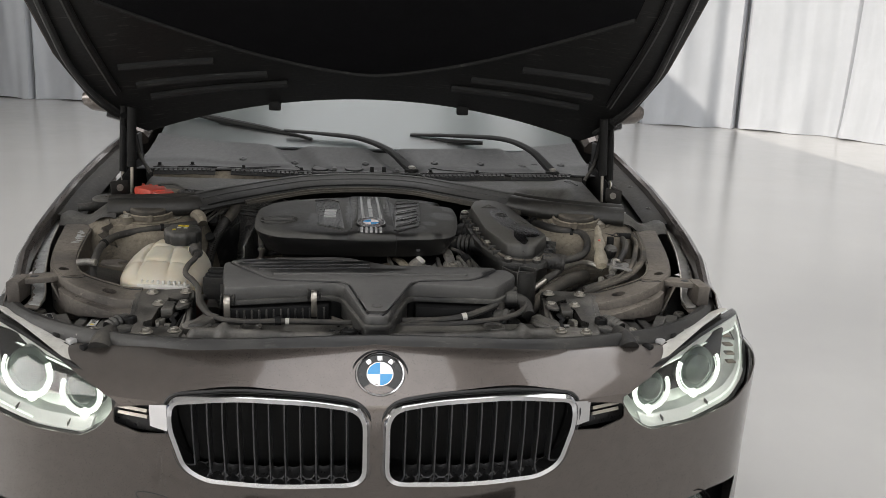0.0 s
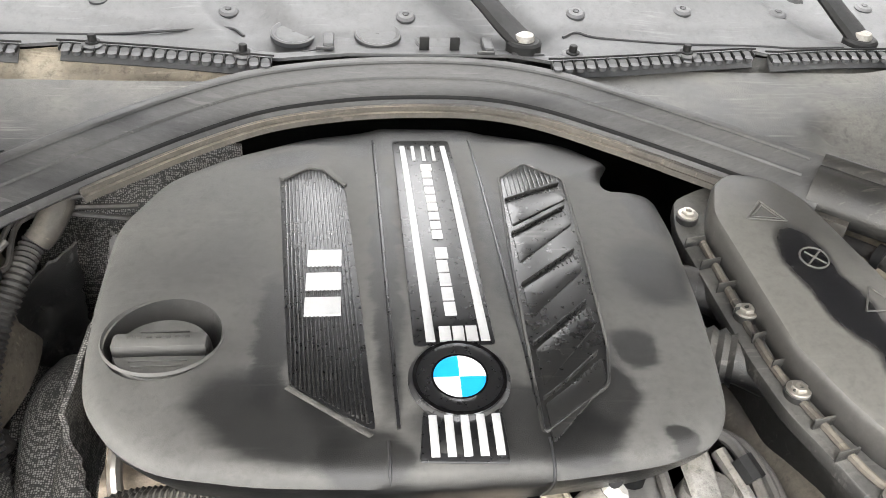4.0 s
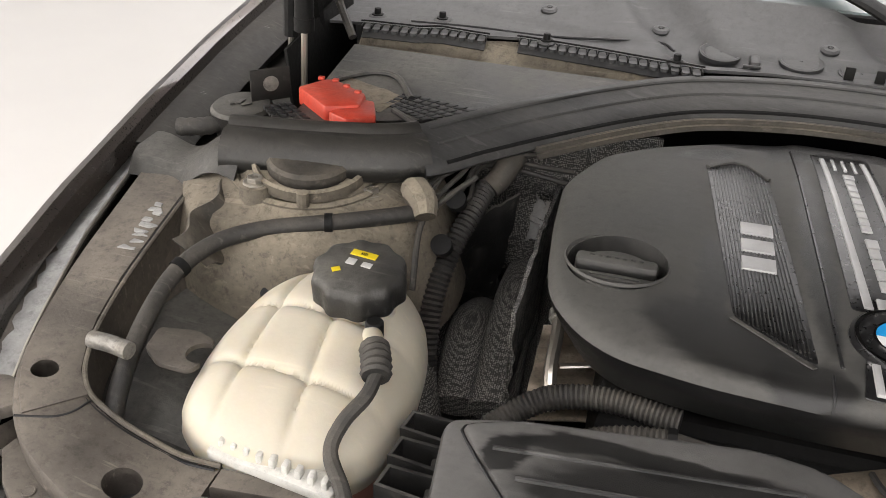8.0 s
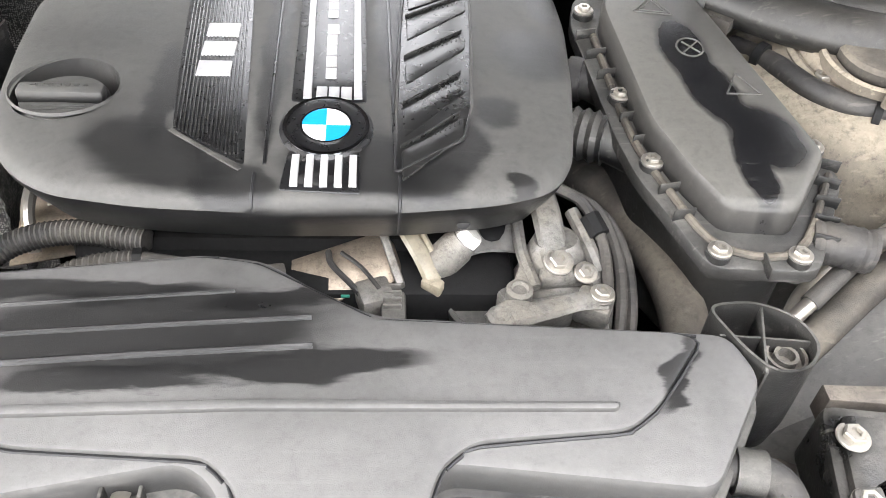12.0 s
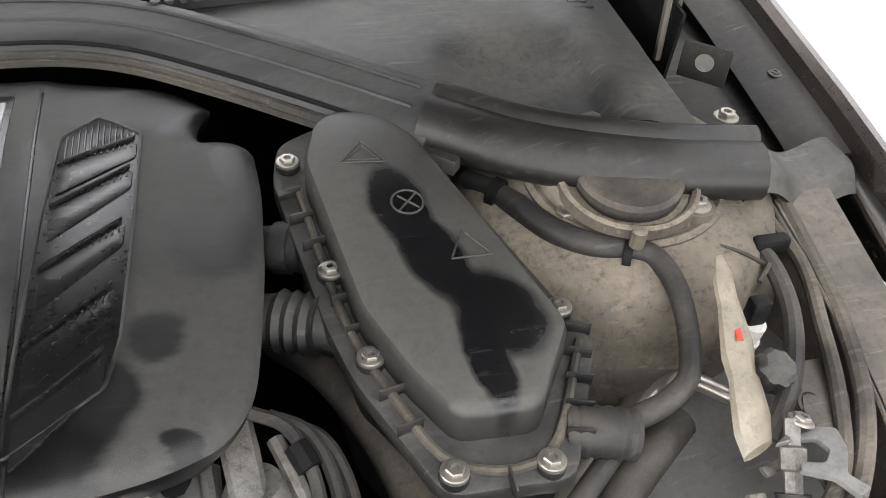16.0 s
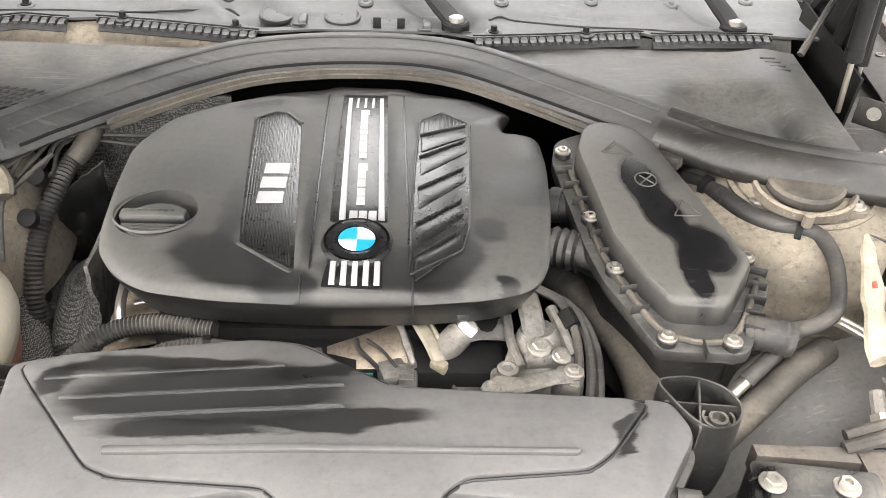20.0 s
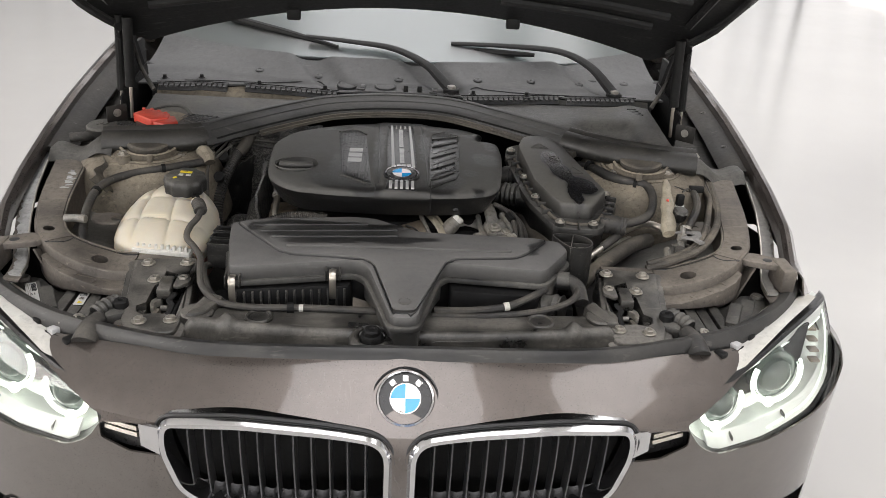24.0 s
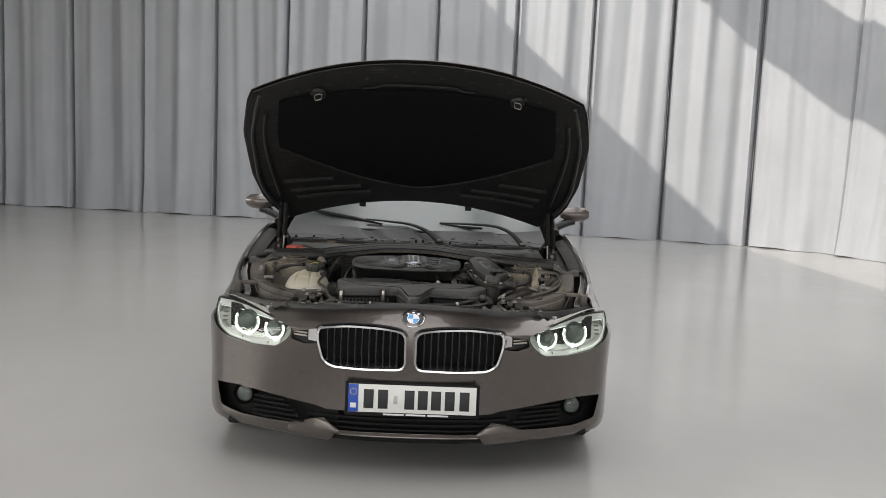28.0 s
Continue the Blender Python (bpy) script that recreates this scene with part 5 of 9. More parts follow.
for s in (-1, 1):
    apron = part("inner_apron", sheet([[(CX + s * lerp_at([0, 0.25, 0.5, 1], [0.50, 0.56, 0.66, 0.735], v) + s * lerp_at([0.42, 0.6, 0.85, 1.2], [-0.02, 0, 0.0, -0.03], y), y, 0.36 + 0.42 * v - 0.06 * math.exp(-((y - 0.5) / 0.1) ** 2) * v) for v in np.linspace(0, 1, 9)] for y in np.linspace(0.42, 1.24, 16)], 0.004), M_PAINTIN, car, "dusty brown inner wing apron")
    part("chassis_leg", box((CX + s * 0.48, 0.80, 0.48), (0.12, 0.95, 0.14), 0.02), M_PAINTIN, car)
    # wheelhouse dome bulging into the bay
    part("wheelhouse", sheet([[(CX + s * x, y, 0.52 + 0.17 * (1 - math.exp(-max(0, x - 0.40) / 0.12)) + 0.03 * math.sin(math.pi * min(1, max(0, (y - 0.46) / 0.36))) - 0.10 * max(0, (0.52 - y) / 0.06)) for y in np.linspace(0.46, 0.84, 14)] for x in np.linspace(0.40, 0.72, 14)], 0.004), M_PLAST if s < 0 else M_ARCH, car, "dusty wheelhouse panel in the bay corner")

# engine block and its fittings below the cover
block = part("engine_block", box((-0.04, 0.84, 0.62), (0.42, 0.46, 0.26), 0.03), M_DEEP, car, "dark engine block under the cover")
part("timing_case", box((-0.02, 0.60, 0.58), (0.36, 0.08, 0.30), 0.02), M_DEEP, block)
def crumple(u, v, k):
    return 0.010 * noise.noise((u * 5 + k, v * 6, 0)) + 0.006 * noise.noise((u * 13, v * 15, k))


def fold(u, v, k):
    return 0.020 * abs(noise.noise((u * 3.5 + k, v * 2.5, k))) + 0.010 * abs(noise.noise((u * 9, v * 7 + k, 2))) + 0.004 * noise.noise((u * 24, v * 18, k))


part("insulation", sheet([[(-0.470 + 0.150 * v + fold(u, v, 1), 0.55 + 0.48 * u, 0.515 + 0.060 * v + 0.05 * math.cos(2 * math.pi * v) * (0.4 + u) + 0.07 * max(0, u - 0.45) + 1.6 * fold(u, v, 4)) for v in np.linspace(0, 1, 44)] for u in np.linspace(0, 1, 90)], 0.006), M_QUILT, block, "crumpled woven insulation blanket")
part("insulation", sheet([[(-0.46 + 0.24 * u, 1.00 + 0.05 * v + crumple(u, v, 2), 0.62 + 0.20 * v + crumple(u, v, 3)) for v in np.linspace(0, 1, 14)] for u in np.linspace(0, 1, 30)], 0.006), M_QUILT, block, "crumpled woven insulation blanket")

# --- engine cover ---
OUT = dense(rounded(P2(-0.310, 0.705, -0.300, 0.655, -0.270, 0.612, -0.235, 0.587, -0.16, 0.573, -0.06, 0.567, 0.055, 0.569, 0.135, 0.579, 0.180, 0.595, 0.201, 0.628, 0.209, 0.670, 0.221, 0.757, 0.229, 0.863, 0.227, 0.926, 0.212, 0.938, 0.182, 0.941, 0.176, 0.962, 0.184, 0.988, 0.196, 1.004, 0.152, 1.052, 0.05, 1.083, -0.066, 1.087, -0.15, 1.066, -0.235, 1.018, -0.290, 0.968, -0.322, 0.885, -0.318, 0.79), 0.022, 4), 0.012)


def nearer(y):
    """The front third of the cover is drawn in a little."""
    return y + 0.012 * min(1.0, max(0.0, (0.651 - y) / 0.09))


EC = Vector((-0.045, 0.83))
KP = [0.0, 0.30, 0.60, 0.78, 0.88, 0.925, 0.955, 0.975, 0.99, 1.0]
KZ = [0.847, 0.847, 0.846, 0.844, 0.842, 0.841, 0.839, 0.837, 0.833, 0.826]


def star(x, y):
    """The share of the way from the middle of the cover to its outline."""
    d = Vector((x, y)) - EC
    if d.length < 1e-6:
        return 0.0
    best = 9.0
    for p, q in zip(OUT, OUT[1:] + OUT[:1]):
        a, b = Vector(p) - EC, Vector(q) - EC
        e = b - a
        den = d.x * e.y - d.y * e.x
        if abs(den) < 1e-12:
            continue
        t = (a.x * e.y - a.y * e.x) / den
        u = (a.x * d.y - a.y * d.x) / den
        if t > 0 and -1e-6 <= u <= 1 + 1e-6:
            best = min(best, t)
    return 1.0 / best


def zc(x, y):
    z = lerp_at(KP, KZ, star(x, y))
    band = 1.0 / (1.0 + math.exp((abs(x + 0.013) - 0.060) / 0.004))
    return z + 0.004 * band - 0.006 * max(0.0, (y - 0.95) / 0.15)


bm = bmesh.new()
loops = []
for d_, z_ in ((0.024, 0.780), (0.021, 0.786), (0.009, 0.806), (0.002, 0.820)):
    loops.append([(x, y, z_) for x, y in inset(OUT, d_)])
for k in (1.0, 0.99, 0.975, 0.955, 0.925, 0.90, 0.86, 0.80, 0.72, 0.64, 0.56, 0.48, 0.40, 0.32, 0.24, 0.16, 0.08):
    lp = []
    for x, y in OUT:
        px, py = EC.x + (x - EC.x) * k, EC.y + (y - EC.y) * k
        lp.append((px, py, zc(px, py) if k < 1 else 0.828))
    loops.append(lp)
rings(bm, loops, cap0=True)
well = lathe([(0.047, -0.05), (0.047, 0.05)], (-0.247, 0.716, 0.850), tilt((0, 0.20, 1)), 36)
cover = part("engine_cover", cut(bm, [well]), M_COVER, car, "dusty matt black plastic engine cover", angle=32)
cover.location.z = -0.010


def on_cover(name, poly, h, material, parent=None, label="", bev=0.0008, sink=0.003):
    return part(name, slab([(x, nearer(y)) for x, y in dense(ccw(poly), 0.012)], -sink, h, bev, zc, base_follows=True), material, parent or cover, label)


# oil filler in its well
part("well_rim", lathe([(0.0500, 0.016), (0.0485, 0.0185), (0.0470, 0.016)], (-0.247, 0.716, 0.8275), tilt((0, 0.06, 1)), 36, caps=False), M_COVER, cover)
part("filler_well", lathe([(0.0475, 0.010), (0.046, -0.006), (0.042, -0.020), (0.001, -0.022)], (-0.247, 0.716, 0.826), tilt((0, 0.20, 1)), 36, caps=False), M_PLAST, cover)
cap = part("oil_cap", lathe([(0.039, -0.018), (0.039, -0.002), (0.037, 0.002), (0.012, 0.003)], (-0.247, 0.706, 0.838), tilt((0, 0.06, 1)), 32), M_COVER, cover, "ribbed black oil filler cap")
part("grip", box((-0.247, 0.704, 0.845), (0.076, 0.018, 0.016), 0.005), M_COVER, cap)
for dy in (-0.020, -0.014, 0.014, 0.020):
    part("grip_rib", box((-0.247, 0.704 + dy, 0.8415), (0.060 - abs(dy), 0.0022, 0.003), 0.0008), M_COVER, cap)
for k in range(7):
    part("grip_mark", box((-0.270 + k * 0.0075, 0.7055, 0.8534), (0.0045, 0.0022, 0.0012), 0.0003), M_PLAST, cap)

# ribbed panel with three plain letter-sized blocks
on_cover("side_panel", rounded(P2(-0.169, 0.952, -0.141, 0.979, -0.124, 0.974, -0.102, 0.936, -0.088, 0.76, -0.077, 0.600, -0.143, 0.657, -0.152, 0.75), 0.008, 3), 0.0006, M_GLOSS, None, "glossy ribbed black panel")
on_cover("panel_edge", rounded(P2(-0.171, 0.954, -0.142, 0.983, -0.122, 0.978, -0.099, 0.938, -0.103, 0.934, -0.126, 0.970, -0.140, 0.974, -0.165, 0.948), 0.003, 2), 0.0035, M_COVER)
for k in range(17):
    u = (k + 0.7) / 17.4
    x_at = lambda y: (1 - u) * lerp_at([0.60, 0.98], [-0.139, -0.168], y) + u * lerp_at([0.60, 0.98], [-0.080, -0.1075], y)
    y0 = lerp_at([-0.143, -0.077], [0.660, 0.604], x_at(0.62))
    y1 = lerp_at([-0.168, -0.143, -0.124, -0.103], [0.949, 0.973, 0.968, 0.934], x_at(0.96))
    on_cover("panel_rib", [(x_at(y0) - 0.0009, y0), (x_at(y0) + 0.0009, y0), (x_at(y1) + 0.0009, y1), (x_at(y1) - 0.0009, y1)], 0.0014, M_SATINB, bev=0.0005)
on_cover("scribed_line", P2(-0.146, 0.652, -0.143, 0.656, -0.079, 0.598, -0.082, 0.595), 0.0012, M_PLAST)
for yc in (0.812, 0.778, 0.744):
    on_cover("plain_block", [(-0.135, yc - 0.0115), (-0.104, yc - 0.0115), (-0.104, yc + 0.0115), (-0.135, yc + 0.0115)], 0.0032, M_SATIN, None, "plain silver block")

# middle band: two silver lines, ticks, squares and a row of small blocks
on_cover("band_panel", rounded(P2(-0.050, 1.035, 0.014, 1.036, 0.022, 0.69, -0.045, 0.69), 0.004, 2), 0.0008, M_GLOSS, None, "glossy black band")


def band_x(y):
    return -0.0175 + (1.018 - y) * 0.0225


for off in (-0.0245, 0.0205):
    on_cover("silver_line", P2(band_x(1.018) + off, 1.018, band_x(1.018) + off + 0.0055, 1.018, band_x(0.694) + off + 0.0075, 0.694, band_x(0.694) + off, 0.694), 0.0030, M_SATIN, None, "thin silver line")
for k in (-0.0125, -0.0015, 0.0095):
    x = band_x(1.0) + k
    on_cover("silver_tick", [(x, 0.984), (x + 0.0035, 0.984), (x + 0.0035, 1.018), (x, 1.018)], 0.0030, M_SATIN)
    x = band_x(0.70) + k - 0.0005
    on_cover("silver_square", [(x, 0.694), (x + 0.0095, 0.694), (x + 0.0095, 0.711), (x, 0.711)], 0.0030, M_SATIN)
for ya, yb, cnt in ((0.972, 0.832, 9), (0.820, 0.722, 5)):
    step = (ya - yb) / cnt
    for k in range(cnt):
        y1_, y0_ = ya - step * k, ya - step * (k + 1) + 0.0036
        x0, x1 = band_x(y1_), band_x(y0_)
        low = 0.0015 if k else 0.0
        on_cover("plain_bar", [(x0 - 0.0055, y1_), (x1 - 0.0055, y0_), (x1 + 0.0060 - low, y0_), (x0 + 0.0060 - low, y1_)], 0.0030, M_SATIN, None, "plain silver bar")
for xa, xb in ((-0.0715, -0.0605), (0.0375, 0.0470)):
    on_cover("band_edge", [(xb - 0.0015, 0.600), (xb + 0.0015, 0.600), (xa + 0.0015, 1.040), (xa - 0.0015, 1.040)], 0.0013, M_GLOSS)
# badge on the cover
BC = Vector((-0.012, 0.651, zc(-0.012, 0.651)))
cb = part("cover_badge", lathe([(0.040, -0.006), (0.040, 0.002), (0.037, 0.0045), (0.030, 0.005)], BC, tilt((0, -0.10, 1)), 40), M_GLOSS, cover, "round badge with blue and white quarters")
part("rim", lathe([(0.0365, 0.003), (0.0365, 0.0065), (0.0335, 0.0065), (0.0335, 0.003)], BC, tilt((0, -0.10, 1)), 40, caps=False), M_CHROME, cb)
quarters(BC, tilt((0, -0.10, 1)), 0.0205, 0.0048, cb)
for a in (128, 90, 52):
    c = BC + Vector((0.0270 * math.cos(radians(a)), 0.0270 * math.sin(radians(a)), 0.0058))
    part("mark", box(tuple(c), (0.007, 0.007, 0.0014), 0.0004), M_CHROME, cb)
on_cover("tick_plate", rounded(P2(-0.047, 0.567, 0.018, 0.564, 0.017, 0.618, -0.042, 0.618), 0.003, 2), 0.0010, M_GLOSS)
for k in range(5):
    x = -0.0385 + 0.0118 * k
    on_cover("silver_bar", [(x, 0.571), (x + 0.0062, 0.571), (x + 0.0062, 0.611), (x, 0.611)], 0.0032, M_SATIN, None, "short silver bar")

# louvred panel: a rimmed field crossed by five slanting ridges, fine ribs in its point
LOUV = P2(0.061, 0.952, 0.093, 0.986, 0.130, 0.950, 0.124, 0.815, 0.116, 0.690, 0.106, 0.646, 0.046, 0.592, 0.048, 0.684, 0.053, 0.833)
on_cover("louvre_panel", rounded(LOUV, 0.006, 3), 0.0006, M_SATINB, None, "satin black louvred panel")
rim_ = rounded(LOUV, 0.006, 3)
part("louvre_edge", tube([(x, nearer(y), zc(x, nearer(y)) + 0.0006) for x, y in rim_ + rim_[:1]], 0.0017, 6, 1), M_COVER, cover)
RIDGE = [(0.906, 0.940), (0.846, 0.894), (0.768, 0.820), (0.690, 0.744), (0.628, 0.680)]
for k, (ya, yb) in enumerate(RIDGE):
    xl, xr = lerp_at([0.6, 0.95], [0.050, 0.062], ya), lerp_at([0.65, 0.95], [0.106, 0.128], yb)
    on_cover("louvre", rounded([(xl + 0.001, ya - 0.004), (xr - 0.001, yb - 0.004), (xr - 0.002, yb - 0.030), (xl + 0.001, ya - 0.046)], 0.004, 2), 0.0022, M_SATINB, None, "flat slanting louvre slat", bev=0.0012)
    on_cover("louvre_lip", rounded([(xl, ya - 0.001), (xr - 0.004, yb - 0.001), (xr - 0.003, yb + 0.003), (xl, ya + 0.0022)], 0.001, 2), 0.0048, M_SATINB, None, "thin raised ridge", bev=0.0012)
    for q in range(7):
        u = 0.45 + 0.075 * q
        x, y = xl + (xr - xl) * u, ya + (yb - ya) * u - 0.003
        on_cover("louvre_rib", [(x, y - 0.012 * (u - 0.3)), (x + 0.0016, y - 0.012 * (u - 0.3)), (x + 0.0016, y), (x, y)], 0.0030, M_SATINB, bev=0.0004)
for k in range(12):
    x = 0.0660 + 0.0052 * k
    y0, y1 = lerp_at([0.062, 0.126], [0.902, 0.944], x), lerp_at([0.064, 0.093, 0.128], [0.950, 0.980, 0.948], x)
    if y1 - y0 > 0.006:
        on_cover("louvre_rib", [(x - 0.0012, y0), (x + 0.0008, y0), (x + 0.0012, y1), (x - 0.0008, y1)], 0.0020, M_SATINB, bev=0.0005)
# seams of the front apron of the cover
for x in (-0.068, 0.050):
    part("cover_seam", tube([(x, 0.5920, 0.784), (x, 0.5785, 0.806), (x, 0.5695, 0.826), (x, 0.575, zc(x, 0.5755)), (x, 0.597, zc(x, 0.597) + 0.0002)], 0.0014, 6, 4), M_INK_SHADE, cover)
# dimple given only by its shade, a flat black disc
part("cover_dimple", lathe([(0.006, 0), (0.004, 0.0008)], (0.105, 0.5880, 0.800), tilt((0.1, -1, 0.3)), 12), M_INK_SHADE, cover)

# --- front intake box with its snout ---
TOP = rounded(P2(-0.330, 0.327, -0.350, 0.440, -0.361, 0.530, -0.300, 0.547, -0.11, 0.571, -0.060, 0.563, -0.012, 0.528, 0.034, 0.503, 0.314, 0.484, 0.329, 0.440, 0.268, 0.345, 0.080, 0.368, 0.060, 0.345, 0.020, 0.172, -0.026, 0.172, -0.074, 0.350, -0.098, 0.371), 0.016, 4)


def zbox(x, y):
    return 0.004 * (y - 0.33) / 0.25 - 0.008 * max(0.0, (0.36 - y) / 0.18) if abs(x) < 0.1 else 0.004 * (y - 0.33) / 0.25


ibox = part("intake_box", slab(TOP, 0.736, 0.768, 0.008, zbox), M_BOX, car, "wiped dusty black air intake box with a snout", angle=40)
part("box_flange", slab(inset(TOP, -0.007), 0.729, 0.739, 0.003), M_PLAST, ibox)
part("box_body", slab(inset(TOP, 0.012), 0.64, 0.731, 0.002), M_DEEP, ibox)
part("snout_body", slab(rounded(P2(-0.082, 0.372, -0.066, 0.330, -0.028, 0.178, 0.021, 0.178, 0.054, 0.330, 0.072, 0.372), 0.010, 3), 0.690, 0.735, 0.003), M_BOX, ibox)
STEP = rounded(P2(-0.346, 0.520, -0.300, 0.538, -0.112, 0.561, -0.066, 0.554, 0.030, 0.494, 0.268, 0.480, 0.286, 0.472, 0.240, 0.412, 0.214, 0.391, 0.100, 0.382, 0.076, 0.362, 0.016, 0.185, -0.022, 0.185, -0.060, 0.348, -0.082, 0.372, -0.215, 0.382, -0.244, 0.394, -0.318, 0.484), 0.012, 3)
part("box_step", slab(STEP, 0.764, 0.7735, 0.004, zbox), M_BOX, ibox)
# crease shade round the step, painted as a thin black bead
part("step_groove", tube([(x, y, 0.7685 + zbox(x, y)) for x, y in inset(STEP, -0.0012)[::2] + inset(STEP, -0.0012)[:1]], 0.0016, 6, 2), M_INK_SHADE, ibox)
for x0, y0, x1, y1, w in ((-0.314, 0.500, -0.080, 0.521, 0.0022), (-0.291, 0.474, -0.018, 0.494, 0.0026), (-0.269, 0.448, -0.016, 0.466, 0.0030)):
    part("box_rib", tube([(x0, y0, 0.7740 + zbox(x0, y0)), ((x0 + x1) / 2, (y0 + y1) / 2 + 0.001, 0.776), (x1, y1, 0.7740 + zbox(x1, y1))], w, 8, 6), M_BOX, ibox)
part("box_rib", slab(rounded(P2(-0.232, 0.404, -0.06, 0.408, 0.206, 0.405, 0.210, 0.412, -0.06, 0.417, -0.234, 0.413), 0.003, 2), 0.768, 0.7780, 0.0025, zbox), M_BOX, ibox)
part("box_pin", lathe([(0.013, -0.004), (0.013, 0.003), (0.010, 0.0045), (0.009, 0.003), (0.006, 0.003)], (-0.002, 0.216, 0.762), None, 24), M_PLAST, ibox, "round push pin")
# lower half with ribs and spring clips
low = part("filter_drawer", slab(rounded(P2(-0.334, 0.322, -0.105, 0.352, -0.100, 0.46, -0.345, 0.46), 0.012, 3), 0.640, 0.722, 0.004), M_DEEP, ibox, "ribbed lower half of the intake box")
for k in range(14):
    x = -0.318 + k * 0.0155
    part("drawer_rib", box((x, 0.318 + 0.030 * (x + 0.334) / 0.23, 0.690), (0.004, 0.008, 0.055), 0.001), M_PLAST, low)
for x, y, z in ((-0.322, 0.316, 0.738), (-0.138, 0.343, 0.742)):
    c = part("spring_clip", tube([(x, y + 0.016, z + 0.010), (x, y + 0.004, z + 0.014), (x, y - 0.008, z + 0.004), (x, y - 0.007, z - 0.03), (x, y - 0.002, z - 0.044)], 0.0065, 6, 5, flat=0.25), M_STEEL, ibox, "bright spring steel clip")
    for dx in (-0.013, 0.013):
        part("clip_lug", box((x + dx, y + 0.008, z + 0.004), (0.003, 0.022, 0.022), 0.001), M_PLAST, c)
part("tray_right", slab(rounded(P2(0.085, 0.340, 0.252, 0.326, 0.318, 0.440, 0.30, 0.47, 0.09, 0.45), 0.01, 2), 0.640, 0.722, 0.004), M_DEEP, ibox)
# ports on the one end, cup on the other
for k in range(3):
    x, y = -0.374, 0.466 + 0.033 * k
    prt = bmesh.new()
    lo = []
    for a, b, z in ((0, 0, 0.70), (0, 0, 0.752), (0.003, 0.003, 0.752), (0.003, 0.003, 0.715)):
        lo.append([(px, py, z) for px, py in inset(ccw(P2(x - 0.024, y - 0.012 + 0.004, x + 0.022, y - 0.014, x + 0.022, y + 0.014, x - 0.020, y + 0.016)), a)])
    rings(prt, lo, cap0=False)
    part("port", prt, M_PLAST, ibox, "open moulded port")
cup = rounded(P2(0.300, 0.512, 0.344, 0.517, 0.377, 0.499, 0.386, 0.468, 0.368, 0.444, 0.338, 0.440, 0.320, 0.465), 0.016, 4)
cb_ = bmesh.new()
rings(cb_, [[(x, y, z) for x, y in inset(cup, d)] for d, z in ((0.004, 0.66), (0, 0.69), (0, 0.772), (0.0025, 0.772), (0.003, 0.72))], cap0=False)
cupo = part("end_cup", cb_, M_PLAST, ibox, "webbed moulded cup on the box end")
part("cup_web", box((0.341, 0.478, 0.748), (0.0022, 0.072, 0.044), 0.0005, None, Matrix.Rotation(-0.25, 4, "Z")), M_PLAST, cupo)
part("cup_web", box((0.345, 0.481, 0.746), (0.076, 0.0022, 0.040), 0.0005, None, Matrix.Rotation(-0.1, 4, "Z")), M_PLAST, cupo)
part("cup_boss", lathe([(0.017, -0.03), (0.017, 0.0), (0.0145, 0.0), (0.0145, -0.008), (0.010, -0.008), (0.010, 0.0), (0.007, 0.0), (0.007, -0.01)], (0.361, 0.470, 0.758), None, 24), M_CAST, cupo)

# --- air filter housing by the strut tower ---
LIDP = rounded(P2(0.268, 0.875, 0.283, 0.922, 0.305, 0.938, 0.352, 0.930, 0.374, 0.900, 0.448, 0.664, 0.402, 0.596, 0.338, 0.600, 0.312, 0.645, 0.288, 0.705), 0.012, 3)


def zlid(x, y):
    return 0.047 * (y - 0.60) / 0.33 - 0.011


fh = part("filter_housing", slab(rounded(P2(0.262, 0.89, 0.30, 0.94, 0.37, 0.93, 0.455, 0.665, 0.405, 0.585, 0.335, 0.588, 0.285, 0.69), 0.012, 3), 0.62, 0.775, 0.004, zlid), M_PLAST, car, "black air filter housing with a wiped lid")
part("lid_flange", slab(rounded(P2(0.240, 0.885, 0.250, 0.935, 0.295, 0.958, 0.368, 0.946, 0.392, 0.905, 0.476, 0.665, 0.420, 0.556, 0.322, 0.560, 0.275, 0.665, 0.262, 0.72), 0.014, 3), 0.768, 0.782, 0.003, zlid, base_follows=True), M_PLAST, fh)
lid = part("lid", slab(LIDP, 0.775, 0.817, 0.010, zlid, base_follows=True), M_LID, fh, "dust-filmed black lid with moulded warning signs", angle=40)


def lid_z(x, y):
    return 0.817 + zlid(x, y)


def lid_mark(pts, closed=True, r=0.0010):
    ps = [(x, y, lid_z(x, y) + 0.0004) for x, y in pts]
    for p, q in zip(ps, ps[1:] + ps[:1] if closed else ps[1:]):
        part("moulded_sign", tube([p, q], r, 6, 1), M_PLAST, lid)


lid_mark(P2(0.300, 0.862, 0.322, 0.888, 0.341, 0.858))
lid_mark(P2(0.306, 0.865, 0.322, 0.882, 0.335, 0.862))
lid_mark([(0.348 + 0.014 * math.cos(a), 0.806 + 0.014 * math.sin(a)) for a in np.linspace(0, 2 * math.pi, 17)[:-1]])
lid_mark(P2(0.339, 0.797, 0.357, 0.815), False)
lid_mark(P2(0.357, 0.798, 0.341, 0.814), False)
lid_mark(P2(0.370, 0.738, 0.386, 0.768, 0.405, 0.738))
for x, y in ((0.257, 0.903), (0.275, 0.769), (0.291, 0.679), (0.331, 0.574), (0.403, 0.569), (0.455, 0.700)):
    part("screw_post", lathe([(0.0115, -0.02), (0.0115, 0.004), (0.009, 0.0055)], (x, y, 0.783 + zlid(x, y)), None, 18), M_PLAST, fh)
    bolt(x, y, 0.7880 + zlid(x, y), fh, False)
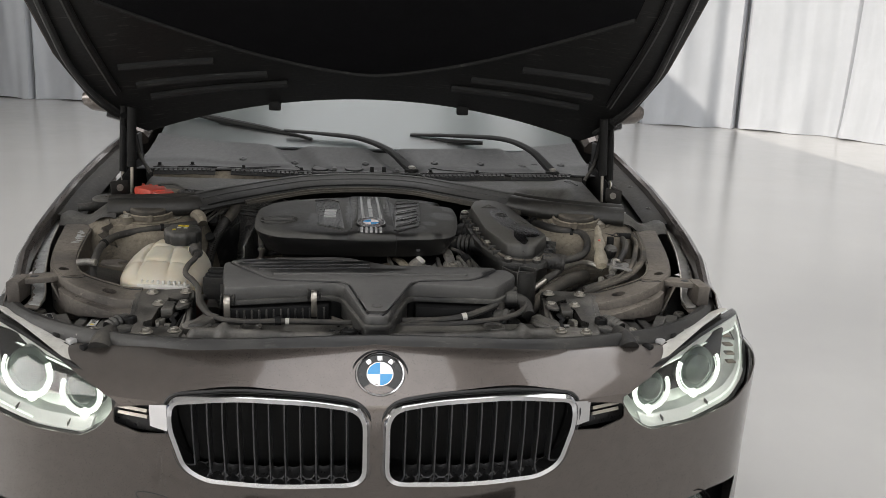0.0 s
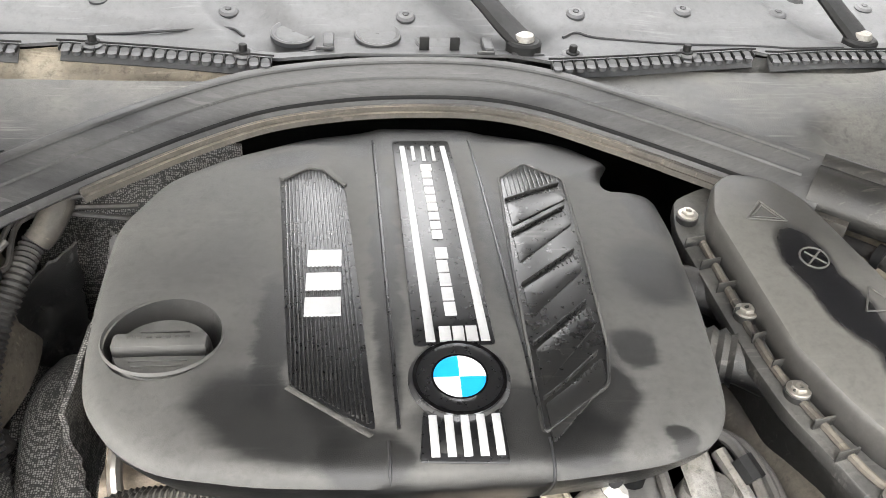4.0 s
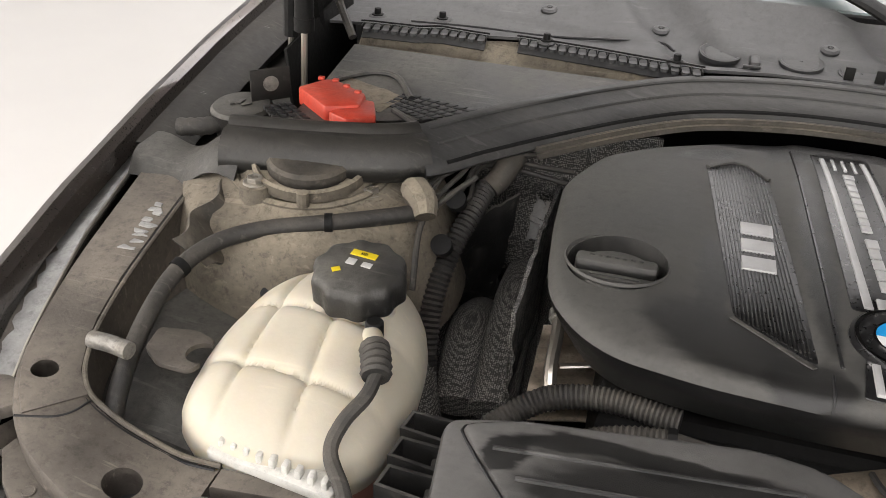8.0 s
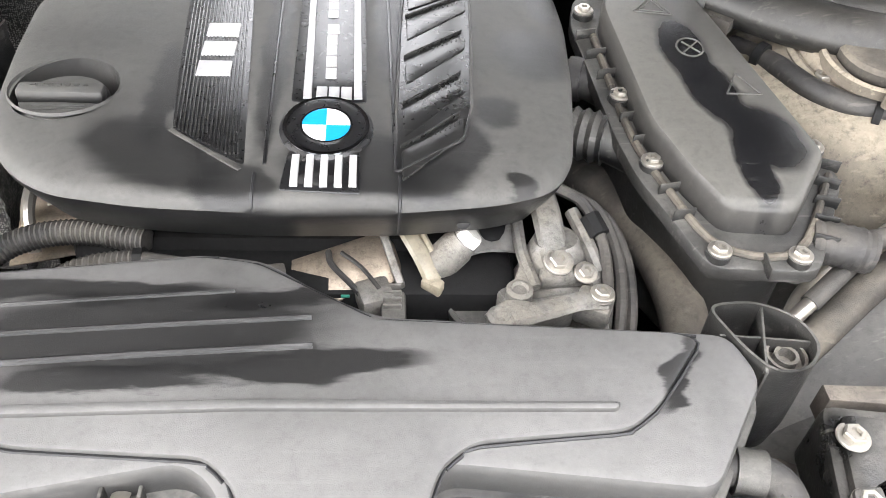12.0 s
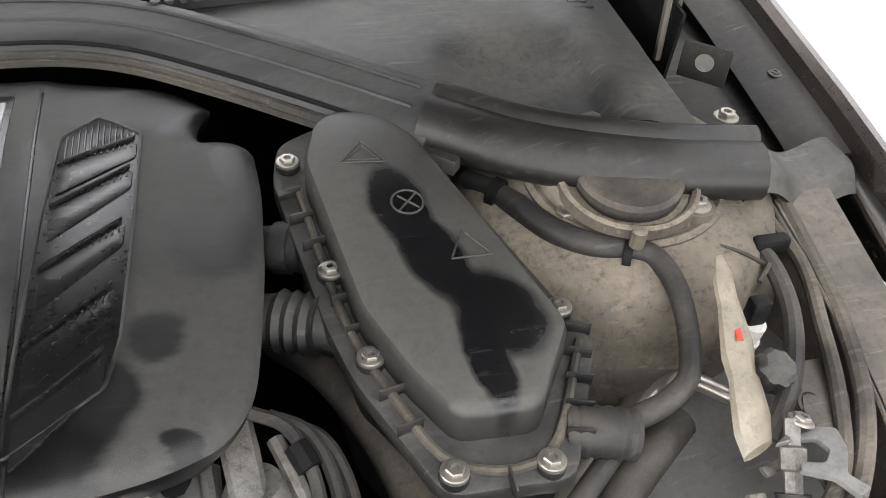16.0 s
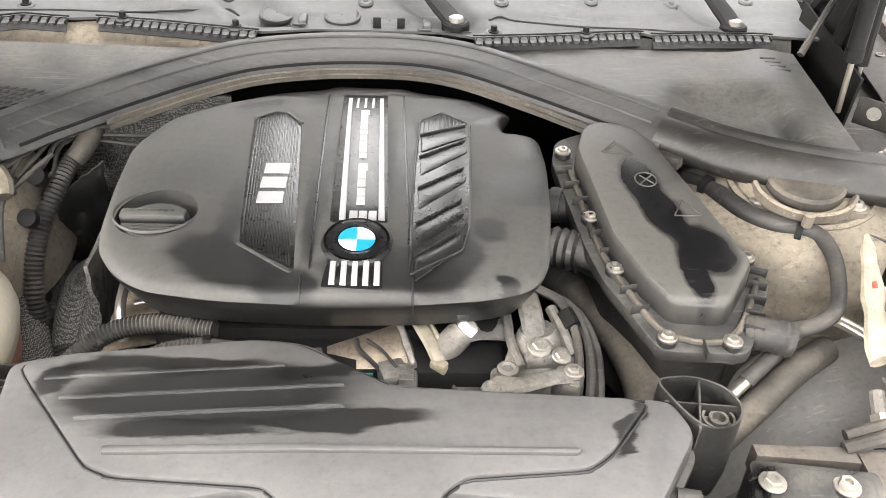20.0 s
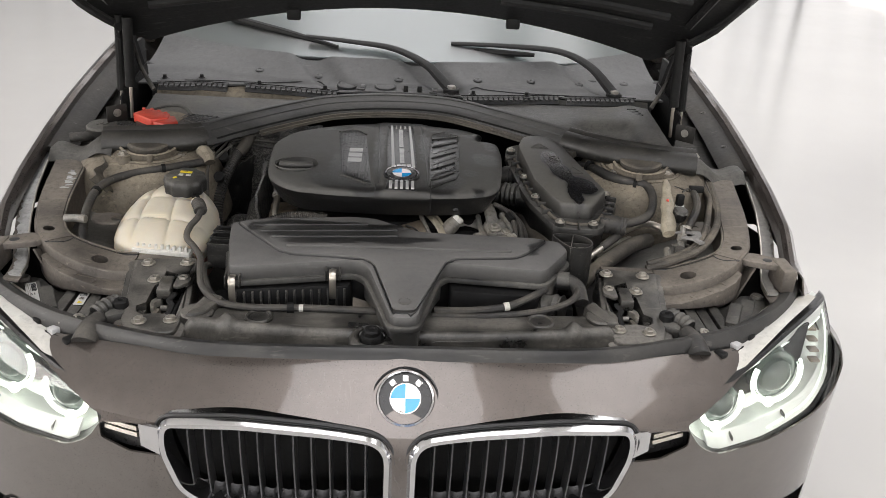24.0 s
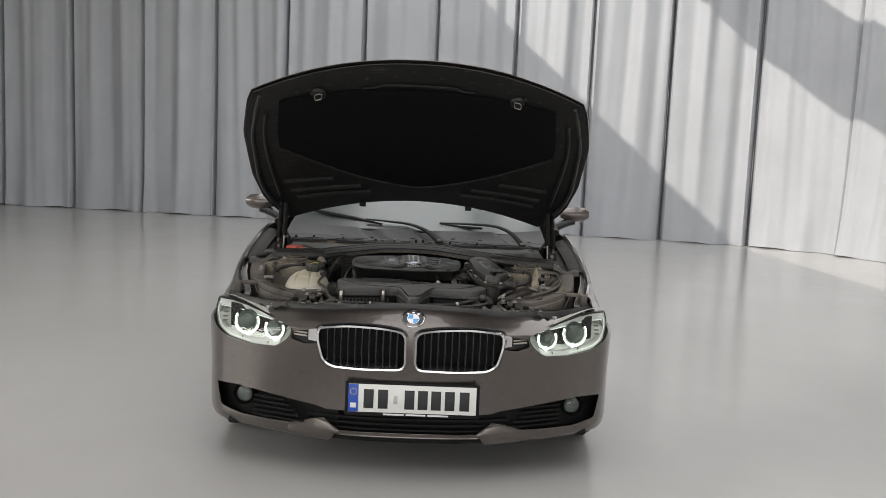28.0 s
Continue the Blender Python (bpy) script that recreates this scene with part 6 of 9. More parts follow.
for (x0, y0), (x1, y1), cnt in (((0.250, 0.88), (0.312, 0.60), 9), ((0.468, 0.69), (0.428, 0.575), 5), ((0.34, 0.560), (0.40, 0.558), 1)):
    for k in range(cnt):
        t = (k + 0.5) / cnt
        x, y = x0 + (x1 - x0) * t, y0 + (y1 - y0) * t
        w = Vector((y0 - y1, x1 - x0, 0)).normalized()
        part("lid_rib", box((x, y, 0.7865 + zlid(x, y)), (0.0018, 0.022, 0.013), 0.0005, None, Matrix.Rotation(math.atan2(w.y, w.x) - math.pi / 2, 4, "Z")), M_PLAST, fh)
part("lid_gutter", tube([(x, y, 0.784 + zlid(x, y)) for x, y in P2(0.262, 0.87, 0.278, 0.72, 0.302, 0.645, 0.335, 0.582, 0.405, 0.578, 0.462, 0.668)], 0.004, 8, 5), M_HOSEB, fh)

# air ducts between housing and engine
part("duct", tube([(0.222, 0.838, 0.776), (0.25, 0.826, 0.781), (0.282, 0.808, 0.775)], 0.020, 14, 6), M_HOSE, car, "short black air duct")
part("duct_collar", tube([(0.236, 0.832, 0.779), (0.250, 0.826, 0.781)], 0.024, 14, 3), M_HOSE, car)
dct = part("breather_duct", tube([(0.20, 0.768, 0.756), (0.235, 0.755, 0.764), (0.265, 0.740, 0.766), (0.300, 0.722, 0.758)], 0.023, 14, 6), M_PLAST, car, "ribbed black breather duct")
part("duct_bellows", tube([(0.226, 0.759, 0.762), (0.262, 0.742, 0.766)], 0.024, 14, 4, ribs=0.004, pitch=0.009), M_PLAST, dct)
part("charge_pipe", tube([(0.235, 0.830, 0.665), (0.262, 0.785, 0.680), (0.283, 0.740, 0.688), (0.305, 0.680, 0.690), (0.319, 0.625, 0.686), (0.325, 0.575, 0.675), (0.325, 0.520, 0.645)], 0.0235, 18, 8), M_HOSEB, car, "dusty grey-brown charge air pipe")
part("charge_pipe_low", tube([(0.26, 0.90, 0.62), (0.33, 0.80, 0.60), (0.39, 0.68, 0.58)], 0.04, 14, 6), M_DEEP, car)

# --- fittings showing between cover and intake box ---
thr = part("throttle_body", box((0.0, 0.598, 0.704), (0.112, 0.060, 0.064), 0.015, None, Matrix.Rotation(0.24, 4, "Z") @ Matrix.Rotation(-0.22, 4, "Y") @ Matrix.Rotation(0.35, 4, "X")), M_HEAT, car, "bright metal valve body with connectors", angle=40)
part("body_flange", box((0.046, 0.612, 0.716), (0.008, 0.072, 0.074), 0.003, None, Matrix.Rotation(0.24, 4, "Z") @ Matrix.Rotation(-0.22, 4, "Y") @ Matrix.Rotation(0.35, 4, "X")), M_CAST, thr)
part("pulley", lathe([(0.032, -0.02), (0.034, 0.0), (0.030, 0.004), (0.006, 0.003), (0.004, 0.006)], (0.108, 0.560, 0.690), tilt((0.05, -0.75, 0.65)), 28), M_DEEP, car, "round black plug below the sender")
part("body_edge", tube([(-0.040, 0.569, 0.708), (0.010, 0.584, 0.726), (0.050, 0.594, 0.736)], 0.0045, 8, 4), M_STEEL, thr)
part("clamp", tube([(0.050, 0.640, 0.752), (0.060, 0.614, 0.752), (0.072, 0.592, 0.744), (0.082, 0.576, 0.730)], 0.0085, 8, 6, flat=0.6), M_POUCH, thr, "pale plastic clamp")
part("clamp", tube([(0.062, 0.646, 0.750), (0.070, 0.620, 0.753), (0.081, 0.597, 0.746)], 0.0035, 8, 6), M_POUCH, thr)
part("clamp_end", box((0.081, 0.573, 0.728), (0.020, 0.012, 0.014), 0.003, None, Matrix.Rotation(-0.5, 4, "Z")), M_POUCH, thr)
cn = part("connector", box((0.030, 0.560, 0.726), (0.030, 0.030, 0.024), 0.004, None, Matrix.Rotation(0.3, 4, "Z")), M_CAST, thr)
for k in range(4):
    part("connector_rib", box((0.045, 0.540 + 0.008 * k, 0.730), (0.016, 0.0025, 0.020), 0.0008), M_CAST, cn)
part("connector", box((0.046, 0.545, 0.724), (0.022, 0.034, 0.022), 0.004), M_PLAST, thr)
part("connector_plug", lathe([(0.013, -0.02), (0.013, 0.004), (0.009, 0.006)], (-0.020, 0.628, 0.735), tilt((0.1, -0.7, 0.7)), 14), M_DEEP, thr)
part("connector_tag", box((0.004, 0.566, 0.7225), (0.008, 0.004, 0.003), 0.0008), mat("green_tag", (0.03, 0.22, 0.15), 0.5, bump=0, grit=0), thr)
part("wire", tube([(-0.012, 0.605, 0.738), (-0.008, 0.585, 0.742), (0.010, 0.566, 0.736), (0.020, 0.556, 0.730)], 0.0030, 6, 5), M_HOSE, thr)
part("wire", tube([(0.0, 0.60, 0.742), (0.018, 0.580, 0.744), (0.034, 0.560, 0.738)], 0.0022, 6, 5), M_HOSE, thr)
sn = part("sensor", lathe([(0.0165, -0.036), (0.0165, -0.004), (0.0145, 0.0), (0.0145, 0.006)], (0.106, 0.602, 0.752), tilt((0.55, 0.15, 0.62)), 20), M_CAST, car, "round sender with a pale cap")
part("sensor_cap", lathe([(0.0125, 0.004), (0.0125, 0.014), (0.010, 0.0165)], (0.106, 0.602, 0.752), tilt((0.55, 0.15, 0.62)), 14, lobes=7, depth=0.06), M_WHITE, sn)
part("sensor_bracket", sheet([[(0.098 + 0.072 * u, 0.588 + 0.030 * v + 0.024 * u, 0.738 + 0.010 * math.sin(4 * u) + 0.012 * v * math.sin(9 * u)) for v in np.linspace(0, 1, 5)] for u in np.linspace(0, 1, 12)], 0.0025), M_GALV, sn)
pump = part("fuel_pump", lathe([(0.050, -0.09), (0.052, -0.05), (0.044, -0.02), (0.034, 0.0), (0.026, 0.022), (0.020, 0.034)], (0.196, 0.602, 0.722), tilt((-0.10, 0.15, 1)), 24), M_CAST, car, "dusty cast metal pump with bolts")
for x, y, z, sx, sy, sz, r in ((0.166, 0.590, 0.725, 0.014, 0.052, 0.030, -0.3), (0.222, 0.594, 0.724, 0.014, 0.050, 0.032, 0.35), (0.178, 0.545, 0.722, 0.050, 0.022, 0.026, 0.2), (0.222, 0.548, 0.728, 0.032, 0.030, 0.024, -0.4), (0.150, 0.560, 0.710, 0.022, 0.018, 0.050, 0.5), (0.196, 0.575, 0.738, 0.040, 0.016, 0.018, 0.1)):
    part("pump_rib", box((x, y, z), (sx, sy, sz), 0.005, None, Matrix.Rotation(r, 4, "Z")), M_CAST, pump)
part("pump_arm", tube([(0.184, 0.662, 0.770), (0.186, 0.630, 0.764), (0.190, 0.590, 0.752), (0.192, 0.572, 0.744)], [0.012, 0.014, 0.013, 0.012], 8, 6, flat=0.5), M_CAST, pump)
part("pump_arm", tube([(0.160, 0.640, 0.752), (0.163, 0.600, 0.742), (0.172, 0.565, 0.734)], 0.006, 8, 6), M_CAST, pump)
part("pump_arm", tube([(0.212, 0.640, 0.758), (0.222, 0.610, 0.750), (0.232, 0.580, 0.738)], 0.007, 8, 6), M_CAST, pump)
part("pump_foot", tube([(0.130, 0.520, 0.735), (0.146, 0.528, 0.740), (0.170, 0.530, 0.742), (0.205, 0.540, 0.744), (0.228, 0.545, 0.742)], [0.014, 0.016, 0.010, 0.010, 0.012], 8, 5, flat=0.6), M_CAST, pump)
for x, y in ((0.136, 0.522), (0.155, 0.552), (0.226, 0.546)):
    part("foot_boss", lathe([(0.012, -0.03), (0.012, 0.002), (0.008, 0.004), (0.006, 0.001)], (x, y, 0.744), None, 16), M_CAST, pump)
bolt(0.192, 0.580, 0.752, pump, True, (0.05, -0.3, 0.9))
bolt(0.216, 0.572, 0.746, pump, False, (0.1, -0.3, 0.9))
bolt(0.226, 0.545, 0.748, pump, False)
for k, (dx, dz) in enumerate(((0, 0), (0.014, -0.008), (0.026, -0.02))):
    part("pump_cable", tube([(0.195 + dx, 0.655, 0.776 + dz), (0.222 + dx, 0.640, 0.768 + dz), (0.236 + dx, 0.605, 0.752 + dz), (0.236 + dx, 0.560, 0.735 + dz), (0.230 + dx, 0.520, 0.705 + dz)], 0.0055, 8, 6), M_HOSE, pump)
part("cable_clip", tube([(0.226, 0.628, 0.763), (0.234, 0.610, 0.756)], 0.010, 8, 2), M_DEEP, pump)
part("pulley", lathe([(0.034, -0.03), (0.034, 0.0), (0.031, 0.003), (0.029, 0.0), (0.005, 0.0), (0.004, 0.004), (0.002, 0.004)], (0.127, 0.572, 0.712), tilt((0, -0.25, 0.96)), 32), M_PLAST, car, "black round pulley cap")
part("drive_belt", tube([(0.03, 0.56, 0.66), (0.09, 0.57, 0.668), (0.14, 0.60, 0.67)], 0.012, 8, 4, flat=0.4), M_DEEP, car)
part("loom", tube([(-0.275, 0.565, 0.712), (-0.23, 0.590, 0.728), (-0.17, 0.592, 0.740)], 0.0095, 10, 6, ribs=0.002, pitch=0.005), M_HOSE, car, "corrugated black cable loom")
part("loom_smooth", tube([(-0.18, 0.592, 0.738), (-0.13, 0.575, 0.745), (-0.09, 0.568, 0.742), (-0.05, 0.58, 0.735)], 0.010, 10, 6), M_HOSE, car)
part("loom_tie", tube([(-0.178, 0.592, 0.738), (-0.170, 0.592, 0.739)], 0.013, 10, 2), M_DEEP, car)
part("loom", tube([(-0.28, 0.58, 0.70), (-0.24, 0.605, 0.715), (-0.19, 0.61, 0.72)], 0.007, 10, 6, ribs=0.0016, pitch=0.004), M_HOSE, car)
hs = part("heat_shield", sheet([[(-0.312 + 0.085 * u, 0.632 + 0.115 * v + 0.012 * u, 0.690 + 0.030 * v + 0.003 * math.sin(20 * v) + 0.010 * u) for v in np.linspace(0, 1, 16)] for u in np.linspace(0, 1, 12)], 0.003), M_HEAT, car, "copper-tinted pressed heat shield")
for v_ in (0.645, 0.690):
    part("shield_slot", tube([(-0.285, v_, 0.703 + 0.26 * (v_ - 0.632)), (-0.245, v_ + 0.006, 0.710 + 0.26 * (v_ - 0.632))], 0.004, 8, 2, flat=0.5), M_STEEL, hs)
part("heat_pipe", tube([(-0.308, 0.800, 0.775), (-0.300, 0.755, 0.755), (-0.293, 0.710, 0.748), (-0.291, 0.660, 0.735), (-0.285, 0.635, 0.705)], 0.0065, 10, 6), M_STEEL, car)
part("pipe_union", tube([(-0.297, 0.735, 0.752), (-0.295, 0.722, 0.750)], 0.010, 6, 2), M_CAST, car)
for q in range(3):
    part("loom", tube([(-0.335 + 0.01 * q, 0.585 + 0.008 * q, 0.715), (-0.29, 0.612 + 0.012 * q, 0.738 - 0.006 * q), (-0.235, 0.618 + 0.010 * q, 0.748 - 0.008 * q), (-0.17, 0.606 + 0.008 * q, 0.750 - 0.008 * q)], (0.0105, 0.0075, 0.006)[q], 10, 6, ribs=0.0016, pitch=0.0045), M_HOSE, car, "corrugated black cable loom")
part("sensor_block", box((-0.20, 0.635, 0.735), (0.045, 0.03, 0.03), 0.006), M_CAST, car)

# --- coolant reservoir ---
RP = spline([(-0.606, 0.545, 0), (-0.592, 0.500, 0), (-0.550, 0.474, 0), (-0.497, 0.466, 0), (-0.440, 0.482, 0), (-0.413, 0.520, 0), (-0.405, 0.600, 0), (-0.424, 0.690, 0), (-0.470, 0.742, 0), (-0.540, 0.738, 0), (-0.592, 0.680, 0), (-0.608, 0.610, 0)], 16, True)
RCX, RCY = -0.512, 0.600
GRV = [((-0.556, 0.47), (-0.545, 0.73)), ((-0.484, 0.46), (-0.500, 0.73)), ((-0.62, 0.552), (-0.40, 0.535)), ((-0.62, 0.625), (-0.40, 0.610))]


def zres(x, y, k):
    z = 0.728 + 0.062 * (1 - k ** 3.0) ** 0.7 + 0.030 * (y - 0.60) / 0.14 * (1 - k * k) - 0.004
    for (ax, ay), (bx, by) in GRV:
        e = Vector((bx - ax, by - ay)).normalized()
        d = abs((x - ax) * e.y - (y - ay) * e.x)
        z -= 0.0070 * math.exp(-d / 0.0048) * min(1.0, 2.2 * (1.05 - k))
    return z


bm = bmesh.new()
lo = []
for k, z in ((0.86, 0.63), (0.93, 0.66), (0.965, 0.69)):
    lo.append([(RCX + (p.x - RCX) * k, RCY + (p.y - RCY) * k, z) for p in RP])
lo2 = []
for k, z in ((0.965, 0.69), (1.0, 0.706), (1.01, 0.712), (1.0, 0.718)):
    lo2.append([(RCX + (p.x - RCX) * k, RCY + (p.y - RCY) * k, z) for p in RP])
for k in [0.995, 0.98, 0.965] + [0.95 - 0.022 * q for q in range(42)]:
    row = []
    for p in RP:
        x, y = RCX + (p.x - RCX) * k, RCY + (p.y - RCY) * k
        row.append((x, y, zres(x, y, k)))
    lo2.append(row)
rings(bm, lo2, cap0=False)
res = part("coolant_reservoir", bm, M_RES, car, "yellowed milky plastic coolant reservoir with a black cap", angle=60)
bm = bmesh.new()
rings(bm, lo, cap1=False)
part("fluid_band", bm, M_FLUID, res, "pinkish coolant level")
rc = part("reservoir_cap", lathe([(0.037, -0.014), (0.0440, -0.010), (0.0445, 0.010), (0.0425, 0.0175), (0.038, 0.0210), (0.012, 0.0215)], (-0.479, 0.648, 0.803), tilt((0.02, -0.10, 1)), 80, lobes=10, depth=0.042), M_PLAST, res, "fluted black pressure cap", angle=45)
part("neck", lathe([(0.036, -0.02), (0.035, 0.0)], (-0.479, 0.648, 0.79), None, 28), M_RES, res)
CT = Matrix.Translation((-0.479, 0.648, 0.8252)) @ tilt((0.02, -0.10, 1)).to_4x4() @ Matrix.Rotation(-0.10, 4, "Z")


def on_cap(name, x, y, w, h, material, turn=0.0):
    bm = box((0, 0, 0), (w, h, 0.0010), 0.0003)
    bmesh.ops.transform(bm, matrix=CT @ Matrix.Translation((x, y, 0)) @ Matrix.Rotation(turn, 4, "Z"), verts=bm.verts)
    part(name, bm, material, rc)


on_cap("warning_label", -0.001, 0.013, 0.026, 0.0085, M_YELLOW)
on_cap("label_bar", -0.001, 0.013, 0.0075, 0.0050, M_INK_SHADE, 0.0)
on_cap("print_mark", -0.008, -0.001, 0.009, 0.009, M_LABEL)
on_cap("print_mark", 0.008, -0.001, 0.010, 0.007, M_LABEL)
on_cap("arrow_mark", -0.016, -0.017, 0.008, 0.006, M_YELLOW, 0.7)
part("bleed_screw", lathe([(0.0085, -0.012), (0.0085, 0.003), (0.007, 0.0045), (0.003, 0.004)], (-0.449, 0.605, 0.790), None, 16), M_DEEP, res, "black bleed screw")
part("overflow_nipple", tube([(-0.450, 0.600, 0.782), (-0.442, 0.584, 0.790), (-0.435, 0.568, 0.791)], 0.009, 12, 4), M_RES, res)
part("hose_collar", tube([(-0.438, 0.573, 0.792), (-0.430, 0.556, 0.790), (-0.425, 0.541, 0.786)], 0.0125, 12, 4, ribs=0.0016, pitch=0.006), M_HOSE, res)
part("overflow_hose", tube([(-0.425, 0.545, 0.787), (-0.427, 0.522, 0.780), (-0.438, 0.497, 0.770), (-0.440, 0.474, 0.757), (-0.418, 0.445, 0.748), (-0.401, 0.412, 0.742), (-0.390, 0.358, 0.738), (-0.378, 0.318, 0.730), (-0.345, 0.292, 0.712), (-0.28, 0.283, 0.706), (-0.19, 0.287, 0.706), (-0.05, 0.283, 0.704)], 0.0065, 10, 8), M_HOSE, car, "thin black overflow hose")
part("second_hose", tube([(-0.395, 0.47, 0.70), (-0.400, 0.43, 0.712), (-0.385, 0.37, 0.715), (-0.355, 0.315, 0.706), (-0.30, 0.300, 0.698), (-0.18, 0.303, 0.697), (-0.06, 0.300, 0.696)], 0.0075, 10, 8), M_HOSE, car)
part("hose_joint", tube([(-0.218, 0.286, 0.706), (-0.205, 0.287, 0.706)], 0.0105, 10, 2), M_DEEP, car)
part("tape_mark", tube([(-0.196, 0.2865, 0.706), (-0.188, 0.287, 0.706)], 0.0072, 10, 2), M_WHITE, car, "white paint mark on a hose")
part("right_hose", tube([(0.055, 0.290, 0.706), (0.13, 0.290, 0.708), (0.19, 0.297, 0.714), (0.235, 0.318, 0.722), (0.27, 0.345, 0.728)], 0.0075, 10, 8), M_HOSE, car, "thin black hose with a white mark")
part("tape_mark", tube([(0.186, 0.2965, 0.7135), (0.196, 0.2985, 0.7150)], 0.0084, 10, 2), M_WHITE, car)
part("right_hose", tube([(0.05, 0.280, 0.700), (0.14, 0.278, 0.702), (0.24, 0.292, 0.706), (0.305, 0.315, 0.712), (0.335, 0.345, 0.722), (0.330, 0.375, 0.730)], 0.0065, 10, 8), M_HOSE, car)
elb = part("hose_elbow", tube([(0.275, 0.365, 0.690), (0.285, 0.385, 0.722), (0.315, 0.382, 0.730), (0.338, 0.368, 0.722), (0.342, 0.335, 0.705)], 0.014, 12, 6), M_HOSE, car, "black coupling elbow")
part("elbow_collar", tube([(0.300, 0.384, 0.728), (0.322, 0.379, 0.729)], 0.0185, 12, 3), M_PLAST, elb)
part("bellows", tube([(0.255, 0.355, 0.66), (0.280, 0.345, 0.685), (0.305, 0.332, 0.690)], 0.026, 14, 4, ribs=0.004, pitch=0.012), M_PLAST, elb)
pad = part("reservoir_tray", slab(rounded(P2(-0.552, 0.470, -0.432, 0.452, -0.430, 0.476, -0.50, 0.486, -0.55, 0.488), 0.004, 2), 0.722, 0.731, 0.002), M_WHITE, car, "dusty white plastic tray with teeth")
for k in range(9):
    part("tooth", box((-0.540 + 0.0125 * k, 0.480 - 0.0022 * k, 0.735), (0.006, 0.010, 0.010), 0.002), M_WHITE, pad)

# hoses by the insulation and the strut tower
part("corrugated_hose", tube([(-0.402, 0.925, 0.800), (-0.416, 0.908, 0.786), (-0.424, 0.868, 0.770), (-0.436, 0.832, 0.742), (-0.444, 0.796, 0.704), (-0.443, 0.766, 0.660), (-0.436, 0.742, 0.610), (-0.424, 0.720, 0.550), (-0.410, 0.70, 0.49)], 0.0108, 12, 8, ribs=0.0026, pitch=0.0062), M_HOSE, car, "corrugated black wiring hose")
part("hose_elbow", tube([(-0.425, 0.952, 0.808), (-0.404, 0.955, 0.822), (-0.392, 0.942, 0.818), (-0.402, 0.922, 0.798), (-0.412, 0.911, 0.788)], [0.010, 0.014, 0.016, 0.015, 0.014], 12, 6), M_HOSEB, car)
part("tower_hose", tube([(-0.455, 0.815, 0.800), (-0.480, 0.790, 0.802), (-0.541, 0.755, 0.800), (-0.615, 0.722, 0.795), (-0.655, 0.685, 0.790), (-0.672, 0.635, 0.780), (-0.672, 0.575, 0.760), (-0.660, 0.51, 0.735), (-0.645, 0.46, 0.70)], 0.0092, 12, 8), M_HOSE, car, "thick black hose round the strut tower")
for p, q in (((-0.548, 0.750, 0.800), (-0.556, 0.747, 0.800)), ((-0.669, 0.648, 0.784), (-0.671, 0.640, 0.782))):
    part("hose_tie", tube([p, q], 0.0108, 12, 2), M_DEEP, car)
part("wire", tube([(-0.458, 0.80, 0.82), (-0.47, 0.84, 0.815), (-0.43, 0.90, 0.83), (-0.40, 0.95, 0.845)], 0.004, 8, 6), M_HOSE, car)
part("wire", tube([(-0.455, 0.74, 0.74), (-0.462, 0.79, 0.79), (-0.452, 0.83, 0.80), (-0.42, 0.87, 0.82)], 0.0035, 8, 6), M_HOSE, car)
part("grommet", lathe([(0.012, -0.01), (0.012, 0.004), (0.006, 0.005)], (-0.437, 0.845, 0.80), tilt((0, -0.7, 0.7)), 16), M_DEEP, car)
part("grommet", lathe([(0.012, -0.01), (0.012, 0.004), (0.006, 0.005)], (-0.440, 0.80, 0.765), tilt((0, -0.7, 0.7)), 16), M_DEEP, car)
part("rag_wrap", tube([(-0.486, 0.822, 0.818), (-0.474, 0.812, 0.820), (-0.462, 0.800, 0.814), (-0.456, 0.788, 0.804)], [0.011, 0.018, 0.016, 0.012], 9, 4), M_TOWER, car, "dusty cloth wrapped round a hose end")
flg = part("bulkhead_flange", sheet([[tuple(Vector((-0.492, 0.862, 0.705)).lerp(Vector((-0.378, 0.922, 0.782)), u).lerp(Vector((-0.480, 0.955, 0.500)).lerp(Vector((-0.415, 0.975, 0.530)), u), v) + Vector((0, crumple(u, v, 5) - 0.018 * math.exp(-((u - 0.35) / 0.2) ** 2) * (1 - v), 0.4 * crumple(v, u, 6)))) for v in np.linspace(0, 1, 22)] for u in np.linspace(0, 1, 18)], 0.004), M_PLAST, car, "dusty bulkhead flange behind the wiring hose")
# black disc painting the shade of a hole in the flange
part("flange_hole", lathe([(0.010, 0.0), (0.009, 0.003), (0.004, 0.003)], (-0.442, 0.921, 0.650), tilt((0, -0.75, 0.45)), 18), M_INK_SHADE, flg)
for pts, rr in ((((-0.482, 0.850, 0.680), (-0.474, 0.800, 0.655), (-0.456, 0.740, 0.625), (-0.430, 0.680, 0.590)), (0.020, 0.026, 0.030, 0.032)), (((-0.412, 0.925, 0.600), (-0.412, 0.870, 0.620), (-0.408, 0.810, 0.620), (-0.398, 0.730, 0.600)), (0.024, 0.027, 0.028, 0.028)), (((-0.368, 0.960, 0.650), (-0.364, 0.880, 0.660), (-0.358, 0.800, 0.650), (-0.352, 0.700, 0.630)), (0.022, 0.025, 0.026, 0.026))):
    part("woven_sleeve", tube(pts, rr, 18, 8, flat=0.7), M_QUILT, car, "woven grey insulation sleeve")
part("side_quilt", sheet([[(-0.338 + 0.5 * fold(u, v, 8), 0.70 + 0.30 * u, 0.600 + 0.165 * v) for v in np.linspace(0, 1, 18)] for u in np.linspace(0, 1, 24)], 0.005), M_QUILT, car, "dark woven quilt beside the engine")
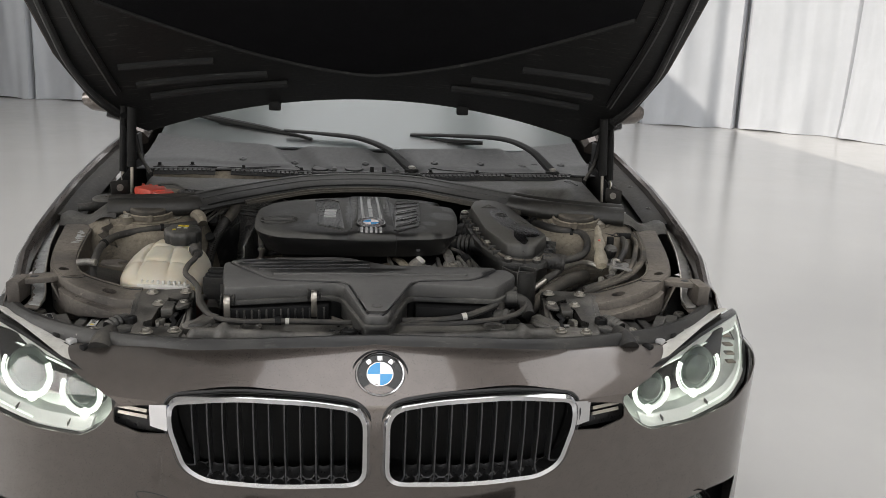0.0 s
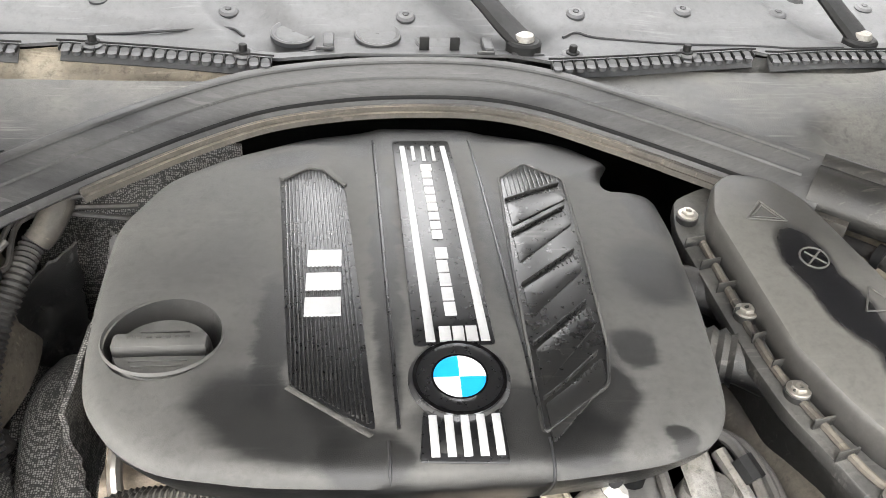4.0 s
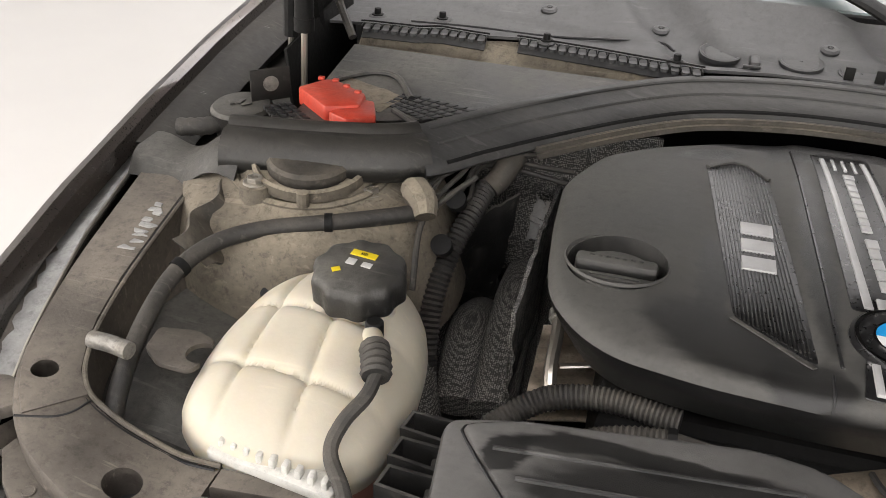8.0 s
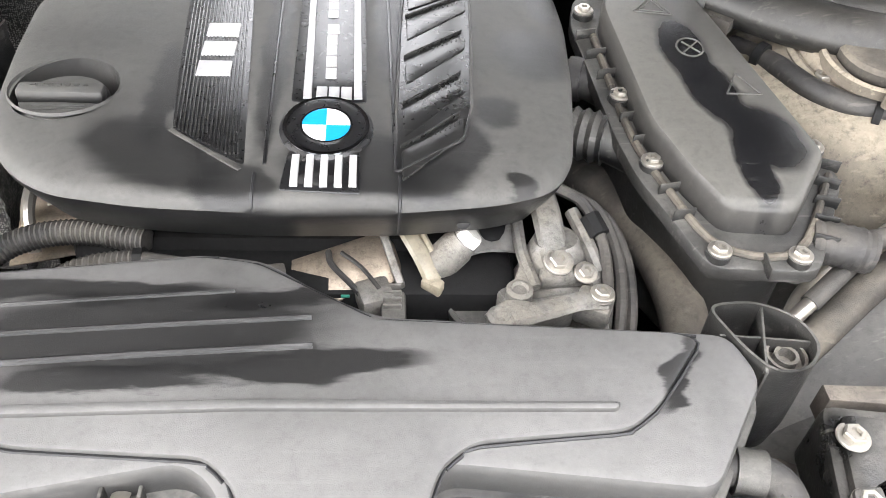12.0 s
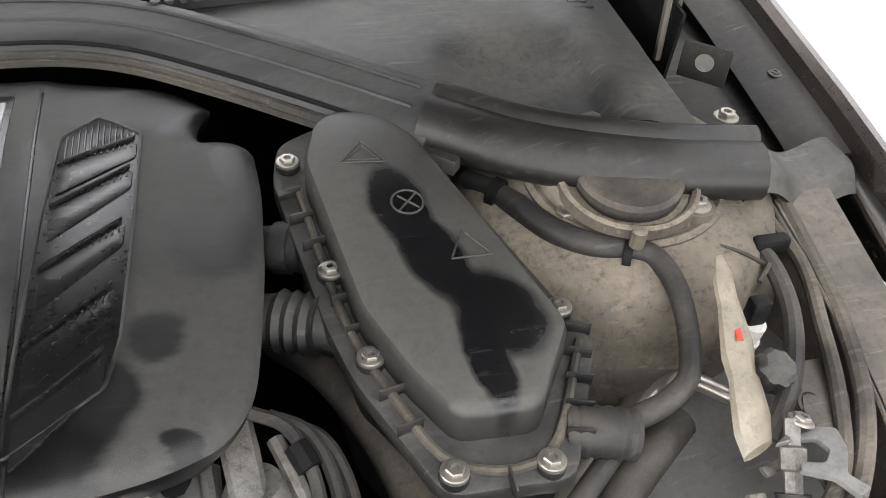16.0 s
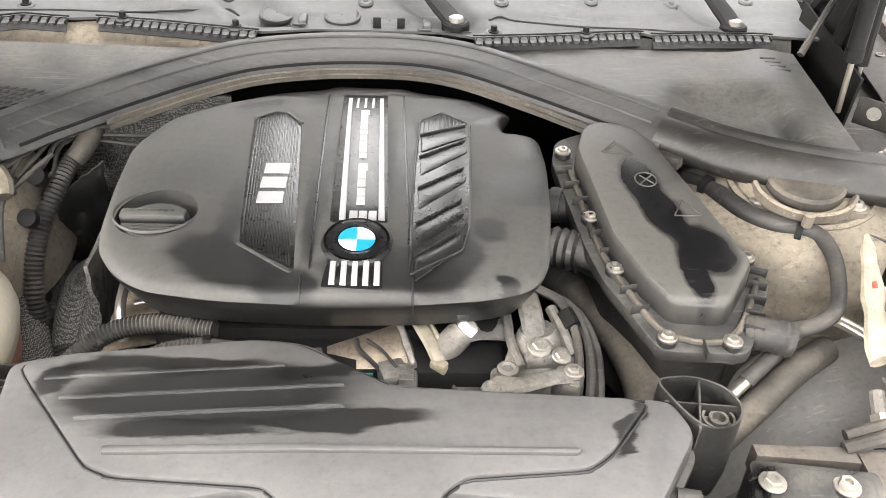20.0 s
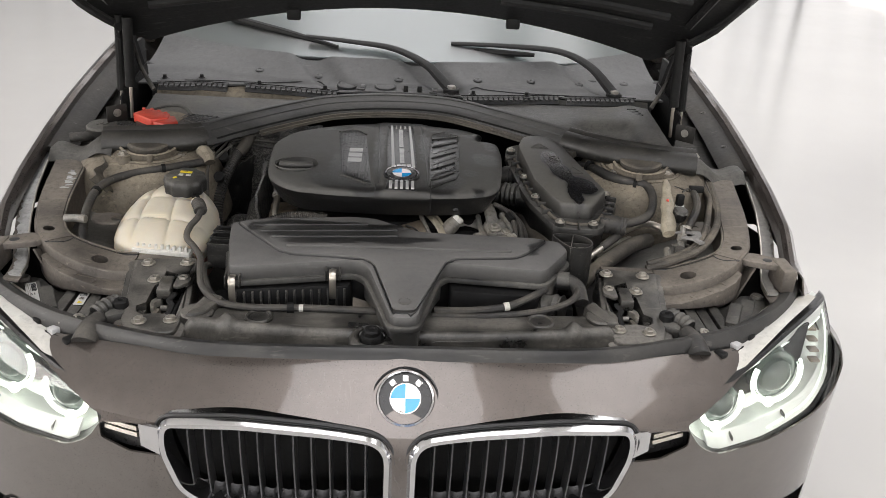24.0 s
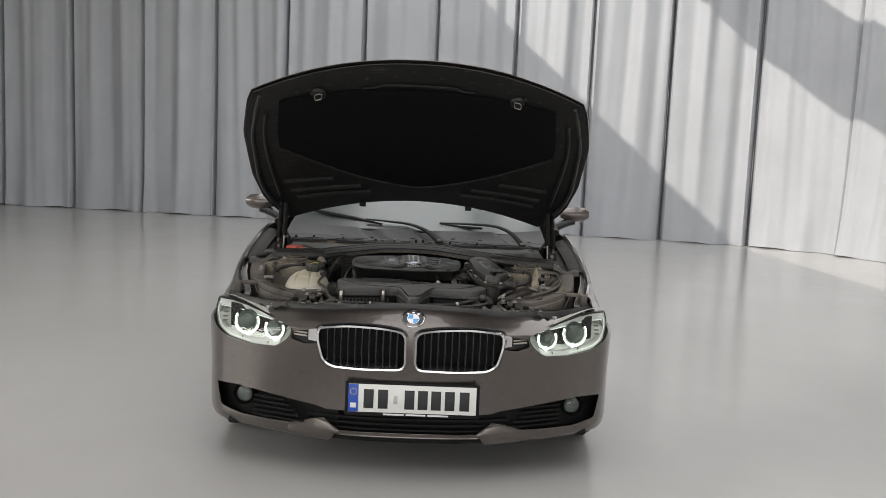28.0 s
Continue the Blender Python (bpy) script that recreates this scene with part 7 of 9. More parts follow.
part("foil_scrap", sheet([[(-0.372 + 0.045 * u + fold(u, v, 3), 0.965 + 0.030 * v, 0.690 + 0.045 * v + fold(v, u, 6)) for v in np.linspace(0, 1, 12)] for u in np.linspace(0, 1, 14)], 0.002), M_GALV, car, "crumpled foil at the bulkhead")
for x, y, z, r in ((-0.425, 0.935, 0.842, 0.014), (-0.405, 0.955, 0.850, 0.011), (-0.440, 0.915, 0.832, 0.010)):
    part("loom_plug", box((x, y, z), (r * 2.2, r * 1.6, r * 1.4), 0.003, None, Matrix.Rotation(x * 9, 4, "Z")), M_CAST if r < 0.012 else M_DEEP, car)
for q in range(4):
    part("wire", tube([(-0.47 + 0.01 * q, 0.83 + 0.01 * q, 0.80), (-0.452 + 0.008 * q, 0.87, 0.825 - 0.012 * q), (-0.42, 0.905 + 0.01 * q, 0.835 - 0.01 * q), (-0.36 + 0.02 * q, 0.96, 0.84 - 0.02 * q)], 0.0032, 6, 6), M_HOSE, car)

# right side: hoses, pipe and the pale pouch
part("thick_hose", tube([(0.425, 0.880, 0.798), (0.441, 0.853, 0.802), (0.456, 0.819, 0.806), (0.478, 0.779, 0.806), (0.506, 0.755, 0.805), (0.538, 0.745, 0.803), (0.556, 0.732, 0.802), (0.561, 0.705, 0.799), (0.557, 0.668, 0.790), (0.540, 0.622, 0.780), (0.518, 0.605, 0.771), (0.488, 0.598, 0.765), (0.461, 0.598, 0.763)], [0.0095, 0.0105, 0.0125, 0.012, 0.0115, 0.0115, 0.0105, 0.0098, 0.0092, 0.0092, 0.0098, 0.010, 0.010], 12, 8), M_HOSE, car, "thick black hose beside the filter housing")
part("hose_sleeve", tube([(0.428, 0.600, 0.760), (0.452, 0.593, 0.762), (0.480, 0.585, 0.760)], 0.0195, 14, 4, ribs=0.0015, pitch=0.008), M_HOSE, car)
for p, q in (((0.530, 0.745, 0.800), (0.537, 0.742, 0.800)), ((0.440, 0.845, 0.806), (0.446, 0.838, 0.806))):
    part("hose_tie", tube([p, q], 0.015, 12, 2), M_DEEP, car)
part("metal_pipe", tube([(0.39, 0.535, 0.705), (0.43, 0.560, 0.725), (0.470, 0.590, 0.742), (0.520, 0.628, 0.748), (0.555, 0.640, 0.745), (0.59, 0.622, 0.735)], 0.0075, 12, 8), M_STEEL, car, "bent bright metal pipe")
part("pipe_sleeve", tube([(0.425, 0.557, 0.722), (0.468, 0.588, 0.741)], 0.0095, 12, 3), M_HOSE, car)
part("lower_hose", tube([(0.36, 0.50, 0.64), (0.42, 0.53, 0.69), (0.49, 0.58, 0.715), (0.545, 0.62, 0.715)], 0.017, 12, 6), M_HOSEB, car)
pch = bmesh.new()
lo = []
for t in np.linspace(0, 1, 9):
    c = Vector((0.586, 0.690, 0.834)).lerp(Vector((0.565, 0.550, 0.762)), t)
    w = lerp_at([0, 0.15, 0.5, 0.9, 1], [0.004, 0.011, 0.016, 0.018, 0.017], t) * (1 + 0.12 * math.sin(17 * t))
    lo.append([c + Vector((w * math.cos(a), 0.3 * w * math.cos(a), 0.55 * w * math.sin(a))) for a in [2 * math.pi * k / 10 for k in range(10)]])
rings(pch, lo)
po = part("service_pouch", pch, M_POUCH, car, "creased yellowed plastic service pouch with red print")
part("red_print", box((0.577, 0.630, 0.8105), (0.006, 0.022, 0.002), 0.0008, None, Matrix.Rotation(-0.3, 4, "Z")), M_RED, po)
vlv = part("service_valve", tube([(0.560, 0.530, 0.735), (0.556, 0.500, 0.722), (0.560, 0.470, 0.710)], 0.008, 10, 5), M_CAST, car, "metal service valve with a hose bracket")
part("valve_nut", tube([(0.557, 0.505, 0.724), (0.556, 0.494, 0.719)], 0.012, 6, 2), M_STEEL, vlv)
part("valve_hook", tube([(0.575, 0.545, 0.738), (0.600, 0.548, 0.740), (0.622, 0.530, 0.735), (0.612, 0.508, 0.728), (0.585, 0.512, 0.728)], 0.005, 8, 6, flat=0.5), M_CAST, vlv)

# --- strut towers ---
for s in (-1, 1):
    tx, ty = (-0.612, 0.850) if s < 0 else (0.568, 0.836)
    tw = part("strut_tower", lathe([(0.190, -0.16), (0.172, -0.07), (0.150, -0.02), (0.138, -0.010), (0.118, -0.006), (0.104, 0.000), (0.086, 0.002), (0.080, 0.012), (0.072, 0.015), (0.040, 0.016)], (tx, ty, 0.818), tilt((-s * 0.05, -0.12, 1)), 44), M_TOWER, car, "sand-dusted suspension strut tower")
    part("tower_cap", lathe([(0.050, 0.010), (0.050, 0.022), (0.046, 0.026), (0.020, 0.027)], (tx - s * 0.010, ty - 0.028, 0.818), tilt((-s * 0.05, -0.12, 1)), 32), M_HOSEB, tw)
    part("cap_ring", lathe([(0.066, 0.004), (0.066, 0.016), (0.062, 0.018), (0.058, 0.014)], (tx - s * 0.010, ty - 0.028, 0.818), tilt((-s * 0.05, -0.12, 1)), 36, caps=False), M_TOWER, tw)
    for x, y, z in (((-0.644, 0.766, 0.824), (-0.528, 0.815, 0.806)) if s < 0 else ((0.493, 0.794, 0.808), (0.612, 0.772, 0.822))):
        bolt(x, y, z, tw)
        part("bolt_pad", lathe([(0.019, -0.02), (0.018, 0.0), (0.012, 0.001)], (x, y, z), None, 20), M_TOWER, tw)
    part("stud", lathe([(0.007, -0.01), (0.007, 0.006), (0.004, 0.007)], (tx - s * 0.03, ty - 0.098, 0.824), None, 10), M_TOWER, tw)
    part("tower_step", lathe([(0.100, -0.01), (0.099, 0.003), (0.093, 0.005), (0.088, 0.002)], (tx, ty, 0.818), tilt((-s * 0.05, -0.12, 1)), 44, caps=False), M_TOWER, tw)

# --- bowed bulkhead seal ---
SP = spline([(-0.705, 0.835, 0.865), (-0.60, 0.850, 0.866), (-0.51, 0.872, 0.868), (-0.455, 0.922, 0.872), (-0.385, 0.988, 0.876), (-0.300, 1.060, 0.880), (-0.214, 1.110, 0.885), (-0.12, 1.137, 0.887), (-0.03, 1.146, 0.888), (0.067, 1.143, 0.887), (0.150, 1.116, 0.885), (0.240, 1.061, 0.880), (0.335, 0.990, 0.876), (0.415, 0.925, 0.873), (0.49, 0.873, 0.870), (0.586, 0.838, 0.867), (0.690, 0.820, 0.864)], 8)


def sweep(line, prof):
    bm = bmesh.new()
    lo = []
    for i, p in enumerate(line):
        t = (line[min(i + 1, len(line) - 1)] - line[max(i - 1, 0)]).normalized()
        n = Vector((t.y, -t.x, 0)).normalized()
        lo.append([p + n * a + Vector((0, 0, b)) for a, b in prof])
    rings(bm, lo)
    return bm


seal = part("bulkhead_seal", sweep(SP[17:-24], [(-0.006, -0.03), (-0.006, -0.003), (0.0, 0.0), (0.007, -0.002), (0.014, -0.006), (0.024, -0.0115), (0.036, -0.0165), (0.048, -0.0235), (0.056, -0.032), (0.057, -0.038), (0.050, -0.044), (0.01, -0.046)]), M_RUBBER, car, "weathered grey rubber seal bowed round the engine", angle=45)
for a, b in ((0, 19), (len(SP) - 26, len(SP))):
    part("seal_end", sweep(SP[a:b], [(-0.010, -0.03), (-0.010, -0.004), (-0.006, 0.002), (0.000, 0.0035), (0.007, 0.001), (0.012, -0.004), (0.017, -0.0035), (0.026, -0.003), (0.036, -0.007), (0.045, -0.015), (0.051, -0.026), (0.052, -0.037), (0.047, -0.047), (0.038, -0.052), (0.01, -0.052)]), M_SEALEND, seal, "thick black end of the seal", angle=45)
for a_, b_, w_ in ((0.0095, -0.0034, 0.0016), (0.030, -0.0138, 0.0012), (0.0520, -0.0275, 0.0020)):
    part("seal_ridge", sweep(SP[19:-26], [(a_ - w_, b_ - 0.002), (a_ - w_, b_ + 0.0012), (a_, b_ + 0.0022), (a_ + w_, b_ + 0.0004), (a_ + w_, b_ - 0.002)]), M_DEEP if a_ > 0.03 else M_RUBBER, seal)
for a_, z_ in ((0.060, -0.036), (0.065, -0.042)):
    part("carrier_strip", sweep([p + Vector((0, 0, z_)) for q, p in enumerate(SP[30:-22])], [(a_ - 0.002, -0.004), (a_ - 0.002, 0.002), (a_ + 0.002, 0.0015), (a_ + 0.002, -0.005)]), M_HOSEB, seal, "tan carrier strip")
part("seal_carrier", sweep([p + Vector((0, 0, -0.036)) for p in SP[34:-22]], [(0.046, -0.012), (0.046, 0.0), (0.060, 0.002), (0.062, -0.010)]), M_PLAST, seal)
part("seal_clip", sweep([p + Vector((0, 0, -0.038)) for p in SP[92:108]], [(0.048, -0.012), (0.048, 0.003), (0.064, 0.004), (0.066, -0.010)]), M_HOSEB, seal, "frayed tan carrier strip")
for i in (66, 69):
    p = SP[i]
    part("seal_tab", box((p.x, p.y + 0.020, p.z + 0.008), (0.012, 0.004, 0.018), 0.001), M_DEEP, seal)

# --- cowl boxes either side ---
def zcowl_r(x, y):
    return 0.012 * max(0, y - 0.98) / 0.17 - 0.010 * max(0, (1.0 - y)) / 0.15 - 0.024 / (1 + math.exp(-((x - 0.44) / 0.010))) / (1 + math.exp(((y - 1.02) / 0.009))) / (1 + math.exp(((x - 0.575) / 0.006))) + 0.008 * math.exp(-((x - 0.60) / 0.035) ** 2)


def zcw(x, y):
    return 0.004 * math.sin(4 * x) + 0.016 * max(0.0, y - 0.97) / 0.15


def field(name, poly, z, zf, material, parent, label, nx=26, ny=18, thick=0.004):
    """A moulded plate that fills a four-sided outline, with a height field."""
    a, b, c, d = [Vector(p) for p in poly]
    P = [[tuple(q) + (z + zf(q.x, q.y),) for q in [(a.lerp(b, u)).lerp(d.lerp(c, u), v) for v in np.linspace(0, 1, ny)]] for u in np.linspace(0, 1, nx)]
    return part(name, sheet(P, thick), material, parent, label)


cr = field("cowl_box", [(0.17, 1.085), (0.648, 0.832), (0.652, 1.138), (0.175, 1.142)], 0.862, zcowl_r, M_PLAST, car, "grey-dusted moulded cowl box with shallow steps", 110, 50)
part("cowl_rib", box((0.525, 1.085, 0.866), (0.11, 0.010, 0.006), 0.003, None, Matrix.Rotation(0.02, 4, "Z")), M_PLAST, cr)
# uncut slots: their inner shade is painted as black bars
for k in range(4):
    part("vent_slot", box((0.600 + 0.004 * k, 1.108 - 0.012 * k, 0.8785 - 0.0013 * k), (0.024, 0.005, 0.004), 0.001), M_INK_SHADE, cr)
for x in (0.505, 0.512):
    part("moulded_mark", box((0.49, 1.055 - (x - 0.505), 0.8625), (0.018, 0.0022, 0.0012), 0.0004), M_DEEP, cr)
cw = field("cowl_box", [(-0.655, 0.86), (-0.23, 1.07), (-0.235, 1.116), (-0.662, 1.122)], 0.856, lambda x, y: zcw(x, y), M_PLAST, car, "grey-dusted moulded cowl box with vents", 34, 22)


def vent(corners, n, m):
    """A lattice of cowl slots, the dark of their openings painted as black tabs."""
    q = [Vector(p) for p in corners]
    at = lambda u, v: q[0].lerp(q[3], u).lerp(q[1].lerp(q[2], u), v)
    for i_ in range(n):
        for j_ in range(m):
            sh = 0.35 / n * (j_ % 2)
            u0, u1, v0, v1 = (i_ + 0.10) / n + sh * 0, (i_ + 0.90) / n, (j_ + 0.14) / m, (j_ + 0.86) / m
            part("vent_hole", slab([tuple(at(u, v)) for u, v in ((u0, v0), (u1, v0), (u1, v1), (u0, v1))], 0.853, 0.8575, 0.0006, zcw, base_follows=True), M_INK_SHADE, cw)


vent([(-0.565, 0.962), (-0.549, 1.002), (-0.446, 0.984), (-0.504, 0.928)], 8, 5)
vent([(-0.700, 0.902), (-0.672, 0.925), (-0.618, 0.878), (-0.656, 0.852)], 6, 4)
part("cowl_rim", tube([(x, y, 0.8575 + zcw(x, y)) for x, y in P2(-0.672, 0.960, -0.640, 1.010, -0.605, 1.040, -0.570, 1.036, -0.535, 0.985)], 0.0045, 8, 6), M_PLAST, cw)
part("cowl_rim", tube([(x, y, 0.8575 + zcw(x, y)) for x, y in P2(-0.545, 0.945, -0.515, 0.920, -0.490, 0.900)], 0.0040, 8, 4), M_PLAST, cw)
field("cowl_pocket", [(-0.655, 0.955), (-0.560, 0.935), (-0.545, 0.990), (-0.630, 1.020)], 0.8572, lambda x, y: zcw(x, y) + 0.002 * noise.noise((x * 60, y * 60, 3)), M_TOWER, cw, "", 14, 10, 0.002)
red = part("terminal_cover", slab(rounded(P2(-0.668, 0.938, -0.612, 0.888, -0.575, 0.906, -0.580, 0.944, -0.634, 0.978, -0.646, 0.974), 0.005, 3), 0.850, 0.872, 0.004), M_RED, car, "red plastic battery terminal cover")
part("cover_step", slab(rounded(P2(-0.606, 0.884, -0.577, 0.868, -0.548, 0.890, -0.566, 0.934, -0.588, 0.936), 0.004, 2), 0.846, 0.868, 0.003), M_RED, red)
for k in range(4):
    part("cover_tab", box((-0.650 + 0.020 * k, 0.972 - 0.002 * k - 0.012 * max(0, k - 1), 0.8725), (0.008, 0.007, 0.005), 0.0015), M_RED, red)
wsh = part("washer_cap", lathe([(0.036, -0.03), (0.039, -0.012), (0.039, 0.0), (0.035, 0.004), (0.014, 0.0045)], (-0.736, 0.918, 0.842), tilt((0, -0.08, 1)), 32), M_PLAST, car, "round black washer bottle cap")
for a in range(3):
    part("cap_mark", box((-0.748 + 0.010 * a, 0.915 + 0.006 * (a % 2), 0.848), (0.006, 0.014, 0.0014), 0.0004, None, Matrix.Rotation(0.6 - 0.6 * a, 4, "Z")), M_PLAST, wsh)
part("washer_neck", tube([(-0.80, 0.870, 0.825), (-0.77, 0.880, 0.826), (-0.752, 0.895, 0.828)], 0.0105, 14, 4, ribs=0.0015, pitch=0.010), M_HOSE, car, "grey washer filler neck")
for s in (-1, 1):
    # folded end brackets of the seal and hinge-side fittings
    part("end_bracket", sheet([[(CX + s * (0.672 + 0.150 * u), 0.812 + 0.034 * v + 0.020 * u, 0.838 - 0.036 * u + 0.011 * math.sin(8.0 * u) - 0.040 * max(0, -v - 0.4)) for v in np.linspace(-1, 1, 9)] for u in np.linspace(0, 1, 16)], 0.004), M_PLAST, car, "folded dusty metal bracket by the wing")
    part("side_wall", sheet([[(CX + s * (0.700 + 0.01 * v), 1.01 + 0.24 * u, 0.74 + 0.15 * v + 0.03 * u) for v in (0, 0.5, 1)] for u in np.linspace(0, 1, 6)], 0.004), M_DEEP, car)
    part("side_shelf", sheet([[(CX + s * (0.705 + 0.12 * v), 0.88 + 0.66 * u, 0.775 + 0.055 * u) for v in (0, 0.5, 1)] for u in np.linspace(0, 1, 8)], 0.004), M_GUTTER, car)
    part("lug_bracket", box((CX + s * 0.704, 0.945, 0.866), (0.052, 0.005, 0.042), 0.002, None, Matrix.Rotation(-s * 0.75, 4, "Z")), M_GUTTER, car)
    part("lug_hole", lathe([(0.010, 0), (0.010, 0.001)], (CX + s * 0.7022, 0.9425, 0.868), tilt((-s * 0.68, -0.73, 0)), 16), M_CAST, car)
    part("hinge_cable", tube([(CX + s * 0.66, 1.12, 0.88), (CX + s * 0.70, 1.16, 0.93), (CX + s * 0.705, 1.13, 1.0), (CX + s * 0.70, 1.08, 1.04)], 0.006, 8, 6), M_HOSE, car)
bolt(0.722, 0.912, 0.818, car)


# --- scuttle panel, pins, grille teeth, wipers ---
def edge_y(u):
    return lerp_at([-0.735, -0.65, -0.575, -0.555, -0.48, -0.436, -0.325, -0.25, -0.18, -0.10, 0.10, 0.145, 0.25, 0.412, 0.430, 0.51, 0.60, 0.72], [1.150, 1.164, 1.166, 1.178, 1.168, 1.176, 1.160, 1.146, 1.134, 1.150, 1.150, 1.132, 1.146, 1.172, 1.159, 1.170, 1.174, 1.16], u)


part("cowl_channel", sheet([[(x, 1.112 + (edge_y(x) - 1.108) * v, 0.860 + 0.022 * v ** 1.5 - 0.010 * math.sin(math.pi * v) + 0.003 * noise.noise((x * 20, v * 3, 1))) for v in np.linspace(0, 1, 9)] for x in np.linspace(-0.665, -0.19, 24)], 0.003), M_TOWER, car, "dusty metal channel below the scuttle")
part("cowl_channel", sheet([[(x, 1.130 + (edge_y(x) - 1.126) * v, 0.866 + 0.016 * v ** 1.5 - 0.014 * math.sin(math.pi * v)) for v in np.linspace(0, 1, 9)] for x in np.linspace(0.17, 0.66, 20)], 0.003), M_PLAST, car, "shadowed channel below the scuttle")


def scuttle(u, v):
    """u across in metres, v from the grille edge to the glass."""
    y0 = edge_y(u)
    y1 = 1.285 + 0.27 * (abs(u) / 0.735) ** 2.6
    bowl = -0.012 * math.sin(math.pi * min(1, v * 1.0)) * (0.5 + 0.5 * math.cos(u * 16))
    ledge = 0.007 / (1 + math.exp(-(v - 0.36 - 0.05 * math.sin(u * 9)) / 0.02))
    pit = sum(0.016 * math.exp(-((u - q + 0.12 * (v - 0.3)) / 0.045) ** 4) * min(1, max(0, (v - 0.10) / 0.15)) for q in (0.115, 0.560, -0.19))
    return (u, y0 + (y1 - y0) * v, 0.890 + 0.050 * v ** 2.4 + bowl * 0.5 + ledge - pit)


scut = part("scuttle_panel", sheet([[scuttle(u, v) for v in np.linspace(0, 1, 34)] for u in np.linspace(-0.735, 0.72, 150)], 0.004), M_SCUT, car, "grey-dusted scuttle panel under the windscreen")
tooth_bm = bmesh.new()
box((0.0, -0.0085, -0.0034), (0.0016, 0.0170, 0.0050), 0.0005, tooth_bm)
TOOTH = mesh_of(tooth_bm, "grille_tooth", M_DEEP)
arch_bm = slab(rounded([(-0.0054, 0.0), (-0.0050, -0.0185), (0.0050, -0.0185), (0.0054, 0.0)], 0.0045, 3), -0.004, -0.001, 0.0008, lambda x, y: 0.38 * y)
ARCH = mesh_of(arch_bm, "grille_arch", M_SCUT)
for x0, x1 in ((-0.662, -0.482), (-0.436, -0.188), (0.146, 0.412), (0.430, 0.622)):
    n = int((x1 - x0) / 0.0136)
    for k in range(n + 1):
        x = x0 + (x1 - x0) * k / n
        q = scuttle(x, 0)
        shared("grille_tooth", TOOTH, scut, (x, q[1] - 0.001, q[2] + 0.002), Matrix.Rotation(-0.10 if x > 0 else 0.10, 4, "Z"))
        if k < n:
            x += (x1 - x0) / n / 2
            q = scuttle(x, 0)
            shared("grille_arch", ARCH, scut, (x, q[1] - 0.002, q[2] + 0.001), Matrix.Rotation(-0.10 if x > 0 else 0.10, 4, "Z"))
    part("grille_edge", tube([(x, scuttle(x, 0)[1] - 0.001, scuttle(x, 0)[2] + 0.003) for x in np.linspace(x0 - 0.004, x1 + 0.004, 14)], 0.0013, 6, 3), M_DEEP, scut)
    part("tooth_backing", sheet([[(x, scuttle(x, 0)[1] + 0.001 - 0.016 * v, scuttle(x, 0)[2] - 0.006 - 0.012 * v) for v in (0, 1)] for x in np.linspace(x0, x1, 12)], 0.002), M_SCUT, scut)


def on_scuttle(x, y):
    y0 = edge_y(x)
    return scuttle(x, max(0.0, (y - y0) / (1.285 + 0.27 * (abs(x) / 0.735) ** 2.6 - y0)))


PIN = mesh_of(lathe([(0.0085, 0), (0.0085, 0.0015), (0.005, 0.002), (0.005, 0.009), (0.0042, 0.010)], n=16), "push_pin", M_DEEP)
for x, y in ((-0.398, 1.162), (-0.221, 1.146), (0.176, 1.153), (0.322, 1.158), (-0.655, 1.20), (-0.560, 1.215)):
    q = Vector(on_scuttle(x, y))
    p = shared("push_pin", PIN, scut, tuple(q + Vector((0, 0, 0.002))))
    part("pin_washer", lathe([(0.0135, -0.002), (0.0135, 0.0010), (0.011, 0.0022), (0.006, 0.0024)], q, tilt((0, -0.12, 1)), 20), M_SCUT, scut)
for x, y in ((-0.413, 1.275), (-0.249, 1.251), (-0.026, 1.228), (0.193, 1.230), (0.345, 1.258), (0.484, 1.268), (0.618, 1.290)):
    q = Vector(on_scuttle(x, y))
    part("rivet", lathe([(0.0125, -0.002), (0.0125, 0.0014), (0.0095, 0.0042), (0.0045, 0.0048), (0.0040, 0.0030)], q, tilt((0, -0.2, 1)), 22), M_SCUT, scut, "grey dished rivet head")
    # dark of the rivet bore, painted as a black disc
    part("rivet_hole", lathe([(0.0038, 0.0), (0.0030, 0.0012)], q + Vector((0, -0.0006, 0.0040)), tilt((0, -0.2, 1)), 12), M_INK_SHADE, scut)
for x, y in ((-0.062, 1.197), (0.013, 1.192), (-0.165, 1.201)):
    q = Vector(on_scuttle(x, y))
    part("round_emboss", lathe([(0.029, -0.004), (0.029, 0.0018), (0.0265, 0.0030), (0.0240, 0.0016), (0.0225, 0.0004), (0.020, 0.0013), (0.002, 0.0013), (0.0015, 0.0005)], q, tilt((0, -0.15, 1)), 36), M_SCUT, scut)
# seam where the front strip of the scuttle meets the tray behind it, and two locating tabs
for line in (P2(0.171, 1.192, 0.190, 1.200, 0.219, 1.194, 0.317, 1.190, 0.430, 1.186, 0.470, 1.178, 0.540, 1.180), P2(-0.60, 1.190, -0.502, 1.200, -0.399, 1.203, -0.299, 1.206, -0.245, 1.212, -0.226, 1.202)):
    part("tray_seam", tube([tuple(Vector(on_scuttle(x, y)) + Vector((0, 0, 0.0008))) for x, y in line], 0.0019, 6, 8), M_INK_SHADE, scut)
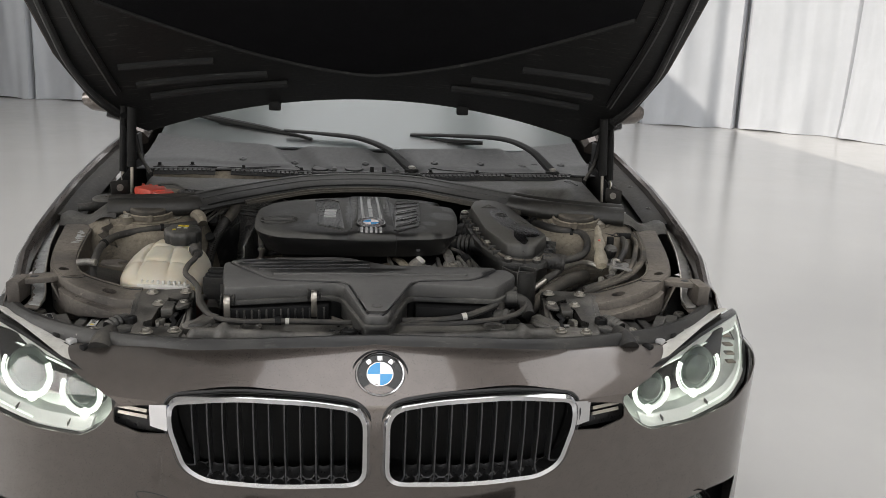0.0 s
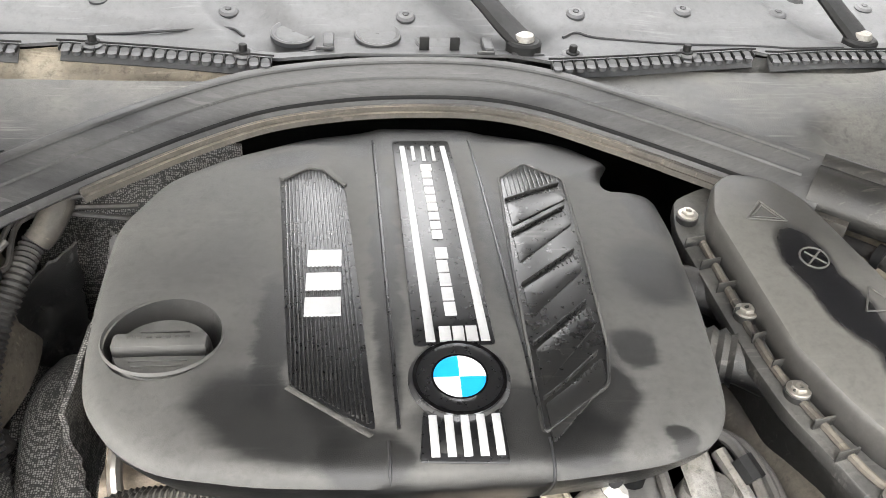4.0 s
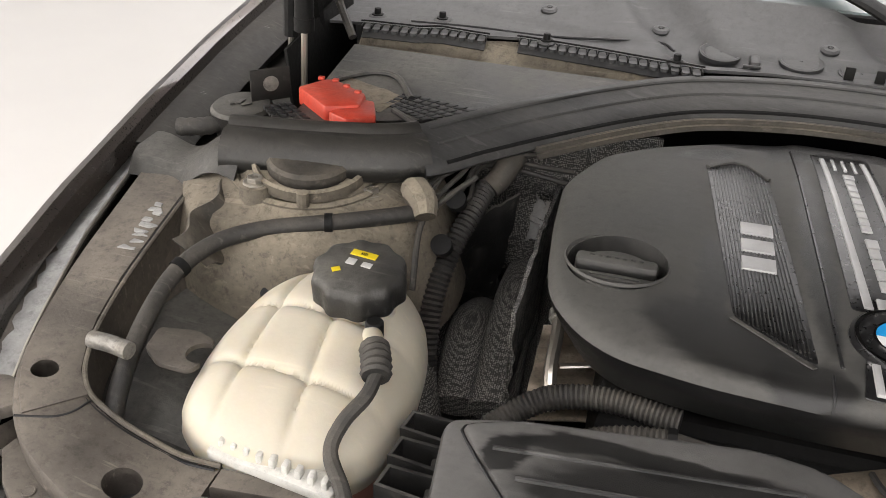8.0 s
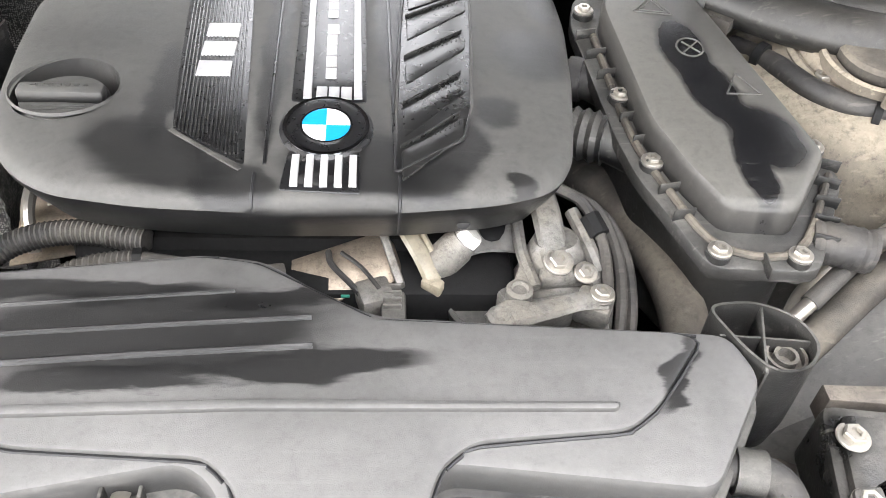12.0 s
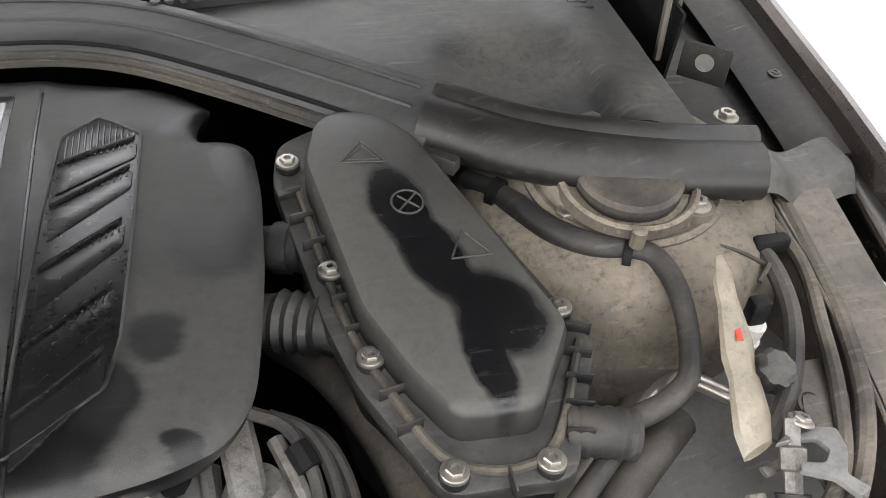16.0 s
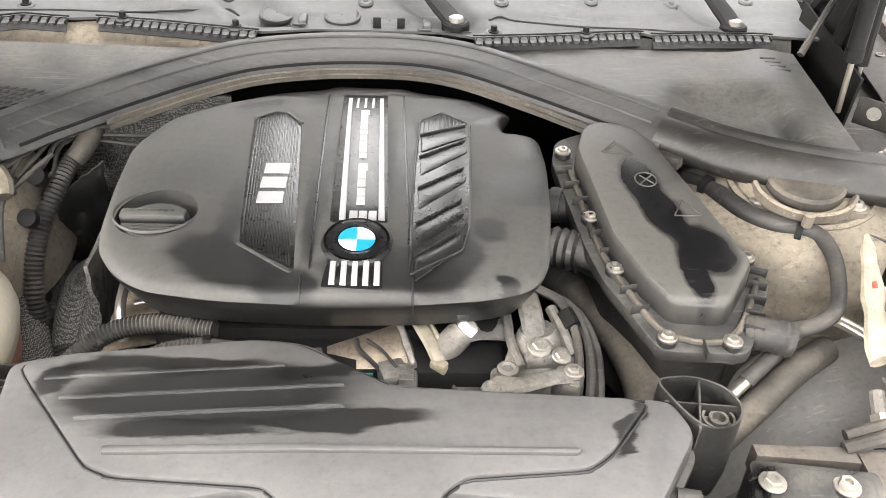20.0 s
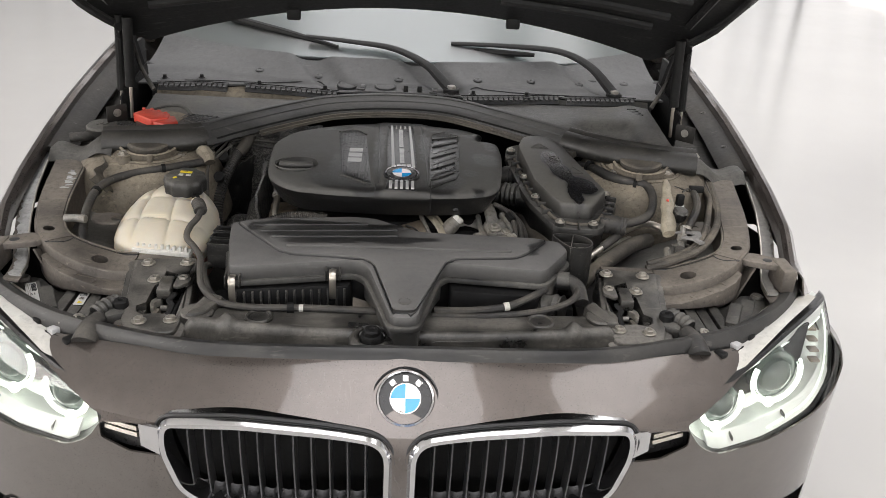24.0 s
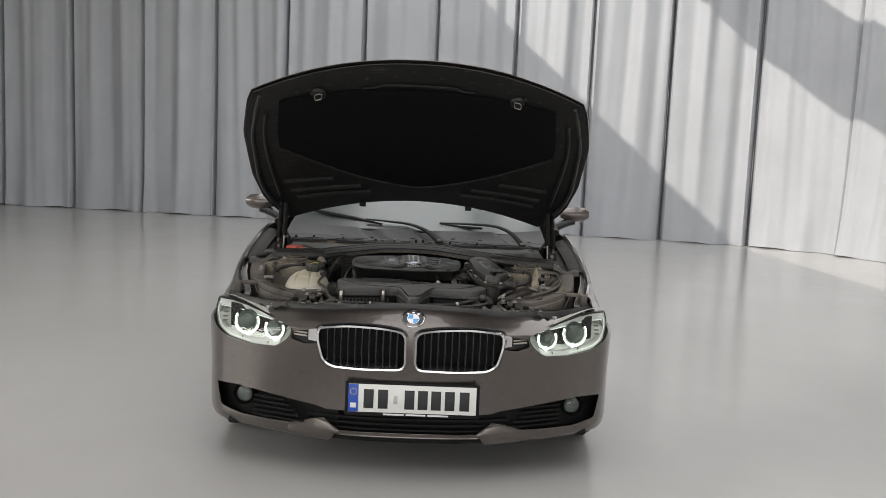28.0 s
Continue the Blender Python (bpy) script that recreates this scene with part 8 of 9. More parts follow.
for x, y in ((-0.122, 1.176), (0.072, 1.168)):
    q = Vector(on_scuttle(x, y))
    part("locating_tab", box(tuple(q + Vector((0.0, 0, 0.004))), (0.013, 0.034, 0.012), 0.003), M_SCUT, scut)
    # slot shade painted as a black bar before the tab
    part("tab_slot", box(tuple(q + Vector((-0.004, -0.019, 0.004))), (0.022, 0.004, 0.004), 0.001), M_INK_SHADE, scut)
for x0, x1, y in ((-0.182, -0.130, 1.166), (0.100, 0.140, 1.150)):
    part("tray_lip", tube([tuple(Vector(on_scuttle(x, y)) + Vector((0, 0, 0.0008))) for x in np.linspace(x0, x1, 4)], 0.0020, 6, 3), M_INK_SHADE, scut)
for sgn, pts, rub in ((1, [(0.117, 1.168, 0.897), (0.098, 1.192, 0.910), (0.045, 1.245, 0.948), (-0.045, 1.300, 0.975), (-0.16, 1.318, 0.985), (-0.29, 1.345, 0.99)], [(-0.20, 1.330, 0.965), (-0.36, 1.400, 0.988), (-0.52, 1.490, 1.005), (-0.66, 1.590, 1.02)]), (2, [(0.570, 1.196, 0.893), (0.556, 1.220, 0.910), (0.508, 1.272, 0.954), (0.425, 1.322, 0.981), (0.27, 1.343, 0.986), (0.12, 1.350, 0.985)], [(0.36, 1.335, 0.965), (0.22, 1.345, 0.965), (0.05, 1.345, 0.962), (-0.06, 1.340, 0.962)])):
    ar = part("wiper", tube(pts, [0.019, 0.018, 0.015, 0.013, 0.010, 0.008], 10, 8, flat=0.55), M_DEEP, car, "black windscreen wiper arm and blade")
    part("blade", tube(rub, [0.006, 0.011, 0.011, 0.006], 8, 8), M_DEEP, ar)
    part("pivot_nut", lathe([(0.0130, 0), (0.0130, 0.004), (0.011, 0.008), (0.007, 0.009)], Vector(pts[0]) + Vector((0, 0, 0.004)), None, 20), M_CAST, ar)
    part("pivot_boss", lathe([(0.022, -0.02), (0.022, 0.002), (0.019, 0.005)], pts[0], None, 24), M_DEEP, ar)

# --- front lock carrier ---
carrier = part("lock_carrier", box((0, 0.24, 0.60), (0.84, 0.14, 0.14), 0.02), M_DEEP, car, "dusty black plastic front carrier with pressings")
def ridge_y(x):
    return 0.203 + 0.23 * x * x


def carrier_row(x):
    """Cross-section of the carrier: flat top, raised edge, face that drops behind the seal."""
    peak = sum(math.exp(-((x - q) / 0.011) ** 2) for q in (-0.316, 0.306))
    end = max(0.0, (abs(x + 0.003) - 0.372) / 0.022)
    drop = 0.030 * min(1.0, end) ** 2
    wave = 0.0022 * math.sin(9 * x + 0.6) + 0.0014 * noise.noise((x * 14, 2, 0))
    yr = ridge_y(x)
    row = [(0.306, 0.672), (0.298, 0.692), (0.288, 0.6965), (0.262, 0.6965 + wave), (0.240, 0.6975 + wave), (yr + 0.014, 0.7005 + 0.006 * peak), (yr + 0.006, 0.7060 + 0.014 * peak), (yr, 0.7070 + 0.013 * peak), (yr - 0.005 - 0.006 * peak, 0.7030 + 0.007 * peak), (yr - 0.008 - 0.009 * peak, 0.694), (yr - 0.013 - 0.005 * peak, 0.672), (yr - 0.018, 0.640)]
    return [(x, y, z - drop) for y, z in row]


part("carrier_top", sheet([carrier_row(x) for x in np.linspace(-0.396, 0.392, 200)], 0.004), M_CARR, carrier, "moulded top of the carrier with a raised edge", angle=50)
for pts in ([(-0.214, -0.0105, 0.690), (-0.206, -0.0085, 0.6965), (-0.15, -0.008, 0.6970), (-0.098, -0.008, 0.6970)], [(0.044, -0.0135, 0.672), (0.047, -0.011, 0.688), (0.058, -0.0085, 0.6965), (0.12, -0.008, 0.6970), (0.205, -0.008, 0.6970)]):
    part("carrier_bead", tube([(x, ridge_y(x) + d, z) for x, d, z in pts], 0.0032, 8, 5), M_CARR, carrier)
for x, y in ((-0.265, 0.261), (0.252, 0.266)):
    part("carrier_boss", lathe([(0.028, -0.012), (0.026, 0.004), (0.023, 0.0065), (0.020, 0.0045), (0.018, -0.002), (0.006, -0.002), (0.005, -0.004)], (x, y, 0.698), None, 26), M_CARR, carrier)
    # shade at the bottom of the boss, put in as a black disc
    part("boss_hole", lathe([(0.006, 0), (0.005, 0.001)], (x, y + 0.002, 0.6962), None, 12), M_INK_SHADE, carrier)
part("bump_ring", lathe([(0.041, -0.030), (0.040, -0.004), (0.036, 0.003), (0.031, 0.0065), (0.026, 0.004), (0.024, -0.004), (0.018, -0.006)], (-0.058, 0.186, 0.706), tilt((0, -0.10, 1)), 40), M_CARR, carrier)
part("bump_stop", lathe([(0.021, -0.008), (0.022, 0.004), (0.019, 0.009), (0.0155, 0.010), (0.0150, 0.017), (0.012, 0.020), (0.006, 0.0205), (0.004, 0.018)], (-0.058, 0.186, 0.706), tilt((0, -0.05, 1)), 8), M_DEEP, carrier, "black rubber bump stop")
for x, y in ((-0.378, 0.266), (0.371, 0.282)):
    part("carrier_plug", lathe([(0.030, -0.008), (0.030, 0.006), (0.027, 0.009), (0.008, 0.010)], (x, y, 0.699), None, 28), M_CARR, carrier)
part("slope_left", slab(rounded(P2(-0.37, 0.33, -0.395, 0.24, -0.36, 0.25, -0.335, 0.31), 0.008, 2), 0.64, 0.715, 0.006), M_CARR, carrier)
part("slope_right", slab(rounded(P2(0.365, 0.335, 0.40, 0.25, 0.375, 0.25, 0.34, 0.31), 0.008, 2), 0.64, 0.712, 0.006), M_CARR, carrier)
part("radiator", box((-0.02, 0.40, 0.50), (0.72, 0.05, 0.34), 0.01), M_DEEP, car)
part("shroud_top", slab(rounded(P2(-0.10, 0.30, 0.10, 0.30, 0.28, 0.32, 0.30, 0.46, -0.33, 0.46, -0.33, 0.30), 0.02, 3), 0.60, 0.645, 0.005), M_DEEP, car)
part("shroud_ramp", sheet([[(-0.10 + 0.09 * u, 0.305 + 0.05 * v, 0.665 + 0.03 * v * (1 - u)) for v in (0, 0.5, 1)] for u in (0, 0.5, 1)], 0.004), M_PAINTIN, car)

# --- lock plates with catches ---
for s in (-1, 1):
    X = lambda x: x if s < 0 else -x - 0.024

    def ptl(*v):
        return [(X(a), b) for a, b in P2(*v)]

    def zl(x, y):
        return 0.20 * (y - 0.33)

    gap = rounded(ptl(-0.461, 0.385, -0.4595, 0.356, -0.472, 0.338, -0.476, 0.290, -0.491, 0.281, -0.488, 0.266, -0.477, 0.258, -0.450, 0.262, -0.414, 0.256, -0.412, 0.340, -0.431, 0.371), 0.002, 2)
    pan = part("lock_pan", cut(slab(rounded(ptl(-0.545, 0.428, -0.412, 0.443, -0.392, 0.235, -0.398, 0.198, -0.500, 0.190, -0.522, 0.235, -0.532, 0.330), 0.012, 3), 0.665, 0.708, 0.006, zl), [slab(gap, 0.603, 0.807, 0.0001)]), M_CARR, car, "black lock plate with bolts and a bonnet catch")
    hole = slab([(x + 0.0004, y - 0.0003) for x, y in gap], 0.64, 0.78, 0.0002)
    plate = part("lock_plate", cut(slab(rounded(ptl(-0.530, 0.416, -0.420, 0.430, -0.403, 0.240, -0.408, 0.212, -0.492, 0.206, -0.508, 0.240, -0.518, 0.330), 0.012, 3), 0.7003, 0.7165, 0.004, zl, None, True), [hole]), M_CARR, pan, "dusty black bolted plate", angle=40)
    for x, y in ((-0.499, 0.405), (-0.426, 0.409), (-0.475, 0.356), (-0.422, 0.358), (-0.475, 0.240), (-0.420, 0.245)):
        bolt(X(x), y, 0.7155 + zl(0, y) + 0.0005, plate)
    # added black sheet that paints the depth of the well dark
    part("catch_well", box((X(-0.447), 0.298, 0.652), (0.10, 0.17, 0.01), 0.004), M_INK_SHADE, pan)
    part("catch_body", box((X(-0.4515), 0.342, 0.7125), (0.025, 0.058, 0.022), 0.0025, None, Matrix.Rotation(-s * 0.07, 4, "Z")), M_CARR, pan)
    for q in (-1, 1):
        part("catch_nick", box((X(-0.4515 - 0.0115 * q), 0.342 - 0.012 * q, 0.7215), (0.004, 0.006, 0.005), 0.001), M_DEEP, pan)
    part("catch_arm", slab(rounded(ptl(-0.433, 0.369, -0.411, 0.367, -0.408, 0.346, -0.426, 0.330, -0.436, 0.332), 0.003, 2), 0.716, 0.7215, 0.001, zl), M_CARR, pan)
    part("catch_hook", slab(rounded(ptl(-0.466, 0.283, -0.4705, 0.296, -0.471, 0.309, -0.464, 0.321, -0.453, 0.322, -0.454, 0.312, -0.461, 0.305, -0.4625, 0.297, -0.460, 0.287), 0.0015, 2), 0.690, 0.703, 0.001), M_ZINC, pan, "bright worn catch hook")
    part("catch_pawl", slab(rounded(ptl(-0.462, 0.300, -0.452, 0.298, -0.457, 0.270, -0.466, 0.269), 0.002, 2), 0.676, 0.692, 0.0015), M_HOSEB, pan, "rusty brown catch pawl")
    part("catch_block", box((X(-0.447), 0.283, 0.676), (0.024, 0.022, 0.018), 0.003), M_HOSEB, pan)
    part("catch_pin", tube([(X(-0.453), 0.303, 0.690), (X(-0.440), 0.303, 0.690)], 0.005, 10, 2), M_CAST, pan)
    part("catch_strap", tube([(X(-0.437), 0.326, 0.708), (X(-0.430), 0.316, 0.712), (X(-0.437), 0.304, 0.706), (X(-0.429), 0.290, 0.703), (X(-0.433), 0.274, 0.694), (X(-0.440), 0.262, 0.688)], 0.0055, 8, 6, flat=0.6), M_DEEP, pan)
    part("catch_spring", tube([(X(-0.436), 0.262, 0.690), (X(-0.428), 0.240, 0.690)], 0.007, 10, 4, ribs=0.0016, pitch=0.004), M_CAST, pan)
    part("catch_lever", box((X(-0.419), 0.300, 0.690), (0.006, 0.075, 0.030), 0.002), M_DEEP, pan)
    for q in range(5):
        part("pad_rib", box((X(-0.485 + 0.0028 * q), 0.272, 0.6935), (0.0016, 0.014, 0.010), 0.0004), M_PLAST, pan)
    # upper rails with holes
    inner = P2(-0.535, 0.464, -0.570, 0.463, -0.602, 0.466, -0.632, 0.471, -0.666, 0.483, -0.686, 0.503, -0.699, 0.530, -0.708, 0.560, -0.714, 0.620, -0.715, 0.700, -0.715, 0.800)
    outer = P2(-0.535, 0.386, -0.575, 0.383, -0.610, 0.383, -0.640, 0.391, -0.671, 0.406, -0.700, 0.428, -0.728, 0.462, -0.752, 0.505, -0.770, 0.560, -0.776, 0.660, -0.765, 0.840)

    def lean(p, k):
        return (p[0] - k * max(0, p[1] - 0.58), p[1])

    inner, outer = [lean(p, 0.10) for p in inner], [lean(p, 0.21) for p in outer]

    def strip(pairs, z0, z1, bev):
        """A pressed channel between two edges, with rounded shoulders."""
        loops = []
        for (ax, ay), (ox, oy) in pairs:
            p, q = Vector((X(ax), ay, 0)), Vector((X(ox), oy, 0))
            d = (q - p).normalized()
            za, zo = zr(ax, ay), zr(ox, oy)
            loops.append([p + Vector((0, 0, z0)), p + Vector((0, 0, z1 - bev + za)), p + d * bev * 0.4 + Vector((0, 0, z1 - bev * 0.25 + za)), p + d * bev * 1.4 + Vector((0, 0, z1 + za)), q - d * bev * 1.4 + Vector((0, 0, z1 + zo)), q - d * bev * 0.4 + Vector((0, 0, z1 - bev * 0.25 + zo)), q + Vector((0, 0, z1 - bev + zo)), q + Vector((0, 0, z0))])
        own = bmesh.new()
        rings(own, loops)
        return own

    def finer(pts, k=3):
        return [(u.x, u.y) for u in spline([(x, y, 0) for x, y in pts], k)]

    def zr(x, y):
        return 0.040 * min(1, max(0, (abs(x) - 0.56) / 0.16)) + 0.035 * max(0, (y - 0.52)) / 0.3

    holes = [lathe([(0.0155, -0.1), (0.0155, 0.1)], (X(-0.596), 0.417, 0.73), None, 24), lathe([(0.0115, -0.1), (0.0115, 0.1)], (X(-0.716), 0.490, 0.75), None, 20)]
    rl = part("upper_rail", cut(strip(list(zip(finer(inner), finer(outer))), 0.665, 0.722, 0.007), holes), M_PAINTIN, car, "dusty brown front upper rail with round holes", angle=40)
    # black plate added below the big hole as its shade
    part("rail_dark", box((X(-0.596), 0.417, 0.700), (0.05, 0.05, 0.004), 0.001), M_INK_SHADE, rl)
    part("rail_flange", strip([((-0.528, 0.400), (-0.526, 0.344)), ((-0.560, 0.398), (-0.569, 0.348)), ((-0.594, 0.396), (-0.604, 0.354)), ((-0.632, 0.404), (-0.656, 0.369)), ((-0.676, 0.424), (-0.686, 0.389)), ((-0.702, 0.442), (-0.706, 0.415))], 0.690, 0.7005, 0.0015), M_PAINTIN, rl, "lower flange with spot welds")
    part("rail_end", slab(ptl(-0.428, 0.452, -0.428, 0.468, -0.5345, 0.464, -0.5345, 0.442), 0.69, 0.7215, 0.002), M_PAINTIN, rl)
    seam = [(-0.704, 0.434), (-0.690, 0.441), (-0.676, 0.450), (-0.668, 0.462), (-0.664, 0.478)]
    part("rail_seam", tube([(X(x), y, 0.7222 + zr(x, y)) for x, y in seam], 0.0011, 6, 4), M_INK_SHADE, rl)
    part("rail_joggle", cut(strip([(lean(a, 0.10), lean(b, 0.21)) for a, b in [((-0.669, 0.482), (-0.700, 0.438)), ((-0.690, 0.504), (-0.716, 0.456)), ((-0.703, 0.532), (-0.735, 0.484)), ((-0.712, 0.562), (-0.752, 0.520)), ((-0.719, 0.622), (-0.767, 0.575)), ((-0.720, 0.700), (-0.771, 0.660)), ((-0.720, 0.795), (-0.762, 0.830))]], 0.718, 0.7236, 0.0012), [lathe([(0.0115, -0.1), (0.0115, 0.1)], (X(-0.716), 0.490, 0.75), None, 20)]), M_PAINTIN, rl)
    # same painted dark plate below the small hole
    part("rail_dark", box((X(-0.716), 0.490, 0.690), (0.04, 0.04, 0.004), 0.001), M_INK_SHADE, rl)
    for x, y in ((-0.558, 0.360), (-0.595, 0.366), (-0.632, 0.377), (-0.664, 0.391)):
        part("spot_weld", lathe([(0.0062, 0), (0.0062, 0.0010), (0.0050, 0.0014), (0.0042, 0.0006)], (X(x), y, 0.7004 + zr(x, y)), None, 14), M_PAINTIN, rl)
    part("rail_lip", tube([(X(x), y, 0.7225 + zr(x, y)) for x, y in inner], 0.0026, 8, 4), M_HOSEB, rl)
    part("rail_edge_gap", tube([(X(x - 0.004), y - 0.004, 0.7205 + zr(x, y)) for x, y in inner], 0.0016, 6, 4), M_INK_SHADE, rl)
    lug = part("wing_support", slab(rounded(ptl(-0.700, 0.462, -0.725, 0.435, -0.790, 0.415, -0.800, 0.455, -0.745, 0.480), 0.006, 2), 0.745, 0.757, 0.003), M_PAINTIN, car, "folded wing support bracket")
    # uncut hole: black disc for its shade
    part("support_hole", lathe([(0.010, 0), (0.008, 0.001)], (X(-0.765), 0.443, 0.7568), None, 16), M_INK_SHADE, lug)
    part("wing_post", box((X(-0.792), 0.420, 0.735), (0.03, 0.07, 0.05), 0.006), M_PAINTIN, car)
    if s < 0:
        sr = random.Random(11)
        for q in range(9):
            y = 0.664 + 0.010 * q + sr.uniform(-0.003, 0.003)
            x = -0.742 - 0.0010 * q + sr.uniform(-0.003, 0.003)
            part("sealer_smear", slab(rounded([(x - 0.012 * sr.uniform(0.4, 1.1), y - 0.003), (x + 0.010 * sr.uniform(0.3, 1.2), y - 0.0045 * sr.random()), (x + 0.013 * sr.random(), y + 0.002), (x + 0.002, y + 0.005 * sr.random()), (x - 0.010 * sr.uniform(0.3, 1.2), y + 0.004)], 0.0015, 2), 0.7632, 0.7650, 0.0005, lambda x_, y_: 0.035 * max(0, (y_ - 0.52)) / 0.3), M_BARE, rl, "pale grey sealer smear")
    # headlamp back: ribbed cover with two labels
    hb = part("lamp_cover", slab(rounded(ptl(-0.530, 0.350, -0.570, 0.372, -0.690, 0.415, -0.735, 0.465, -0.790, 0.465, -0.785, 0.395, -0.690, 0.255, -0.575, 0.205, -0.535, 0.235), 0.01, 2), 0.60, 0.664, 0.005), M_PLAST, car, "black ribbed headlamp back cover with labels")
    for q, (w, top) in enumerate(((0.021, 0.676), (0.022, 0.681), (0.022, 0.678), (0.021, 0.681))):
        part("cover_slat", box((X(-0.566 - 0.0255 * q), 0.315 + 0.003 * q, top - 0.012), (w, 0.128, 0.024), 0.0025), M_PLAST, hb)
    turn = Matrix.Rotation(-s * 0.455, 4, "Z")
    for q, (w, ln, top) in enumerate(((0.024, 0.090, 0.690), (0.026, 0.135, 0.679), (0.028, 0.125, 0.672))):
        part("cover_board", box((X(-0.672 - 0.031 * q), 0.338 + 0.018 * q, top - 0.014), (w, ln, 0.028), 0.0025, None, turn), M_PLAST, hb)
    part("lamp_bolt", lathe([(0.013, -0.02), (0.013, 0.0), (0.010, 0.004), (0.007, 0.002)], (X(-0.757), 0.436, 0.676), None, 18), M_CAST, hb)
    if s < 0:
        def on_label(name, cx, cy, z, ang, u, v, du, dv, m, parent, label=""):
            part(name, box((cx + u * math.cos(ang) - v * math.sin(ang), cy + u * math.sin(ang) + v * math.cos(ang), z), (du, dv, 0.0012), 0.0004, None, Matrix.Rotation(ang, 4, "Z")), m, parent, label)

        on_label("data_label", -0.7075, 0.3555, 0.6800, 0.455, 0, 0, 0.0205, 0.114, M_LABEL, hb, "long white data label with bars")
        for q in range(13):
            on_label("label_bar", -0.7075, 0.3555, 0.6808, 0.455, 0.0045, 0.050 - 0.0026 * q, 0.009, 0.0009 + 0.0007 * (q % 3 == 1), M_INK_SHADE, hb)
        for q, (u, v, dv) in enumerate(((-0.005, 0.040, 0.022), (-0.0015, 0.036, 0.030), (-0.007, 0.010, 0.026), (-0.0035, 0.006, 0.034), (0.001, -0.018, 0.022), (-0.004, -0.026, 0.014))):
            on_label("label_bar", -0.7075, 0.3555, 0.6808, 0.455, u, v, 0.0011, dv, M_CAST, hb)
        for u in (-0.001, 0.004):
            on_label("label_figure", -0.7075, 0.3555, 0.6808, 0.455, u, 0.006, 0.0018, 0.008, M_INK_SHADE, hb)
        part("label_mark", lathe([(0.0052, 0), (0.0052, 0.0006)], (-0.6840, 0.3105, 0.6808), None, 18), M_INK_SHADE, hb)
        part("label_ring", lathe([(0.0042, 0), (0.0052, 0.0003), (0.0048, 0.0006)], (-0.6930, 0.3090, 0.6808), None, 18), M_CAST, hb)
        on_label("warning_label", -0.6130, 0.3455, 0.6816, 0.04, 0, 0, 0.0185, 0.046, M_LABEL, hb, "white warning label with small signs")
        part("label_triangle", lathe([(0.0055, 0), (0.0055, 0.0007)], (-0.6125, 0.3310, 0.6822), None, 3), M_YELLOW, hb)
        on_label("label_mark", -0.6130, 0.3455, 0.6825, 0.6, 0.001, 0.0, 0.0014, 0.013, M_INK_SHADE, hb)
        part("label_ring", lathe([(0.0040, 0), (0.0048, 0.0004), (0.0044, 0.0008)], (-0.6130, 0.3460, 0.6822), None, 16), M_CAST, hb)
        for u in (-0.003, 0.003):
            for v in (0.0105, 0.0185):
                on_label("label_line", -0.6130, 0.3455, 0.6825, 0.04, u, v, 0.0052, 0.0010, M_INK_SHADE, hb)
        for u in (-0.0058, 0.0, 0.0058):
            on_label("label_line", -0.6130, 0.3455, 0.6825, 0.04, u, 0.0145, 0.0009, 0.0085, M_INK_SHADE, hb)
    plug = part("lamp_connector", box((X(-0.530), 0.276, 0.690), (0.040, 0.056, 0.030), 0.008, None, Matrix.Rotation(s * -0.5, 4, "Z")), M_PLAST, car, "black ribbed connector with a clip")
    part("connector_bellows", tube([(X(-0.556), 0.256, 0.702), (X(-0.545), 0.274, 0.706), (X(-0.528), 0.300, 0.704)], 0.0135, 12, 8, ribs=0.0028, pitch=0.009), M_PLAST, plug)
    part("connector_knob", lathe([(0.0135, -0.02), (0.0135, 0.004), (0.011, 0.0065), (0.005, 0.0060), (0.004, 0.003)], (X(-0.517), 0.280, 0.712), None, 22), M_DEEP, plug)
    for q in range(4):
        part("skirt_rib", box((X(-0.533 + 0.004 * q), 0.318 - 0.003 * q, 0.690), (0.0022, 0.026, 0.022), 0.0006), M_PLAST, plug)
    part("adjuster", box((X(-0.575), 0.235, 0.692), (0.030, 0.026, 0.020), 0.004), M_DEEP, plug)
    bolt(X(-0.578), 0.236, 0.703, plug, False, (0.3, -0.3, 0.9))
    part("adjuster_ring", lathe([(0.012, -0.006), (0.012, 0.004), (0.008, 0.005), (0.008, 0.0)], (X(-0.606), 0.240, 0.694), None, 18, caps=False), M_CAST, plug)
    part("boot", tube([(X(-0.545), 0.245, 0.70), (X(-0.552), 0.215, 0.695), (X(-0.555), 0.190, 0.68)], [0.014, 0.020, 0.024], 12, 4), M_HOSE, plug)

# bay corner fittings on the reservoir side
part("pipe_stub", tube([(-0.700, 0.536, 0.764), (-0.678, 0.533, 0.766), (-0.656, 0.529, 0.766)], 0.0085, 12, 3), M_CAST, car, "grey pipe stub")
part("fork_bracket", cut(slab(rounded(P2(-0.652, 0.546, -0.630, 0.529, -0.598, 0.527, -0.592, 0.537, -0.596, 0.575, -0.620, 0.583, -0.656, 0.577), 0.006, 3), 0.755, 0.760, 0.001), [lathe([(0.0145, -0.1), (0.0145, 0.1)], (-0.598, 0.553, 0.757), None, 20)]), M_PAINTIN, car, "forked metal bracket")
